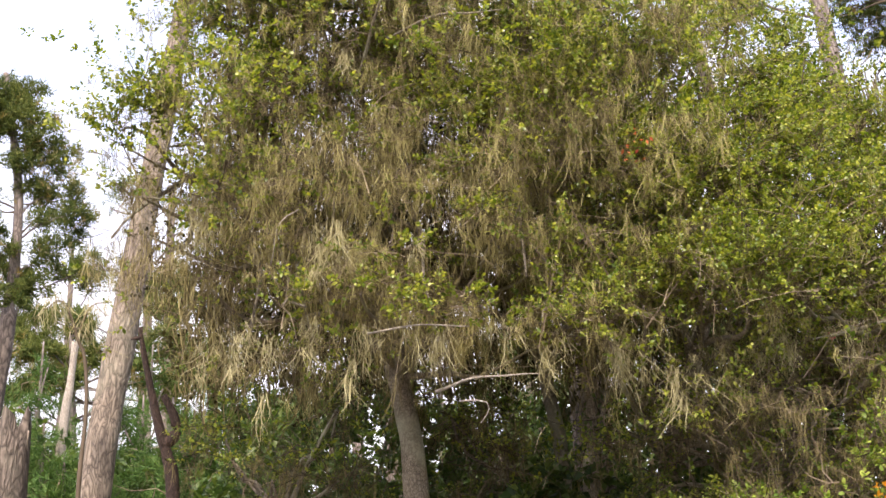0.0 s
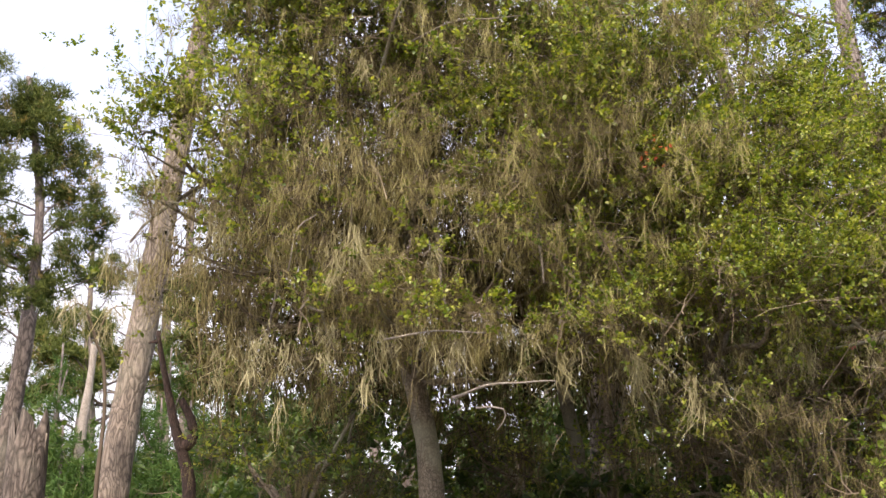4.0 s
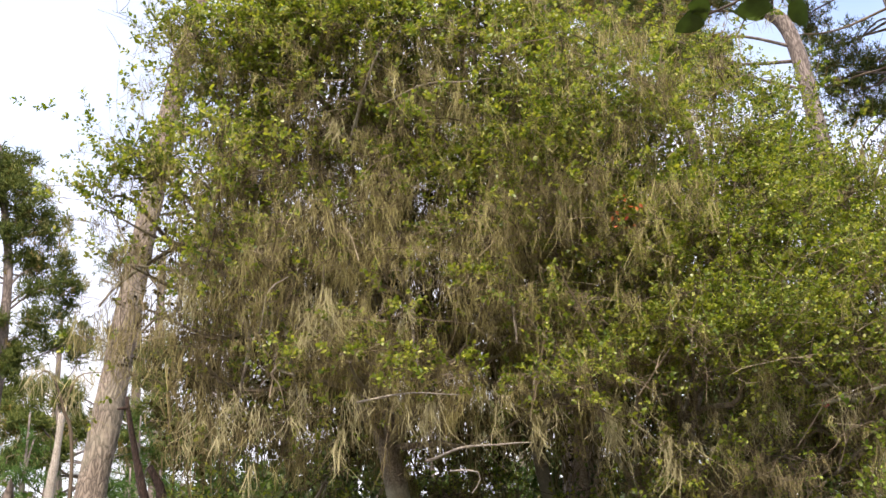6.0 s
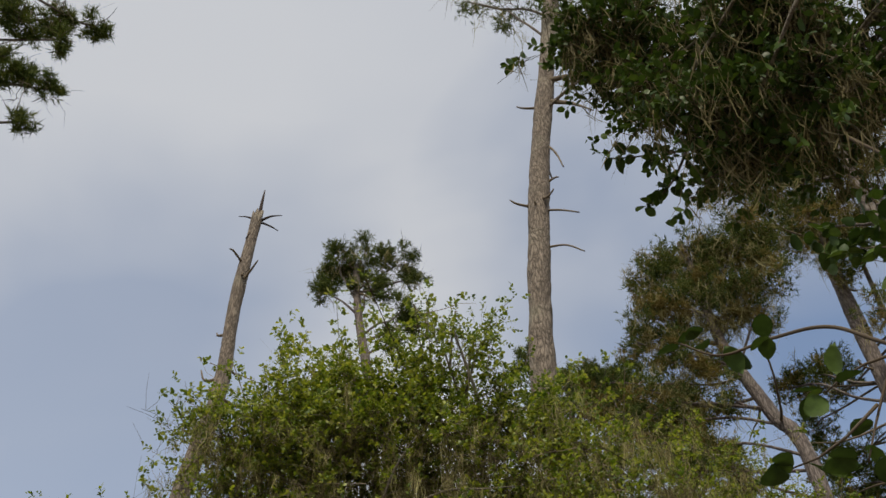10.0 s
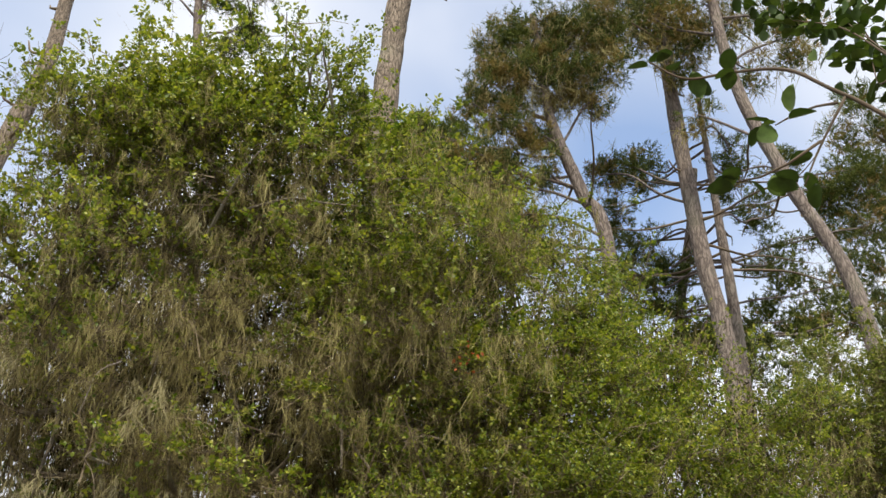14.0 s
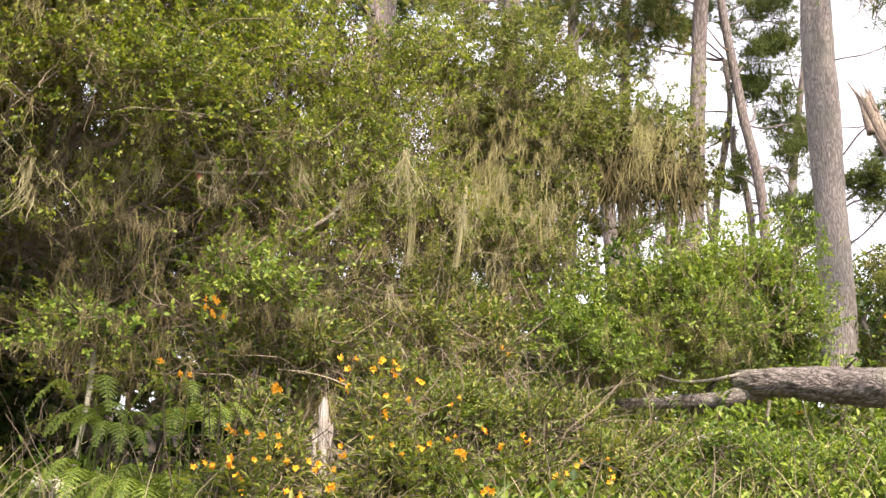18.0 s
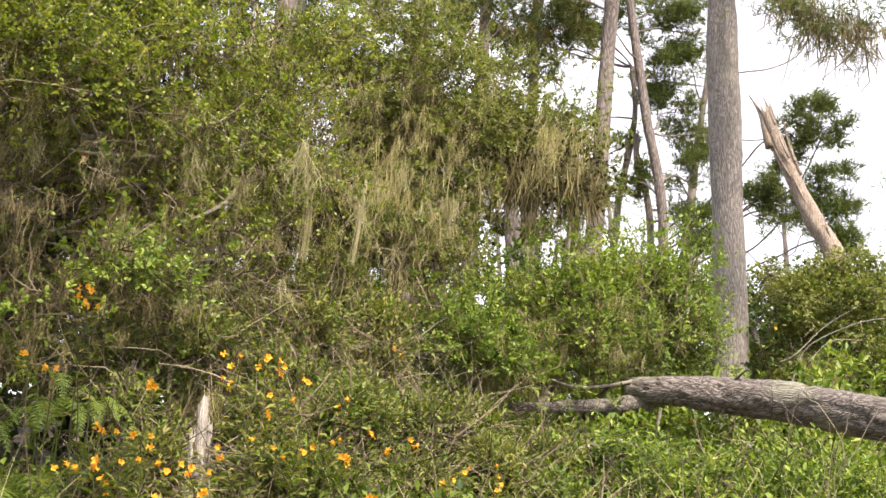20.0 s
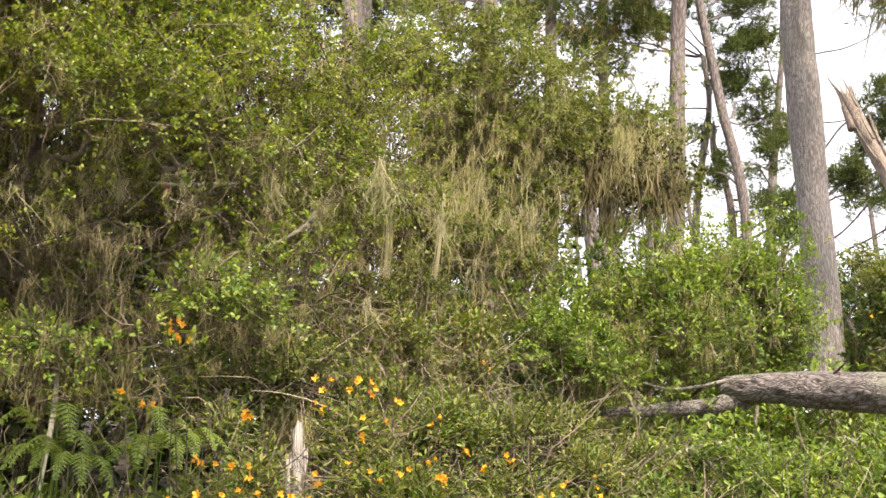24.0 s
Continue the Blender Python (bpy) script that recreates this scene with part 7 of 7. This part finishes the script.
# One pink blossom in the scrub
pr = np.random.default_rng(880)
rose = thing("wild_rose", (2.07, 5.44, 3.27), "small pink blossom among dark leaves", "flower")
part("stem", strips(curve([np.array((2.07, 5.44, 3.27)) + (0.02, 0.3, -0.25), np.array((2.07, 5.44, 3.27)) + (0, 0.1, -0.05), (2.07, 5.44, 3.27)], 8)[None], np.full((1, 8), 0.002), pr, 3), TWIG, rose)
part("flower", flower_shape(np.array((2.07, 5.44, 3.27), float), (0, -1, 0.2), pr, 0.022), PETAL_PINK, rose)


def bank_spots(n, r, h0, h1, a0=-10, a1=66):
    a, h = np.radians(a0 + (a1 - a0) * r.random(n)), h0 + (h1 - h0) * r.random(n)
    x, y = h * np.sin(a), h * np.cos(a)
    return np.stack([x, y, ground_z(x, y)], -1)


# Herbs, grass, fallen leaves and dead stems that cover the bank
hr = np.random.default_rng(900)
p = bank_spots(900, hr, 2.9, 7.0)
tall = np.where(np.hypot(p[:, 0], p[:, 1]) < 4.8, 0.08, np.where(np.arctan2(p[:, 0], p[:, 1]) > radians(39), 0.04, 0.26)) * np.clip(0.5 + 0.9 * vnoise(p * 1.1, 31), 0, 1) * hr.random(len(p))
k = 7
p = np.repeat(p, k, 0) + hr.normal(size=(len(p) * k, 3)) * np.array([0.07, 0.07, 0.0])
p[:, 2] += np.repeat(tall, k) * hr.random(len(p))
p = p[(p[:, 0] > 2.4) | (np.hypot(p[:, 0], p[:, 1]) > 4.9)]
some = vnoise(p * 0.8, 33) > -0.05
for name, sel, mat, size, slim, text in (("herbs", some, HERB_LEAF, 0.034, 0.34, "yellow-green herbs with narrow leaves covering the bank"), ("brambles", ~some, SHRUB_LEAF, 0.038, 0.6, "bright green trailing brambles on the bank")):
    q = p[sel]
    ob = part(name, sprigs(q, np.tile([0, 0, 1.0], (len(q), 1)), hr, 9, 0.2, size, slim, 0.7, 0.9)[0], mat)
    tagged(ob, text, "herbs", kind="stuff")
p = bank_spots(2200, hr, 2.8, 7.5)
s = np.linspace(0, 1, 5)
lean = hr.normal(size=(len(p), 1, 3)) * np.array([0.4, 0.4, 0])
gl = 0.12 + 0.3 * hr.random((len(p), 1, 1)) ** 2
grass = part("grass", strips(p[:, None] + (np.array([0, 0, 1.0]) * s[:, None] + lean * (s**2)[:, None]) * gl, 0.0022 * np.ones((len(p), 1)) * np.array([1, 1, 0.8, 0.5, 0.1]), hr), DRY_GRASS)
tagged(grass, "dry straw-coloured grass blades on the bank", "grass", kind="stuff")
p = bank_spots(9000, hr, 1.6, 9)
litter = part("leaf_litter", leaf_blades(p + np.array([0, 0, 0.012]), hr.normal(size=p.shape) * np.array([1, 1, 0.2]), np.tile([0, 0, 1.0], (len(p), 1)) + hr.normal(size=p.shape) * 0.3, 0.025 + 0.02 * hr.random(len(p)), 0.015 + 0.01 * hr.random(len(p))), DRY_LEAF)
tagged(litter, "dry brown fallen leaves on the soil", "leaf litter", kind="stuff")
p = bank_spots(1500, hr, 3.0, 8)
dead = part("dead_stems", wild_twigs(p, hr, 0.5, 0.0022, 0.35, 1.2), TWIG)
tagged(dead, "tangle of dead brown stems on the bank", "dead stems", kind="stuff")
